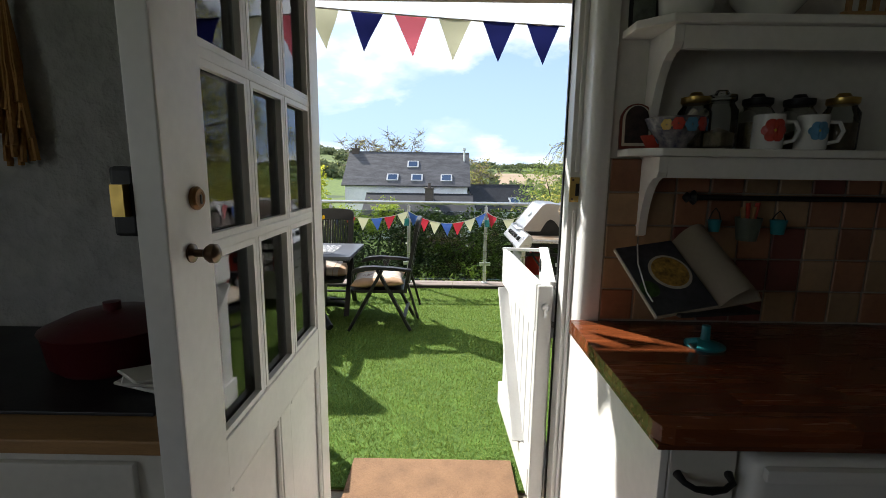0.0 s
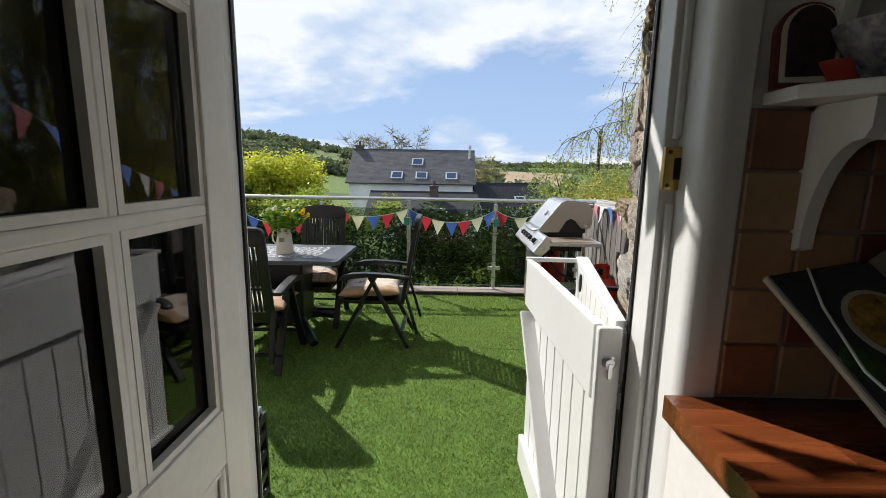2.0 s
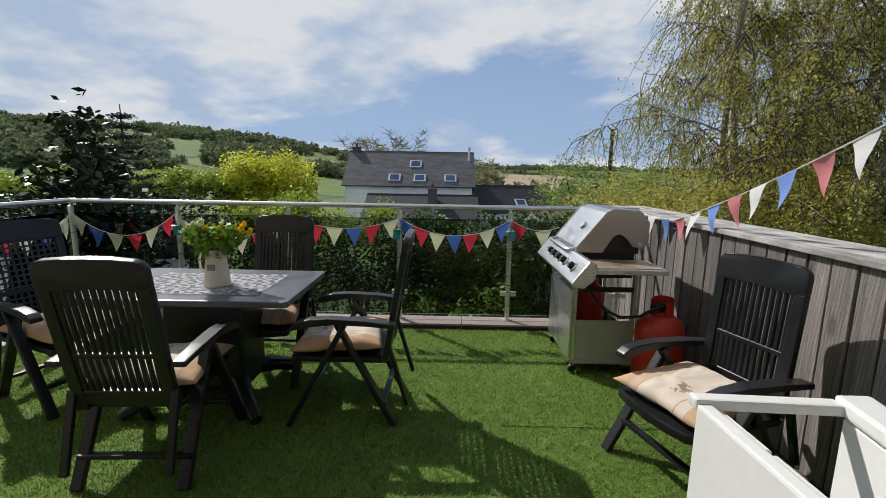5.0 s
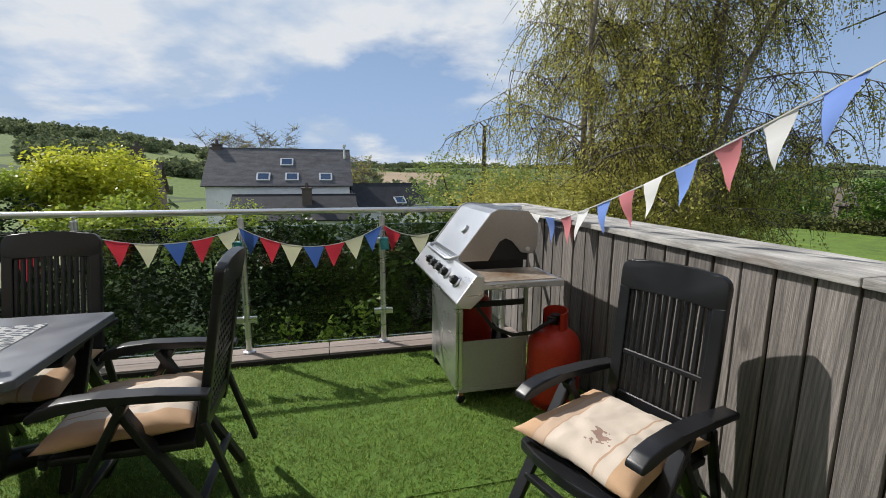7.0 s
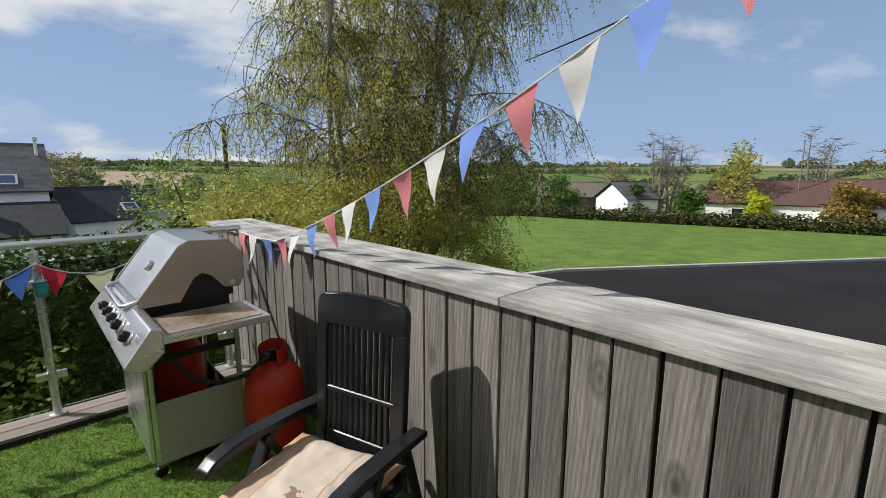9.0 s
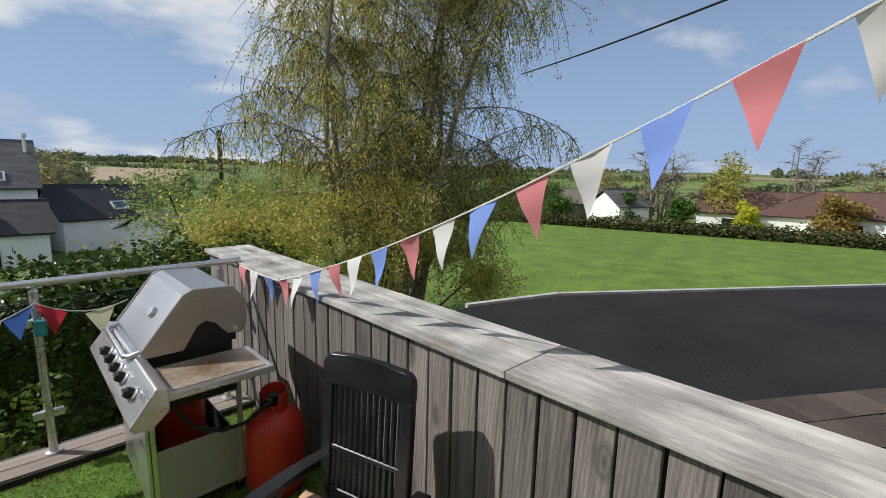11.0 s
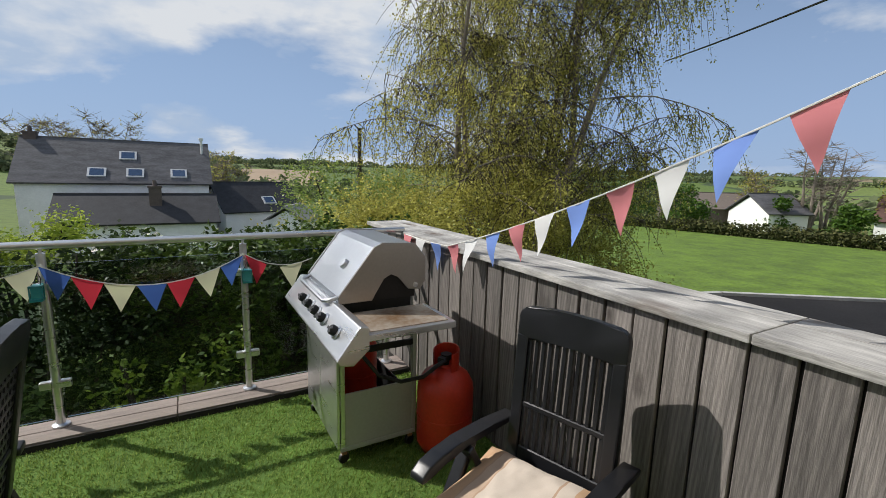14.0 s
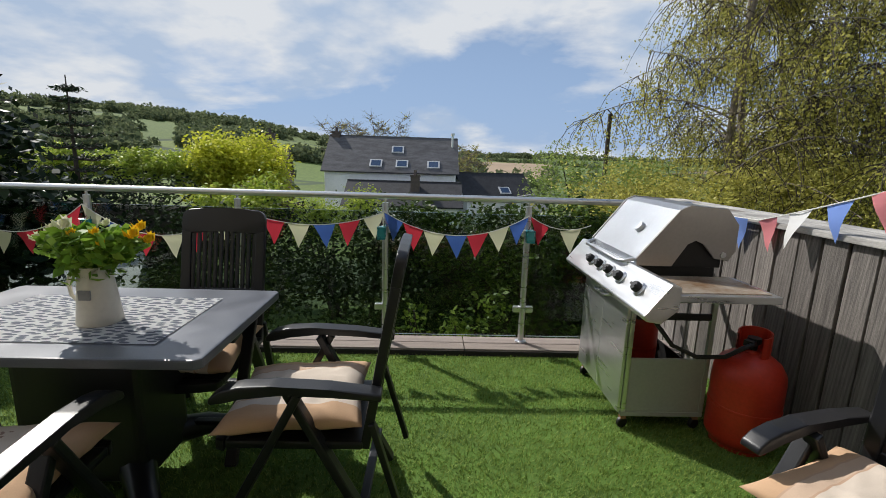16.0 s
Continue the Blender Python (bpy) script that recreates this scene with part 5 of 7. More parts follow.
# ---- worktop run on the shelf side ----
worktop = tagged(simple("worktop", [(0.405, 3.0, 0.775, 1.40, 0.988, 0.998)], DARKWOOD, None, "", 0.002), "dark polished hardwood block worktop with a rounded corner", "worktop")
yy = 0.775
row = 0
rngw = random.Random(5)
while yy < 1.395:
    w = 0.048
    x = 0.405
    while x < 2.4:
        ln = rngw.uniform(0.18, 0.5)
        x1 = min(x + ln, 2.6)
        bm = BM()
        pts = [(x, yy), (x1, yy), (x1, min(yy + w, 1.40)), (x, min(yy + w, 1.40))]
        if row == 0 and x < 0.41:
            pts = [(x, yy + 0.03), (x + 0.009, yy + 0.009), (x + 0.03, yy), (x1, yy), (x1, yy + w), (x, yy + w)]
        outline(bm, [(a * 1.0, b) for a, b in pts], 0.034, pose(0, 0, 1.0150))
        part("block", bm, DARKWOOD, worktop)
        x = x1
    yy += w
    row += 1
cab = thing("drawer_cabinet", "white painted narrow drawer cabinet with a black handle", "cabinet")
simple("end_panel", [(0.425, 0.440, 0.80, 1.40, KF, 0.986)], DOORWHITE, cab, "white painted end panel", 0.002)
simple("body", [(0.4405, 0.575, 0.815, 1.40, KF + 0.1, 0.985)], DRAWER, cab)
for a, b in ((0.84, 0.975), (0.25, 0.83)):
    d = simple("drawer", [(0.443, 0.572, 0.797, 0.8145, a, b)], DRAWER, cab, "", 0.004)
    zc = 0.925 if a > 0.5 else 0.78
    bm = BM()
    tube(bm, [(0.458, 0.797, zc), (0.462, 0.775, zc - 0.004), (0.48, 0.768, zc - 0.012), (0.508, 0.766, zc - 0.014), (0.536, 0.768, zc - 0.012), (0.554, 0.775, zc - 0.004), (0.558, 0.797, zc)], [0.009, 0.006, 0.006, 0.008, 0.006, 0.006, 0.009], 10)
    part("handle", bm, IRON, d, "black iron bow handle", True)
sink = thing("ceramic_sink", "white glazed butler sink under the worktop", "sink")
bm = BM()
box(bm, 0.585, 1.25, 0.765, 1.30, 0.72, 0.975)
bevel(bm, 0.025, 3)
part("basin", bm, CERAMIC, sink, "", True)
bm = BM()
box(bm, 0.60, 1.235, 0.752, 0.775, 0.935, 0.965)
bevel(bm, 0.010, 2)
part("rim", bm, CERAMIC, sink, "", True)
cab2 = thing("base_cabinet", "white painted kitchen base cabinet", "cabinet")
simple("body", [(0.58, 3.0, 0.815, 1.40, KF + 0.1, 0.715)], DRAWER, cab2)
simple("body", [(1.26, 3.0, 0.815, 1.40, 0.72, 0.985)], DRAWER, cab2)

# ---- shelves ----
shelves = thing("wall_shelf", "white painted two-tier wall shelf on curved brackets", "shelf")
SH = [(1.555, 0.515, 1.255), (1.890, 0.505, 1.235)]
for z, x0, y0 in SH:
    bm = BM()
    outline(bm, [(x0, 1.404), (x0, y0 + 0.07), (x0 + 0.07, y0), (2.4, y0), (2.4, 1.404)], 0.022, pose(0, 0, z + 0.004))
    bevel(bm, 0.004)
    part("shelf_board", bm, DOORWHITE, shelves)
    bm = BM()
    box(bm, 0.614, 2.4, y0 + 0.022, y0 + 0.040, z - 0.066, z - 0.008)
    part("batten", bm, DOORWHITE, shelves)
    for x in (0.60, 1.5):
        prof = [(1.404, z - 0.008), (y0 + 0.02, z - 0.008), (y0 + 0.02, z - 0.05)]
        for a in np.linspace(0, math.pi / 2, 9):
            prof.append((y0 + 0.03 + (1.404 - y0 - 0.06) * math.sin(a), z - 0.065 - (0.175 if z < 1.7 else 0.28) * (1 - math.cos(a))))
        prof.append((1.404, z - 0.25 if z < 1.7 else z - 0.36))
        bm = BM()
        outline(bm, prof, 0.024, Matrix(((0, 0, 1, x), (1, 0, 0, 0), (0, 1, 0, 0), (0, 0, 0, 1))))
        part("bracket", bm, DOORWHITE, shelves, "curved white bracket")

Z1, Z2 = SH[0][0] + 0.0155, SH[1][0] + 0.0155
# arched icon picture
ic = thing("arched_picture", "small dark arched picture frame with a red edge", "picture", pose(0.556, 1.372, Z1, -8, 0, -12) @ Matrix.Scale(1.32, 4))
arch = [(-0.035, 0)] + [(-0.035 * math.cos(a), 0.065 + 0.035 * math.sin(a)) for a in np.linspace(0, math.pi, 11)] + [(0.035, 0)]
bm = BM(); outline(bm, arch, 0.012, pose(0, 0, 0, 90)); part("frame", bm, mat("red_brown_paint", (0.16, 0.03, 0.02), 0.4), ic)
bm = BM(); outline(bm, [(x * 0.85, 0.006 + y * 0.9) for x, y in arch], 0.004, pose(0, -0.007, 0, 90)); part("mount", bm, CREAM, ic)
bm = BM(); outline(bm, [(x * 0.70, 0.012 + y * 0.82) for x, y in arch], 0.004, pose(0, -0.0095, 0, 90)); part("image", bm, mat("dark_print", (0.04, 0.02, 0.02), 0.4, vary=0.8, scale=60), ic)


def cup(name, label, cat, x, y, z, prof, material, handle=0.0, ha=0.0, deco=None, sides=26):
    c = thing(name, label, cat, pose(x, y, z, 0, 0, ha))
    bm = BM(); lathe(bm, prof, sides); part("body", bm, material, c, "", True)
    if handle:
        r = prof[1][0]
        bm = BM()
        tube(bm, [(r * 0.96, 0, 0.075), (r + 0.022, 0, 0.074), (r + 0.032, 0, 0.05), (r + 0.022, 0, 0.024), (r * 0.96, 0, 0.018)], 0.0055, 8)
        part("handle", bm, material, c, "", True)
    if deco:
        for dm, ang, dz, rr in deco:
            bm = BM()
            r = max(p[0] for p in prof)
            for k in range(6 if rr > 0.01 else 1):
                a = k * math.pi / 3
                ox, oz = (rr * 0.6 * math.cos(a), rr * 0.6 * math.sin(a)) if rr > 0.01 else (0, 0)
                b = radians(ang) + ox / r
                lathe(bm, [(rr * 0.5, -0.0012), (rr * 0.5, 0.0012), (0, 0.0016)], 10, m=Matrix.Translation((r * math.cos(b), r * math.sin(b), dz + oz)) @ Vector((math.cos(b), math.sin(b), 0)).to_track_quat("Z", "Y").to_matrix().to_4x4())
            tagged(part("painted_motif", bm, dm, c), kind="stuff")
    return c


MUG = [(0.036, 0), (0.038, 0.004), (0.038, 0.092), (0.036, 0.094), (0.034, 0.092), (0.034, 0.008), (0, 0.007)]
REDP, BLUEP, YELP = mat("red_motif", (0.5, 0.05, 0.03), 0.3), mat("blue_motif", (0.08, 0.25, 0.42), 0.3), mat("yellow_motif", (0.6, 0.4, 0.05), 0.3)
cup("mug", "white china mug with a red flower", "mug", 0.892, 1.30, Z1, MUG, CERAMIC, 1, -25, [(REDP, -75, 0.05, 0.03), (YELP, -75, 0.05, 0.008)])
cup("mug", "white china mug with a blue flower", "mug", 1.012, 1.30, Z1, MUG, CERAMIC, 1, -25, [(BLUEP, -75, 0.05, 0.024), (YELP, -75, 0.05, 0.008)])
bw = cup("painted_bowl", "colourful flower-painted pottery bowl", "bowl", 0.640, 1.315, Z1, [(0.036, 0), (0.037, 0.012), (0.050, 0.03), (0.068, 0.055), (0.080, 0.082), (0.077, 0.083), (0.062, 0.05), (0, 0.020)], mat("painted_pottery", (0.30, 0.28, 0.27), 0.2, vary=0.75, scale=26, fine=70, dark=(0.015, 0.02, 0.07)), 0, 0,
         [(REDP, -60, 0.062, 0.018), (BLUEP, -85, 0.060, 0.018), (REDP, -110, 0.062, 0.016), (YELP, -130, 0.060, 0.014), (BLUEP, -35, 0.062, 0.016)])
cup("small_bowl", "small red and blue painted pottery bowl", "bowl", 0.600, 1.36, Z1, [(0.018, 0), (0.02, 0.006), (0.034, 0.03), (0.036, 0.038), (0.033, 0.038), (0, 0.01)], REDP, 0, 0, [(BLUEP, -80, 0.026, 0.012)])
JAR = [(0.042, 0), (0.045, 0.006), (0.045, 0.105), (0.034, 0.122), (0.034, 0.132)]
for x, y, lid, lab in ((0.715, 1.36, BRASS, "clear glass storage jar with a brass lid"), (0.765, 1.32, CLEAR, "clear glass storage jar with a glass lid"), (0.90, 1.37, IRON, "dim glass storage jar with a dark lid"), (1.02, 1.37, IRON, "dim glass storage jar with a dark lid"), (1.12, 1.34, BRASS, "clear glass storage jar with a brass lid")):
    j = cup("storage_jar", lab, "jar", x, y, Z1, JAR, CLEAR)
    bm = BM(); lathe(bm, [(0.036, 0.128), (0.039, 0.132), (0.039, 0.146), (0.02, 0.150), (0.014, 0.16), (0, 0.162)], 24)
    part("lid", bm, lid, j, "", True)
    bm = BM(); lathe(bm, [(0.038, 0.006), (0.041, 0.01), (0.041, 0.06 + 0.02 * math.sin(x * 30)), (0, 0.06)], 20)
    part("contents", bm, mat("dry_goods", (0.30, 0.24, 0.16), 0.9, vary=0.5, scale=60, fine=160), j)
bl = thing("wooden_spoons", "pale wooden spoons lying in the bowl", "utensil", pose(0.65, 1.315, Z1 + 0.055))
for a in (20, 55):
    bm = BM()
    tube(bm, [(0, 0, 0), (0.05 * math.cos(radians(a)), 0.01, 0.03), (0.085 * math.cos(radians(a)), 0.015, 0.048)], [0.004, 0.006, 0.013], 8)
    part("spoon", bm, CREAM, bl, "", True)
cup("large_jug", "white glazed jug on the upper shelf", "jug", 0.64, 1.32, Z2, [(0.05, 0), (0.065, 0.02), (0.07, 0.07), (0.055, 0.13), (0.05, 0.17), (0.047, 0.17), (0, 0.02)], CERAMIC, 0)
cup("mixing_bowl", "white glazed mixing bowl on the upper shelf", "bowl", 0.86, 1.31, Z2, [(0.05, 0), (0.055, 0.012), (0.095, 0.06), (0.11, 0.11), (0.106, 0.11), (0.05, 0.015), (0, 0.012)], CERAMIC, 0)
pf = thing("picture_frame", "dark framed picture standing on the upper shelf", "picture", pose(0.555, 1.385, Z2, -4, 0, -8))
simple("frame", [(-0.04, 0.04, -0.006, 0.006, 0, 0.13)], IRON, pf, "", 0.003)
simple("print", [(-0.03, 0.03, -0.0085, -0.0065, 0.012, 0.118)], mat("dim_print", (0.10, 0.12, 0.10), 0.5, vary=0.5, scale=30), pf)
rk = thing("plate_rack", "slatted wooden plate rack on the upper shelf", "rack", pose(1.14, 1.32, Z2))
simple("rail", [(-0.12, 0.2, -0.06, -0.045, 0, 0.015), (-0.12, 0.2, 0.045, 0.06, 0, 0.015)], OAK, rk)
for k in range(9):
    simple("peg", [(-0.11 + 0.035 * k, -0.10 + 0.035 * k, -0.058, -0.047, 0.015, 0.10)], OAK, rk)

# hanging rail with hooks and pails
hr = thing("hanging_rail", "black iron utensil rail with finials", "rail")
bm = BM()
tube(bm, [(0.735, 1.355, 1.432), (2.3, 1.355, 1.432)], 0.008, 10)
part("bar", bm, IRON, hr, "", True)
bm = BM()
lathe(bm, [(0.006, -0.03), (0.016, -0.02), (0.010, -0.012), (0.022, 0.0), (0.010, 0.012), (0.008, 0.016)], 14, m=pose(0.735, 1.355, 1.432, 0, 90, 0))
part("finial", bm, IRON, hr, "", True)
bm = BM()
tube(bm, [(0.78, 1.405, 1.432), (0.78, 1.355, 1.432)], 0.006, 8)
part("bracket", bm, IRON, hr)
for x, mm, sc, lab in ((0.80, TEAL, 1.0, "tiny teal pail hanging from a hook"), (0.99, TEAL, 1.2, "teal spotted utensil pot hanging from a hook"), (0.90, mat("grey_green_enamel", (0.10, 0.12, 0.09), 0.4), 1.9, "grey-green utensil pot hanging on the rail")):
    p = thing("hanging_pail", lab, "pail", pose(x, 1.345, 1.36 - 0.028 * sc))
    bm = BM(); lathe(bm, [(0.014 * sc, 0), (0.019 * sc, 0.036 * sc), (0.0175 * sc, 0.036 * sc), (0.012 * sc, 0.003), (0, 0.003)], 18); part("pail", bm, mm, p, "", True)
    bm = BM(); tube(bm, [(-0.018 * sc, 0, 0.034 * sc), (-0.01 * sc, 0, 0.058), (0, 0, 0.07), (0.01 * sc, 0, 0.058), (0.018 * sc, 0, 0.034 * sc)], 0.0018, 5); part("bail", bm, IRON, p)
    if sc > 1.5:
        for k, (dx, mm2) in enumerate(((-0.02, OAK), (-0.006, REDP), (0.012, OAK), (0.022, REDP))):
            bm = BM(); tube(bm, [(dx * 0.6, 0, 0.02), (dx, 0.0, 0.10 + 0.012 * (k % 2))], [0.004, 0.007], 8); part("utensil", bm, mm2, p)

# cookbook on a stand
bk = thing("cookbook", "open cookbook showing a pan of food, held with a cord", "book", pose(0.730, 1.168, 1.146, -52, -6.7, 11) @ Matrix.Scale(1.13, 4))
DARKPAGE = mat("dark_food_photo", (0.05, 0.05, 0.06), 0.35, vary=0.6, scale=20, fine=60, bump=0.02)
PAGE = mat("blank_page", (0.45, 0.38, 0.29), 0.7, vary=0.08, scale=6, bump=0.05)
bm = BM(); box(bm, -0.165, 0.0, -0.010, 0.0, 0.0, 0.215); bevel(bm, 0.002, 1); part("cover", bm, PAGE, bk)
bm = BM(); box(bm, -0.163, -0.003, -0.0135, -0.0105, 0.003, 0.212); part("page", bm, DARKPAGE, bk, "dark photograph page")
bm = BM(); lathe(bm, [(0.053, 0), (0.053, 0.0015), (0.0, 0.002)], 28, m=pose(-0.064, -0.0138, 0.115, 90)); part("printed_pan", bm, mat("pan_print", (0.55, 0.52, 0.46), 0.4), bk)
bm = BM(); lathe(bm, [(0.046, 0), (0.046, 0.0015), (0.0, 0.002)], 28, m=pose(-0.064, -0.0148, 0.115, 90)); part("printed_food", bm, mat("food_print", (0.45, 0.26, 0.05), 0.5, vary=0.8, scale=50, fine=140, dark=(0.10, 0.05, 0.01)), bk)
bm = BM(); lathe(bm, [(0.024, 0), (0.024, 0.0015), (0.0, 0.002)], 20, m=pose(-0.142, -0.0140, 0.075, 90)); part("printed_greens", bm, mat("greens_print", (0.05, 0.11, 0.03), 0.5, vary=0.8, scale=70), bk)
bm = BM()
arc = [(0.004 + 0.118 * f, -0.010 - 0.060 * math.sin(math.pi * f ** 0.75) + 0.012 * f) for f in np.linspace(0, 1, 14)]
arc = [(0.0, -0.006)] + arc
v0 = [bm.verts.new((x, y, 0.0)) for x, y in arc]
v1 = [bm.verts.new((x, y, 0.213)) for x, y in arc]
for k in range(len(arc) - 1):
    bm.faces.new((v0[k], v0[k + 1], v1[k + 1], v1[k]))
bmesh.ops.solidify(bm, geom=bm.faces[:], thickness=0.008)
part("curled_page", bm, PAGE, bk, "curled blank pages", True)
bm = BM(); box(bm, 0.0, 0.118, -0.006, 0.0, 0.0, 0.212); part("cover", bm, PAGE, bk)
bm = BM(); tube(bm, [(-0.10, -0.014, 0.214), (-0.135, -0.02, 0.15), (-0.165, -0.03, 0.06), (-0.18, -0.05, 0.02)], 0.0018, 5); part("cord", bm, STRING, bk, "pale cord with a bead")
st = thing("book_stand", "teal cast iron cookbook stand on the worktop", "stand", pose(0.72, 1.19, 1.032, 0, 0, 11))
bm = BM(); lathe(bm, [(0.05, 0), (0.052, 0.006), (0.03, 0.014), (0.012, 0.02), (0.011, 0.06), (0, 0.062)], 22); part("base", bm, TEAL, st, "teal painted base", True)
bm = BM(); box(bm, -0.12, 0.12, -0.045, 0.02, 0.100, 0.110); bevel(bm, 0.004); part("ledge", bm, IRON, st)
bm = BM(); tube(bm, [(-0.05, -0.02, 0.012), (-0.075, -0.03, 0.03), (-0.06, -0.04, 0.036)], 0.008, 8); part("foot", bm, TEAL, st, "", True)

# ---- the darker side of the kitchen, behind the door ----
# the wall's shadow is put into its paint, greyer than the other white walls
structure("painted_stone_wall", [(-2.4, -0.57, 1.385, 1.404, KF, 2.5)], mat("shaded_rubble_paint", (0.42, 0.42, 0.40), 0.8, vary=0.25, scale=7, fine=22, bump=1.0, bump_dist=0.05), "rough white-painted stone kitchen wall, greyed to hold its shadow")
cl = thing("counter_cabinet", "white painted kitchen counter unit with an oak-edged top", "cabinet")
simple("body", [(-2.3, -0.52, 0.80, 1.38, KF, 0.955)], DRAWER, cl)
simple("top", [(-2.3, -0.50, 0.775, 1.384, 0.957, 0.987)], OAK, cl, "oak-edged worktop", 0.004)
simple("hob", [(-1.9, -0.60, 0.86, 1.36, 0.988, 0.996)], BLACKMETAL, cl, "black glass top", 0.002)
simple("drawer", [(-1.2, -0.60, 0.785, 0.80, 0.80, 0.93)], DRAWER, cl, "", 0.004)
# flat black plate on the front, painted as the shade of a recess
simple("dark_recess", [(-1.15, -0.65, 0.782, 0.786, 0.70, 0.785)], BLACKMETAL, cl)
corn = thing("dried_corn_bunch", "bunch of dried wheat hanging on the wall", "dried plant", pose(-1.245, 1.345, 1.46))
rc = random.Random(9)
for k in range(34):
    x = rc.uniform(-0.055, 0.055)
    bm = BM()
    tube(bm, [(x * 0.25, 0, 0.56), (x * 0.7, rc.uniform(-0.02, 0.02), 0.32), (x, rc.uniform(-0.03, 0.02), 0.02 + rc.random() * 0.2)], [0.003, 0.004, 0.008], 5)
    part("stalk", bm, ROPE, corn)
cup("red_casserole", "dark red lidded cooking pot on the counter", "pot", -0.86, 1.12, 0.996, [(0.12, 0), (0.14, 0.02), (0.15, 0.10), (0.155, 0.105), (0.10, 0.13), (0.02, 0.14), (0.02, 0.16), (0, 0.162)], mat("dark_red_enamel", (0.09, 0.008, 0.012), 0.3), 0)
bx = thing("wooden_box", "upright orange-brown wooden box on the counter", "box", pose(-0.66, 1.28, 0.988))
simple("body", [(-0.04, 0.04, -0.07, 0.07, 0, 0.24)], OAK, bx, "", 0.003)
simple("lid", [(-0.045, 0.045, -0.075, 0.075, 0.24, 0.255)], OAK, bx, "", 0.003)
bm = BM()
for i in range(3):
    outline(bm, [(-0.09 + 0.02 * i, -0.03), (0.06, -0.05 + 0.01 * i), (0.10, 0.02), (0.0, 0.06 - 0.01 * i), (-0.08, 0.03)], 0.008, pose(-0.66, 0.98, 1.003 + 0.012 * i, 6 * i, 8, 20 * i))
bevel(bm, 0.003, 1)
tagged(part("folded_cloth", bm, PLASTER), "crumpled pale cloth on the counter", "cloth")

# ---- wall tiles ----
TILES = [mat("terracotta_tile", (0.30, 0.13, 0.065), 0.45, vary=0.22, scale=9, fine=50, bump=0.2, per_piece=0.25), mat("ochre_tile", (0.38, 0.24, 0.13), 0.45, vary=0.2, scale=9, fine=50, bump=0.2, per_piece=0.2),
         mat("red_tile", (0.17, 0.050, 0.035), 0.45, vary=0.2, scale=9, fine=50, bump=0.2, per_piece=0.2)]
tm = []
for t in TILES:
    bm = BM(); box(bm, -0.0485, 0.0485, -0.008, 0, -0.0485, 0.0485); bevel(bm, 0.003, 1)
    tm.append(mesh_of("tile", bm, t))
backsplash = tagged(simple("backsplash", [(0.4945, 2.4, 1.398, 1.4045, 1.033, 1.545)], mat("tile_grout", (0.34, 0.30, 0.25), 0.95)), "terracotta and ochre tiled splashback", "wall tiles", kind="structure")
rt = random.Random(3)
for c in range(18):
    for r in range(5):
        ob = new("tile", tm[rt.choice((0, 0, 1, 1, 2))])
        ob.parent = backsplash
        ob.matrix_basis = pose(0.5465 + 0.1030 * c, 1.398 + rt.uniform(-0.001, 0.001), 1.088 + 0.1015 * r, rt.uniform(-0.5, 0.5), 0, rt.uniform(-0.5, 0.5))

# ---- rubble stones of the reveal and the outer face ----
def stone_mesh(seed):
    bm = BM()
    bmesh.ops.create_cube(bm, size=1.0)
    bmesh.ops.subdivide_edges(bm, edges=bm.edges[:], cuts=7, use_grid_fill=True)
    for v in bm.verts:
        n = v.co.normalized()
        k = 0.5 * (1 / (sum(abs(c) ** 8 for c in n)) ** 0.125)
        v.co = n * k
        flat = Vector((n.x * 2.2, n.y * 2.2, n.z * 13.0))
        v.co += n * (0.07 * noise.noise(n * 1.5 + Vector((seed * 7.1, 0, 0))) + 0.04 * noise.noise(n * 9.0) + 0.05 * noise.noise(n * 4.0 + Vector((0, seed * 3.3, 0))) + 0.07 * noise.noise(flat + Vector((seed * 1.7, 0, 0))))
    me = mesh_of("stone", bm, STONES[seed % 4])
    return me


stones = [stone_mesh(k) for k in range(14)]
rs = random.Random(11)


def stone_face(p0, p1, z0, z1, depth, lo=0.10, hi=0.30, over=-0.03):
    """Courses of irregular stones between plan points p0 and p1, standing proud of the mortar."""
    p0, p1 = Vector(p0), Vector(p1)
    d = p1 - p0
    L = d.length
    ang = math.degrees(math.atan2(d.y, d.x))
    z = z0
    while z < z1:
        h = rs.uniform(0.05, 0.15)
        s = -rs.uniform(0, 0.1)
        while s < L:
            w = rs.uniform(lo, hi)
            q = p0 + d * ((s + w / 2) / L)
            if 0 <= s + w / 2 <= L - over:
                ob = new("stone", rs.choice(stones))
                ob.parent = wall_door
                ob.matrix_basis = pose(q.x, q.y, z + h / 2, rs.uniform(-6, 6), rs.uniform(-9, 9), ang + rs.uniform(-6, 6)) @ Matrix.Diagonal((w * rs.uniform(0.84, 1.0), depth * rs.uniform(0.8, 1.25), h * rs.uniform(0.8, 1.02), 1))
            s += w
        z += h


stone_face((0.476, 1.63), (0.548, 1.955), -0.05, 2.2, 0.066, 0.10, 0.24, 0.01)
stone_face((0.57, 1.925), (1.70, 1.925), 0.0, 2.4, 0.07, 0.16, 0.34)
stone_face((-0.87, 1.97), (-0.57, 1.63), -0.05, 1.25, 0.09, 0.12, 0.26)
stone_face((-0.90, 1.97), (-0.60, 1.63), 1.25, 2.2, 0.06, 0.12, 0.26)
stone_face((-2.0, 1.935), (-0.92, 1.935), 0.0, 2.2, 0.10, 0.18, 0.34)


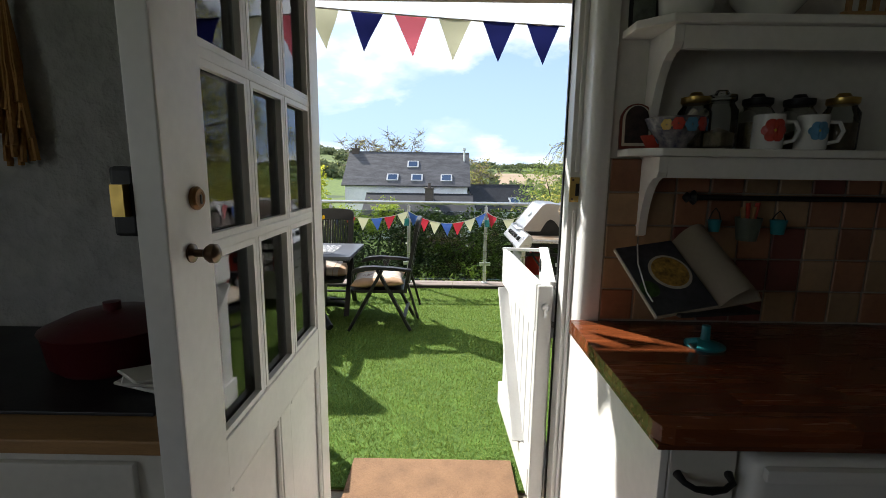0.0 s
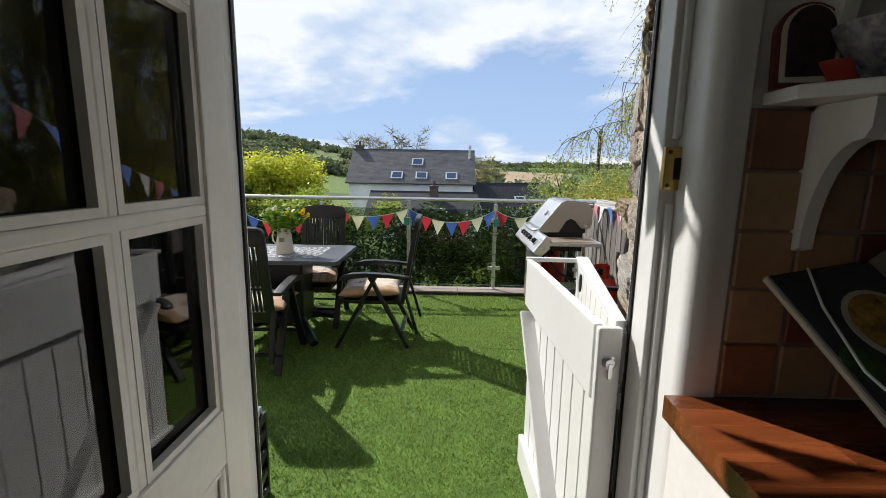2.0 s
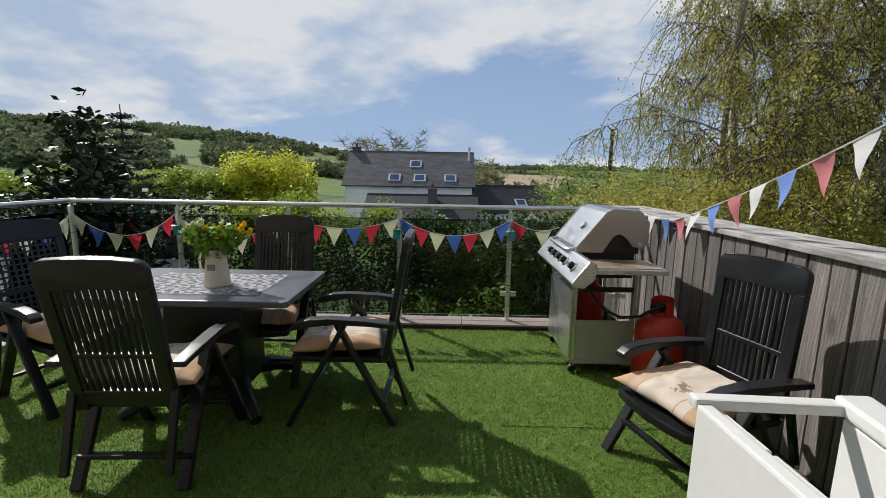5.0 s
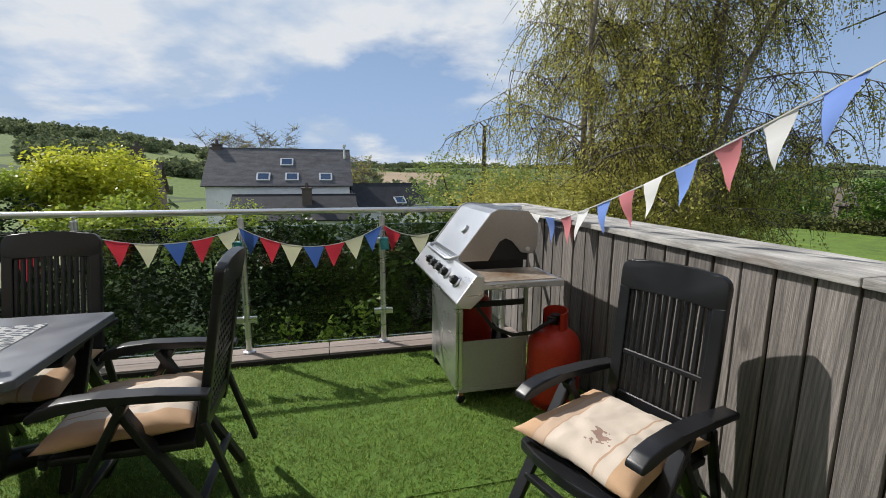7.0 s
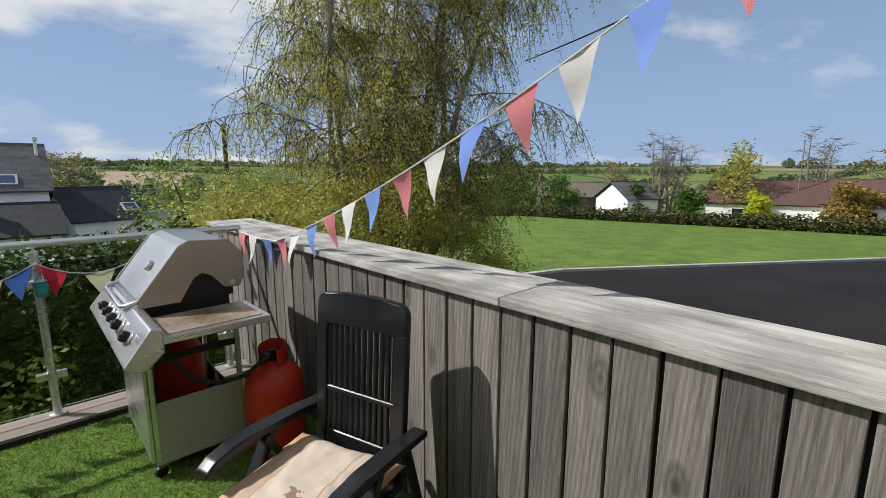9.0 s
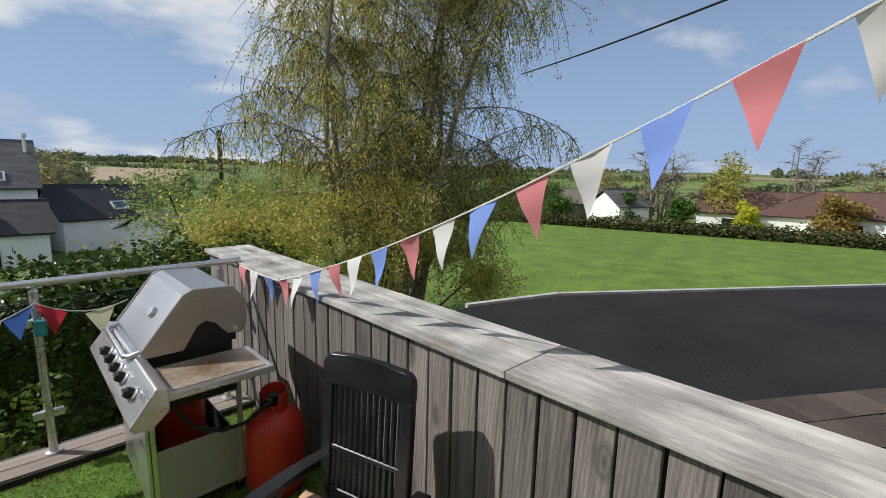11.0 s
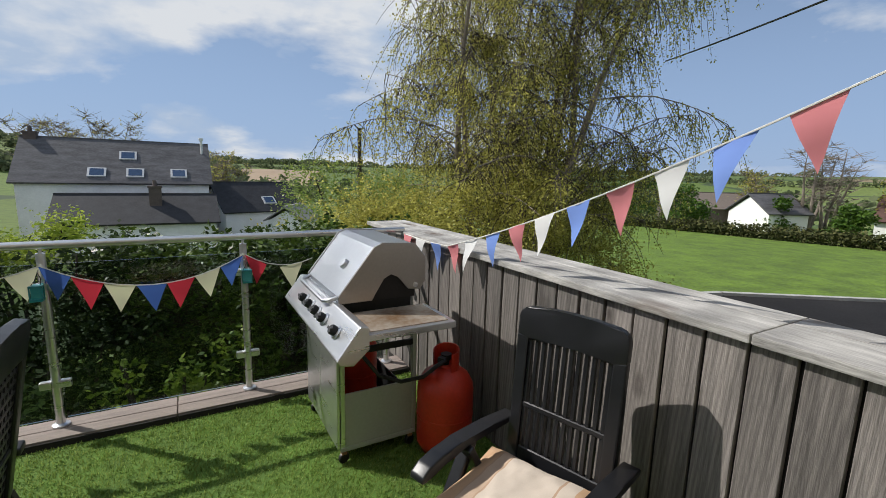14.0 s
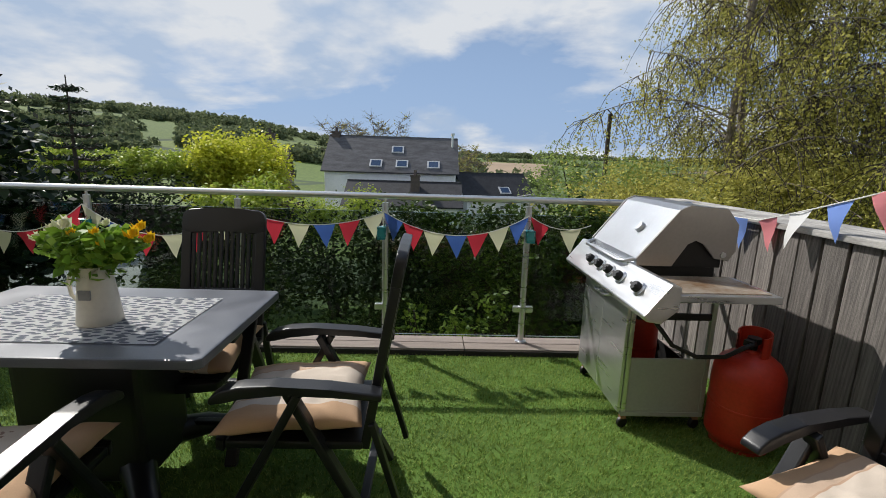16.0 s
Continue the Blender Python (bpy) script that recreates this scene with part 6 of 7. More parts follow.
# ---- neighbouring roof beyond the fence ----
nr = thing("slate_outbuilding", "low outbuilding roof of dark grey felt and slates", "building")
bm = BM()
outline(bm, [(5.35, 5.35), (14.5, -0.75), (14.5, -6.0), (2.12, -6.0), (2.12, 5.75), (4.1, 5.75)], 0.12, pose(0, 0, 0.21))
part("roof", bm, mat("dark_roof_felt", (0.026, 0.025, 0.026), 0.9, spec=0.15, vary=0.4, scale=1.5, fine=40, bump=0.4, bump_dist=0.01), nr, "dark weathered roof sheet")
bm = BM()
bar(bm, (4.1, 5.79, 0.275), (5.38, 5.39, 0.275), 0.07, 0.05)
bar(bm, (5.36, 5.39, 0.275), (14.5, -0.70, 0.275), 0.07, 0.05)
part("verge", bm, mat("pale_verge", (0.42, 0.42, 0.40), 0.8, vary=0.2), nr, "pale kerb along the roof edge")
bm = BM()
outline(bm, [(5.2, 5.25), (14.3, -0.8), (14.3, -5.9), (2.2, -5.9), (2.2, 5.6), (4.1, 5.65)], 3.1, pose(0, 0, -1.42))
part("wall", bm, RENDERW, nr)
# bare slates where the felt ends
SLATER = mat("brown_slate_piece", (0.085, 0.065, 0.055), 0.85, vary=0.4, scale=3, fine=30, bump=0.3, per_piece=0.25)
bm = BM()
box(bm, -0.17, 0.17, -0.145, 0.145, 0, 0.008)
me_slate = mesh_of("slate", bm, SLATER)
for i in range(15):
    for j in range(18):
        q = pose(3.9, 2.9, 0, 0, 0, -32) @ Vector((0.35 * i + (0.17 if j % 2 else 0), -0.30 * j, 0))
        if q.x < 2.35:
            continue
        ob = new("slate", me_slate)
        ob.parent = nr
        ob.matrix_basis = pose(q.x, q.y, 0.2725, random.uniform(-0.8, 0.8), random.uniform(-0.8, 0.8), -32 + random.uniform(-0.6, 0.6))


# ---- trees and bushes ----
def limb_points(p, d, length, n, bend, rng, droop=0.0):
    pts = [Vector(p)]
    d = Vector(d).normalized()
    for i in range(n):
        d = (d + Vector((rng.uniform(-bend, bend), rng.uniform(-bend, bend), rng.uniform(-bend, bend) * 0.6 - droop))).normalized()
        pts.append(pts[-1] + d * (length / n))
    return pts


def big_tree(name, label, base, height, spread, stems, limbs, twigs, leaf_per_twig, leaf_size, leafmat, bark, seed, droop=0.12, radius=0.16, lean=0.5, gap=0.3, first=0.22, twig=0.012, crook=0.10, fuzz=0.07, arch=0.05, hang=False, ring=0.25):
    """A tree of tapering stems, limbs and fine twigs; the leaves sit along the twigs."""
    rng = random.Random(seed)
    t = thing(name, label, "tree")
    bt, bw = BM(), BM()
    ends = []
    for s in range(stems):
        a = 2 * math.pi * s / stems + rng.uniform(-0.4, 0.4)
        out = lean * rng.uniform(0.5, 1.1) if stems > 1 else 0.05
        h = height * rng.uniform(0.78, 1.0)
        pts = limb_points(Vector(base) + Vector((ring * math.cos(a), ring * math.sin(a), 0)) * (stems > 1), (out * math.cos(a), out * math.sin(a), 1), h, 12, crook, rng)
        tube(bt, pts, [radius * (1 - 0.92 * i / 12) + 0.01 for i in range(13)], 8, False)
        for k in range(limbs):
            f = first + (1 - first) * (k + rng.random()) / limbs
            i = min(11, int(f * 12))
            p = pts[i].lerp(pts[i + 1], f * 12 - i)
            b = rng.uniform(0, 2 * math.pi)
            ln = spread * (1.1 - 0.75 * f) * rng.uniform(0.55, 1.1)
            lp = limb_points(p, (math.cos(b), math.sin(b), rng.uniform(0.3, 1.3)), ln, 6, 0.22, rng, arch)
            r = radius * 0.34 * (1.1 - f)
            tube(bt, lp, [max(0.008, r * (1 - 0.8 * q / 6)) for q in range(7)], 5, False)
            for q in range(twigs):
                g = rng.uniform(0.25, 1.0) * 6
                j = min(5, int(g))
                tp = lp[j].lerp(lp[j + 1], g - j)
                c = rng.uniform(0, 2 * math.pi)
                tl = rng.uniform(0.5, 1.5) * spread * 0.28
                tw = limb_points(tp, (math.cos(c), math.sin(c), rng.uniform(-1.0, 0.2) if hang else rng.uniform(-0.1, 0.7)), tl, 5, 0.25, rng, droop)
                tube(bw, tw, [twig * q for q in (1.0, 0.83, 0.67, 0.5, 0.42, 0.25)], 3, False)
                ends.append(tw)
    part("trunk", bt, bark, t, "", True)
    tagged(part("fine_branching", bw, DARKBARK if leaf_per_twig > 10 else bark, t), kind="stuff")
    if leaf_per_twig:
        g = np.random.default_rng(seed)
        P = np.array([[tuple(v) for v in tw] for tw in ends])
        n = len(P) * leaf_per_twig
        idx = np.repeat(np.arange(len(P)), leaf_per_twig)
        keep = g.random(len(P))[idx] > gap
        idx = idx[keep]
        n = len(idx)
        f = g.uniform(0.15, 1.0, n) * 5
        j = np.minimum(4, f.astype(int))
        p = P[idx, j] + (P[idx, j + 1] - P[idx, j]) * (f - j)[:, None] + g.normal(size=(n, 3)) * fuzz
        a = g.normal(size=(n, 3)); a /= np.linalg.norm(a, axis=1)[:, None]
        b = np.cross(a, g.normal(size=(n, 3))); b /= np.linalg.norm(b, axis=1)[:, None]
        s = leaf_size * g.uniform(0.6, 1.3, n)[:, None]
        v = np.stack([p - a * s, p + b * s * 0.6, p + a * s, p - b * s * 0.6], 1).reshape(-1, 3)
        me = bpy.data.meshes.new("crown")
        me.from_pydata(v.tolist(), [], np.arange(4 * n).reshape(-1, 4).tolist())
        me.materials.append(leafmat)
        new("crown", me).parent = t
    return t


big_tree("birch_tree", "tall many-stemmed birch just coming into yellow-green leaf", (8.4, 12.7, -3.2), 12.8, 5.0, 8, 20, 28, 44, 0.031, BIRCHLEAF, BARK, 23, 0.42, 0.13, 0.18, 0.16, 0.22, 0.010, 0.11, 0.075, 0.13, True, 0.7)


def bush(name, label, x, y, z0, masses, count, size, material, seed, cat="bush", **kw):
    b = thing(name, label, cat, pose(x, y, z0))
    rng = random.Random(seed)
    bm = BM()
    for k in range(7):
        a = rng.uniform(0, 6.28)
        top = rng.choice(masses)
        tube(bm, [(0.15 * math.cos(a), 0.15 * math.sin(a), 0), (top[0] * 0.5, top[1] * 0.5, top[2] * 0.5), (top[0], top[1], top[2] + top[5] * 0.5)], [0.06, 0.04, 0.012], 5)
    part("stems", bm, DARKBARK, b)
    leaf_cloud("crown", masses, count, size, material, b, seed, **kw)
    return b


def lumps(rng, n, sx, sy, z0, z1, r0, r1):
    return [(rng.uniform(-sx, sx), rng.uniform(-sy, sy), rng.uniform(z0, z1), rng.uniform(r0, r1), rng.uniform(r0, r1), rng.uniform(r0, r1) * 0.8) for _ in range(n)]


rb = random.Random(21)
# scrub at the foot of the birch
bush("willow_scrub", "dense yellow-green willow scrub below the birch", 6.7, 11.4, -2.9, lumps(rb, 22, 4.0, 1.5, 1.4, 3.7, 0.6, 1.15) + lumps(rb, 7, 2.2, 1.0, 3.6, 4.6, 0.4, 0.8), 80000, 0.032, BIRCHLEAF, 31, rough=0.6, fill=0.2)
bush("spring_bush", "rounded fresh green bush in the neighbouring garden", 4.3, 13.2, -3.0, lumps(rb, 14, 1.5, 1.0, 1.8, 4.0, 0.7, 1.1), 34000, 0.034, leaf_mat("fresh_leaf", (0.16, 0.24, 0.05), (0.34, 0.42, 0.12), 0.4), 32)
bush("yellow_bush", "bright yellow-green spring shrub", -6.05, 17.0, -3.3, lumps(rb, 22, 1.0, 0.8, 3.4, 4.75, 0.45, 0.75) + lumps(rb, 10, 1.65, 0.7, 3.2, 4.2, 0.35, 0.55), 24000, 0.055, LIME, 33, rough=0.45)
bush("fresh_shrub", "loose fresh green shrub below the yellow one", -3.55, 11.0, -2.8, lumps(rb, 8, 0.6, 0.4, 2.6, 3.55, 0.25, 0.45), 4200, 0.04, FRESHLIME, 34, rough=0.5)
bush("plum_shrub", "dark plum-leaved shrub beside the yellow one", -4.3, 15.0, -3.0, lumps(rb, 9, 0.6, 0.5, 2.5, 3.3, 0.35, 0.55), 8000, 0.04, PLUM, 37, rough=0.4)
bush("low_spring_shrub", "low yellow-green shrub in front of the annexe", -2.55, 14.2, -3.0, lumps(rb, 9, 0.85, 0.5, 2.4, 3.3, 0.3, 0.5), 8000, 0.036, FRESHLIME, 39, rough=0.45)
bush("mixed_shrub", "mixed shrub with small leaves darkened for shade, behind the glass", -1.2, 8.6, -2.8, lumps(rb, 14, 1.0, 0.7, 1.0, 3.2, 0.4, 0.7), 12000, 0.036, SHADEDSHRUB, 35, rough=0.5)
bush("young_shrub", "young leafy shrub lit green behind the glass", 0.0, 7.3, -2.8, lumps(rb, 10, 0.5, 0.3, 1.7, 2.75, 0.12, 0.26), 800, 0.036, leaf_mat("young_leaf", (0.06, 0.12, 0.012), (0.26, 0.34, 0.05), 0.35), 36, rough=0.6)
bush("dark_shrub", "evergreen shrub in the garden bed, leaves darkened for shade", -3.6, 10.5, -2.8, lumps(rb, 12, 1.2, 0.9, 1.0, 2.9, 0.5, 0.9), 9000, 0.045, SHADEDSHRUB, 38)


def hedge(name, label, x0, x1, y0, y1, z0, z1, count, size, material, seed):
    rng = random.Random(seed)
    n = max(3, int((x1 - x0) / 0.40))
    ms = []
    for i in range(n):
        for lay in range(3):
            ms.append((x0 + (x1 - x0) * (i + rng.random()) / n, rng.uniform(y0, y1), z0 + (z1 - z0) * (0.25 + 0.33 * lay) + rng.uniform(-0.1, 0.1), 0.6, 0.55 * (y1 - y0) + 0.1, (z1 - z0) * 0.2))
    h = thing(name, label, "hedge")
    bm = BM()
    # plain dark box, so gaps between leaves look like deep shade
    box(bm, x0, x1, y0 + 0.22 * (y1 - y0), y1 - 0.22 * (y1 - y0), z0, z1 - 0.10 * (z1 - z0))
    part("core", bm, DARKBARK, h, "dark box that stands in for shade between the leaves")
    leaf_cloud("leaves", ms, count, size, material, h, seed, rough=0.2, fill=0.6)


hedge("laurel_hedge", "glossy dark laurel hedge beyond the balustrade", -0.6, 3.3, 8.7, 9.7, -2.8, 0.36, 52000, 0.042, GLOSSY, 41)
hedge("conifer_hedge", "tall clipped hedge with bright young tips, leaves blackened for its shaded side", -18.0, -6.3, 13.2, 14.6, -3.2, 0.34, 36000, 0.05, SHADEDYEW, 42)
bush("hedge_top_growth", "bright yellow-green shrubs behind the tall hedge", -12.0, 16.5, -3.2, lumps(rb, 70, 5.4, 0.7, 3.7, 4.35, 0.3, 0.5), 46000, 0.05, FRESHLIME, 43)
bush("camellia", "tall glossy dark-leaved camellia by the corner of the terrace", -3.95, 6.6, -2.7, [(0.0, 0, 4.45, 0.22, 0.22, 0.35), (0.1, 0, 4.0, 0.45, 0.4, 0.35), (-0.25, 0, 3.8, 0.4, 0.4, 0.3), (0.25, 0.1, 3.5, 0.5, 0.45, 0.35), (-0.1, 0, 3.3, 0.6, 0.5, 0.4), (0.3, 0, 3.05, 0.45, 0.4, 0.35), (-0.4, 0.1, 3.1, 0.35, 0.35, 0.3)], 3600, 0.052, DARKLEAF, 44, rough=0.5)

# young conifer with tiers of branches
con = thing("young_conifer", "young dark conifer with open upswept tiers of branches", "tree", pose(-9.2, 14.6, -3.2))
bm = BM()
tube(bm, [(0, 0, 0), (0, 0, 3), (0, 0, 6.3)], [0.12, 0.07, 0.012], 7)
part("trunk", bm, DARKBARK, con)
bm = BM()
rc = random.Random(2)
tips = []
for k in range(13):
    z = 2.6 + 3.4 * k / 12
    for q in range(6):
        a = q * 1.05 + k * 0.5
        L = (1.35 - 1.1 * k / 12) * rc.uniform(0.8, 1.1)
        e = (L * math.cos(a), L * math.sin(a), z + 0.15 * L)
        tube(bm, [(0, 0, z), (e[0] * 0.6, e[1] * 0.6, z - 0.05), e], [0.03, 0.024, 0.008], 5)
        tips += [(e[0] * f, e[1] * f, z - 0.04 + 0.1 * f * L, 0.16, 0.16, 0.07) for f in (0.35, 0.6, 0.85, 1.0)]
part("branches", bm, DARKBARK, con)
leaf_cloud("needles", tips, 6000, 0.05, DARKLEAF, con, 5, aspect=0.25)

big_tree("bare_ash", "bare spreading tree behind the slate house", (-8.6, 64, -6), 13.2, 4.2, 9, 14, 18, 2, 0.10, BIRCHLEAF, BARK, 12, -0.06, 0.16, 0.30, 0.5, 0.34, 0.032)
big_tree("bare_tree", "bare brown tree beside the slate house", (3.1, 62, -6), 9.6, 3.4, 7, 13, 16, 3, 0.12, BIRCHLEAF, BARK, 13, -0.05, 0.14, 0.28, 0.5, 0.3, 0.032)


def at_bearing(b, d):
    return 0.45 + d * math.sin(radians(b)), 2.5 + d * math.cos(radians(b))


for b, d, h, s, lf, seed in ((68.5, 62, 11, 3.4, 0, 51), (70.0, 63, 10, 3.0, 0, 52), (82.6, 75, 12, 3.4, 0, 53), (64, 66, 7, 3, 6, 55), (88, 70, 9, 3, 4, 56)):
    x, y = at_bearing(b, d)
    big_tree("bare_tree", "bare grey tree beyond the field hedge", (x, y, ground_z(x, y)), h, s * 1.25, 3, 12, 12, lf, 0.12, BIRCHLEAF, BARK, seed, 0.0, 0.22, 0.26, 0.3, 0.30, 0.034)
for b, d, hh, r, mm, lab in ((75.5, 62, 9.0, 2.6, BIRCHLEAF, "tall leafy tree beyond the field"), (85.5, 55, 4.5, 2.0, leaf_mat("copper_leaf", (0.20, 0.13, 0.03), (0.36, 0.26, 0.06), 0.3), "rounded coppery bush by the bungalow"), (66, 60, 4, 1.6, OAKLEAF, "green garden bush by the field hedge"),
                             (78, 58, 3.4, 1.3, LIME, "yellow-green garden bush by the field hedge"), (72, 57, 3.6, 1.5, OAKLEAF, "green garden bush by the field hedge"), (58, 55, 5, 2.4, OAKLEAF, "green garden bush by the field hedge"), (52, 60, 6, 3, OAKLEAF, "green trees beyond the field")):
    x, y = at_bearing(b, d)
    z = ground_z(x, y)
    ms = [(rb.uniform(-r * 0.5, r * 0.5), rb.uniform(-r * 0.5, r * 0.5), hh * f, r * (1.15 - 0.7 * f), r * (1.15 - 0.7 * f), hh * 0.18) for f in (0.25, 0.4, 0.55, 0.7, 0.85)]
    bush("garden_tree", lab, x, y, z, ms, 3200, 0.16, mm, int(b * 7), "tree")

# field hedge
fh = thing("field_hedge", "long clipped brown-green hedge along the field", "hedge")
ms = []
for k in range(70):
    x, y = at_bearing(48 + 0.72 * k, 50 / max(0.72, math.cos(radians(48 + 0.72 * k - 74))))
    ms.append((x, y, ground_z(x, y) + 0.75, 0.9, 0.9, 0.85))
leaf_cloud("leaves", ms, 16000, 0.16, leaf_mat("hedge_twig", (0.035, 0.045, 0.015), (0.12, 0.12, 0.04), 0.1, 0.8), fh, 61, fill=0.3)


# ---- buildings ----
def gable_house(name, label, x, y, rot, length, depth, wall_h, roof_h, z, wallm, roofm, windows=(), chimneys=(), skylights=(), over=0.3):
    """length along local x, depth along local y (front at -y). Windows: (x, z, w, h) on the front; skylights: (x, fraction up) on the front slope."""
    h = thing(name, label, "house", pose(x, y, z, 0, 0, rot))
    L, D = length / 2, depth / 2
    bm = BM()
    box(bm, -L, L, -D, D, -2, wall_h)
    for s in (-1, 1):
        outline(bm, [(-D, wall_h), (D, wall_h), (0, wall_h + roof_h * D / (D + over) - 0.05)], 0.2, Matrix(((0, 0, 1, s * (L - 0.1)), (1, 0, 0, 0), (0, 1, 0, 0), (0, 0, 0, 1))))
    part("wall", bm, wallm, h)
    ang = math.atan2(roof_h, D + over)
    sl = math.hypot(roof_h, D + over)
    for s in (-1, 1):
        bm = BM()
        rm = Matrix.Translation((0, 0, wall_h + roof_h)) @ Matrix.Rotation(s * -ang, 4, "X")
        box(bm, -L - over, L + over, 0 if s > 0 else -sl, sl if s > 0 else 0, 0.0, 0.10, rm)
        part("roof", bm, roofm, h, "slate roof slope")
        if s < 0:
            n = int(sl / 0.28)
            bm = BM()
            for k in range(n):
                box(bm, -L - over, L + over, -sl + k * sl / n, -sl + (k + 1.02) * sl / n, 0.10, 0.112 + 0.03, rm @ Matrix.Translation((0, -sl + k * sl / n, 0.12)) @ Matrix.Rotation(radians(3.5), 4, "X") @ Matrix.Translation((0, sl - k * sl / n, -0.12)))
            tagged(part("slating", bm, roofm, h), kind="stuff")
    bm = BM()
    box(bm, -L - over, L + over, -0.14, 0.14, wall_h + roof_h + 0.06, wall_h + roof_h + 0.20)
    part("ridge", bm, roofm, h)
    for wx, wz, ww, wh in windows:
        bm = BM()
        box(bm, wx - ww / 2, wx + ww / 2, -D - 0.05, -D + 0.02, wz, wz + wh)
        w = part("window", bm, WHITE, h)
        bm = BM()
        box(bm, wx - ww / 2 + 0.1, wx + ww / 2 - 0.1, -D - 0.07, -D - 0.051, wz + 0.1, wz + wh - 0.1)
        part("pane", bm, mat("window_glass", (0.03, 0.035, 0.04), 0.08), w)
    for sx, f in skylights:
        rm = Matrix.Translation((0, 0, wall_h + roof_h)) @ Matrix.Rotation(ang, 4, "X")
        bm = BM()
        box(bm, sx - 0.62, sx + 0.62, -sl * (1 - f) - 0.55, -sl * (1 - f) + 0.55, 0.10, 0.26, rm)
        w = part("skylight", bm, mat("pale_frame", (0.55, 0.56, 0.58), 0.5), h)
        bm = BM()
        box(bm, sx - 0.47, sx + 0.47, -sl * (1 - f) - 0.42, -sl * (1 - f) + 0.42, 0.255, 0.275, rm)
        part("pane", bm, mat("skylight_glass", (0.06, 0.10, 0.18), 0.08, 0.2), w)
    for cx, cy, ch in chimneys:
        bm = BM()
        box(bm, cx - 0.4, cx + 0.4, cy - 0.4, cy + 0.4, wall_h, ch)
        box(bm, cx - 0.46, cx + 0.46, cy - 0.46, cy + 0.46, ch - 0.15, ch)
        c = part("chimney", bm, BRICK, h)
        bm = BM()
        lathe(bm, [(0.16, 0), (0.13, 0.4), (0.15, 0.42)], 10, (cx, cy, ch))
        part("chimney_pot", bm, BRICK, c)
    return h


slate_house = gable_house("slate_house", "white rendered house with a grey slate roof and four skylights", -4.25, 52.5, 0, 13.0, 8.6, 5.9, 3.55, -6.1, RENDERW, SLATE, skylights=((-1.5, 0.22), (1.1, 0.22), (4.25, 0.22), (0.55, 0.62)), chimneys=((-6.1, 0, 10.0),))
bm = BM()
tube(bm, [(6.2, -1.2, 8.2), (6.2, -1.2, 9.9)], 0.11, 8)
tube(bm, [(6.2, -1.2, 9.85), (6.2, -1.2, 10.1)], 0.19, 8)
part("flue", bm, WHITE, slate_house, "white flue pipe")
gable_house("slate_annexe", "lower slate-roofed wing of the white house", -2.6, 44.5, 0, 9.8, 6.4, 3.2, 1.9, -6.0, RENDERW, DARKSLATE, chimneys=((1.0, -1.2, 5.9),), windows=((-2, 1.2, 1.2, 1.2), (2, 1.2, 1.2, 1.2)))
gable_house("slate_barn", "long low barn with a dark slate roof", 6.4, 54.0, 14, 7.5, 7.0, 3.3, 2.7, -6.2, RENDERW, DARKSLATE, skylights=((0.8, 0.35),))
gable_house("small_shed", "small shed with a pale grey roof", 9.0, 46.0, 60, 4.0, 3.2, 2.4, 1.2, -5.6, RENDERW, mat("pale_roof", (0.28, 0.27, 0.26), 0.8))
gable_house("brick_cottage", "brown cottage roof and chimney behind the yellow shrub", -17.6, 47, 10, 7, 6, 4.2, 2.6, -5.0, BRICK, mat("brown_slate", (0.10, 0.08, 0.075), 0.8), chimneys=((2.0, 0, 8.3),))
x, y = at_bearing(65.2, 62)
gable_house("white_cottage", "small white gabled cottage beyond the field", x, y, -25, 4.5, 6.0, 2.6, 2.0, ground_z(x, y) - 0.3, RENDERW, SLATE)
x, y = at_bearing(80.5, 64)
gable_house("brick_bungalow", "long brown-roofed bungalow beyond the field", x, y, -80, 15, 8, 2.4, 2.4, ground_z(x, y) - 0.2, RENDERW, mat("brown_tiles", (0.11, 0.06, 0.05), 0.9, vary=0.25, scale=2), windows=((-4, 0.8, 2, 1.2), (4, 0.8, 2, 1.2)), chimneys=((-6, 0, 5.6),))
x, y = at_bearing(89.5, 60)
gable_house("grey_bungalow", "grey-roofed bungalow at the end of the lane", x, y, -92, 12, 8, 2.4, 2.3, ground_z(x, y), RENDERW, mat("brown_tiles", (0.16, 0.09, 0.07)), windows=((-3, 0.8, 2, 1.2), (3, 0.8, 2, 1.2)))
x, y = at_bearing(59, 66)
gable_house("stone_barn", "low stone barn beyond the field", x, y, -50, 9, 6, 2.4, 1.8, ground_z(x, y), BRICK, mat("old_tiles", (0.17, 0.14, 0.12), 0.9))

# drive below the terrace
bm = BM()
outline(bm, [(-4.7, 9.5), (-6.6, 12.9), (-17.0, 13.0), (-17.0, 5.5), (-7.2, 7.2)], 2.2, pose(0, 0, -2.0))
tagged(part("driveway", bm, mat("pale_concrete", (0.36, 0.36, 0.35), 0.9, vary=0.15, scale=1, fine=20)), "pale concrete driveway below the terrace", "driveway", kind="structure")

# poles and wire
for x, y, h in ((4.75, 15.6, 5.75), (62.0, 12.0, 9.0)):
    p = thing("utility_pole", "weathered wooden utility pole", "pole", pose(x, y, ground_z(x, y)))
    bm = BM()
    tube(bm, [(0, 0, 0), (0, 0, h)], [0.075, 0.055], 10)
    part("post", bm, DARKBARK if x < 50 else BARK, p)
bm = BM()
tube(bm, sag((6.3, 2.0, 4.1), (12.1, 11.2, 4.75), 0.08, 14), 0.018, 6)
tagged(part("overhead_wire", bm, BLACKMETAL), "black overhead cable crossing the sky", "cable")


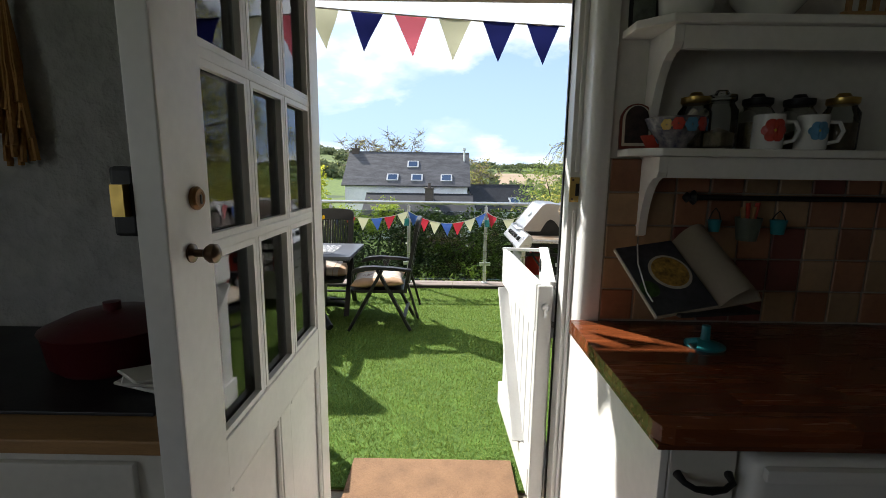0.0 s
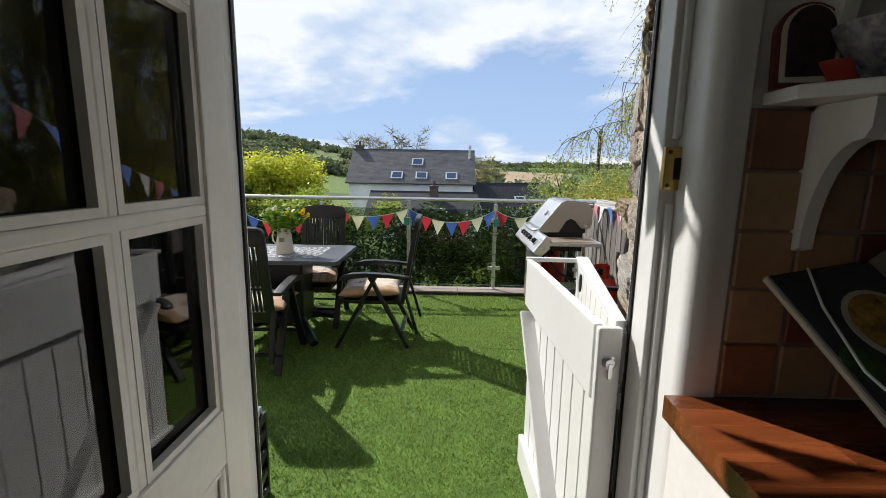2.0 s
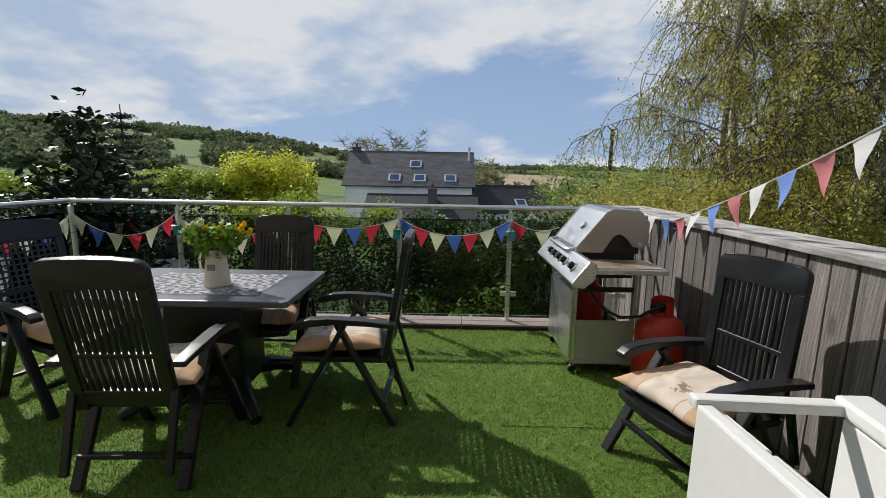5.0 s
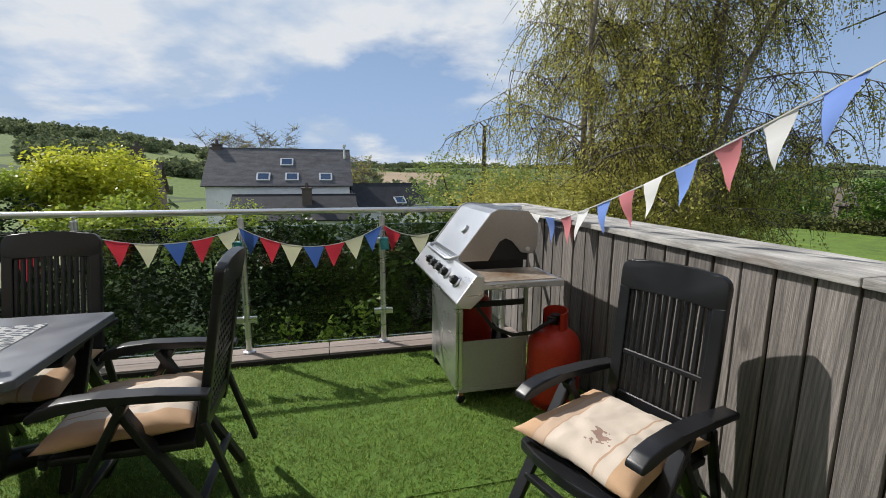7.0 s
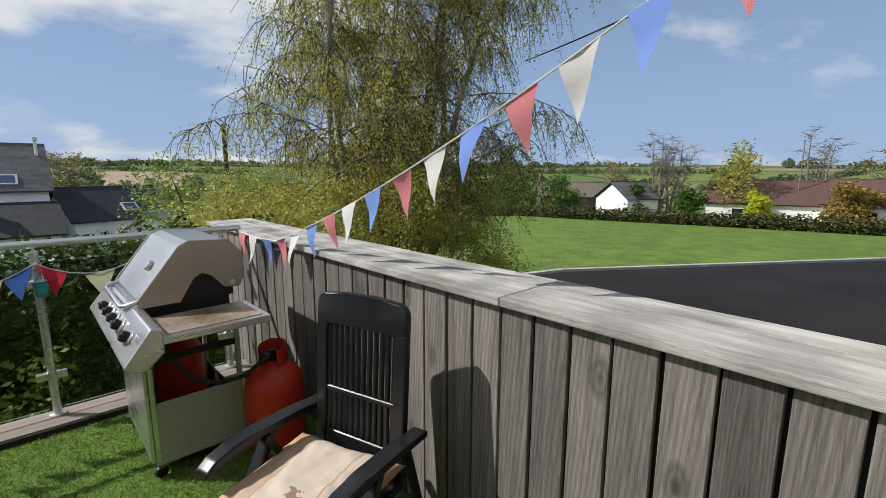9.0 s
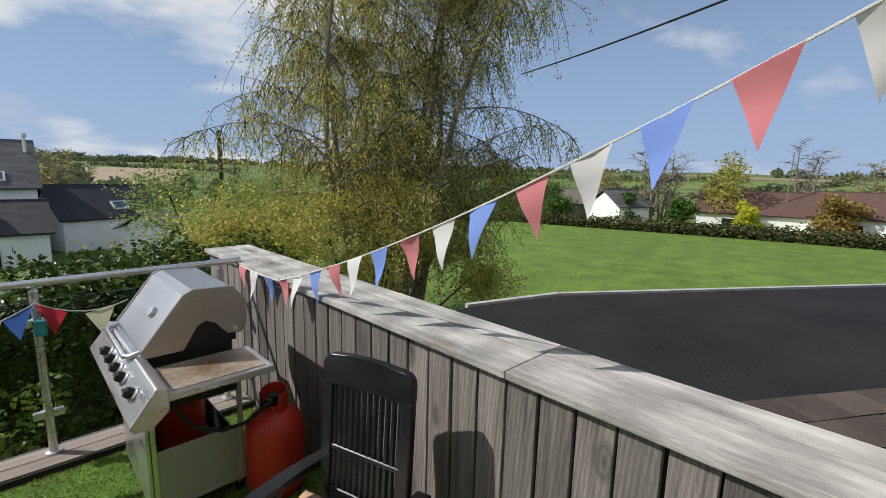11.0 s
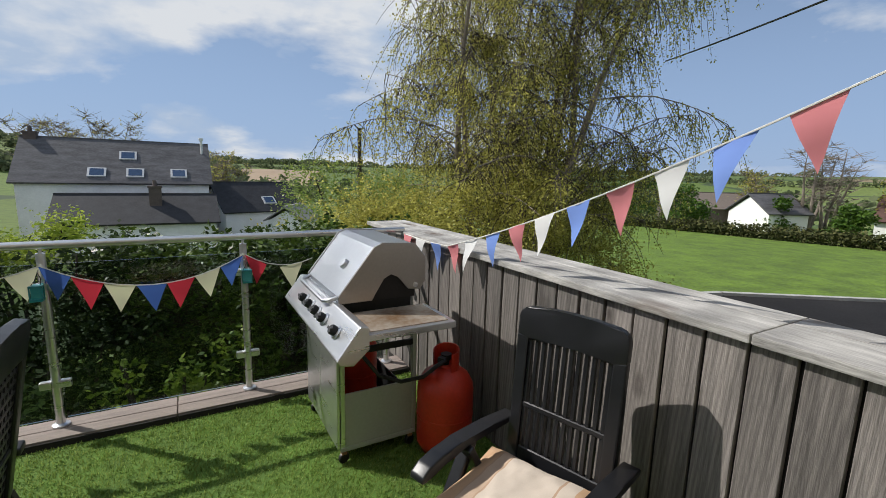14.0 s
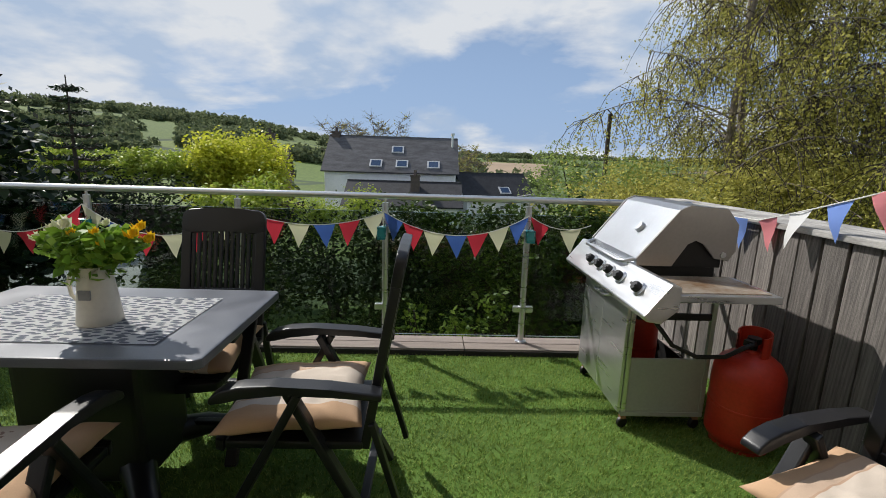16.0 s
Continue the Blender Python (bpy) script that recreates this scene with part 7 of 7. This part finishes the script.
# ---- woods on the hills ----
def far_woods():
    g = np.random.default_rng(77)
    V = []

    def add(x, y, r, h):
        """One far tree: a ragged dome of small leaf clumps."""
        z = ground_z(x, y)
        k = 54
        d = g.normal(size=(k, 3))
        d /= np.linalg.norm(d, axis=1)[:, None]
        c = d * (0.55 + 0.5 * g.random(k))[:, None] * np.array([r, r, h]) + np.array([x, y, z + h * 0.8])
        a = g.normal(size=(k, 3)); a /= np.linalg.norm(a, axis=1)[:, None]
        b = np.cross(a, g.normal(size=(k, 3))); b /= np.linalg.norm(b, axis=1)[:, None]
        q = 0.30 * r * g.uniform(0.6, 1.3, k)[:, None]
        V.append(np.stack([c - a * q, c + b * q * 0.8, c + a * q, c - b * q * 0.8], 1).reshape(-1, 3))
    n = 0
    while n < 3000:
        b = g.uniform(-75, -6)
        r = g.uniform(330, 760)
        x, y = r * math.sin(radians(b)), r * math.cos(radians(b))
        dense = noise.noise((x / 95, y / 95, 5.0)) + (0.35 if r > 600 else 0.0) + (0.25 if b < -25 else 0)
        if dense < 0.08:
            continue
        s = g.uniform(2.6, 5.6)
        add(x, y, s, s * g.uniform(0.7, 1.3))
        n += 1
    for line in range(34):
        b0 = g.uniform(-20, 105)
        r0 = g.uniform(150, 1300)
        a = g.uniform(0, math.pi)
        for k in range(26):
            x = r0 * math.sin(radians(b0)) + math.cos(a) * k * 7 * r0 / 500
            y = r0 * math.cos(radians(b0)) + math.sin(a) * k * 7 * r0 / 500
            if math.hypot(x, y) < 110:
                continue
            s = g.uniform(1.6, 4.0) * max(0.7, r0 / 500)
            add(x, y, s * 1.3, s)
    for k in range(260):
        b = g.uniform(-60, 100)
        r = g.uniform(95, 330)
        x, y = r * math.sin(radians(b)), r * math.cos(radians(b))
        if noise.noise((x / 60, y / 60, 9.0)) < 0.05:
            continue
        s = g.uniform(2, 4.2)
        add(x, y, s, s * 1.1)
    me = bpy.data.meshes.new("far_woods")
    P = np.concatenate(V)
    me.from_pydata(P.tolist(), [], np.arange(len(P)).reshape(-1, 4).tolist())
    me.materials.append(WOOD)
    tagged(new("far_woods", me), "dark spring woods and hedgerows on the far hills", "woodland", kind="stuff")


far_woods()
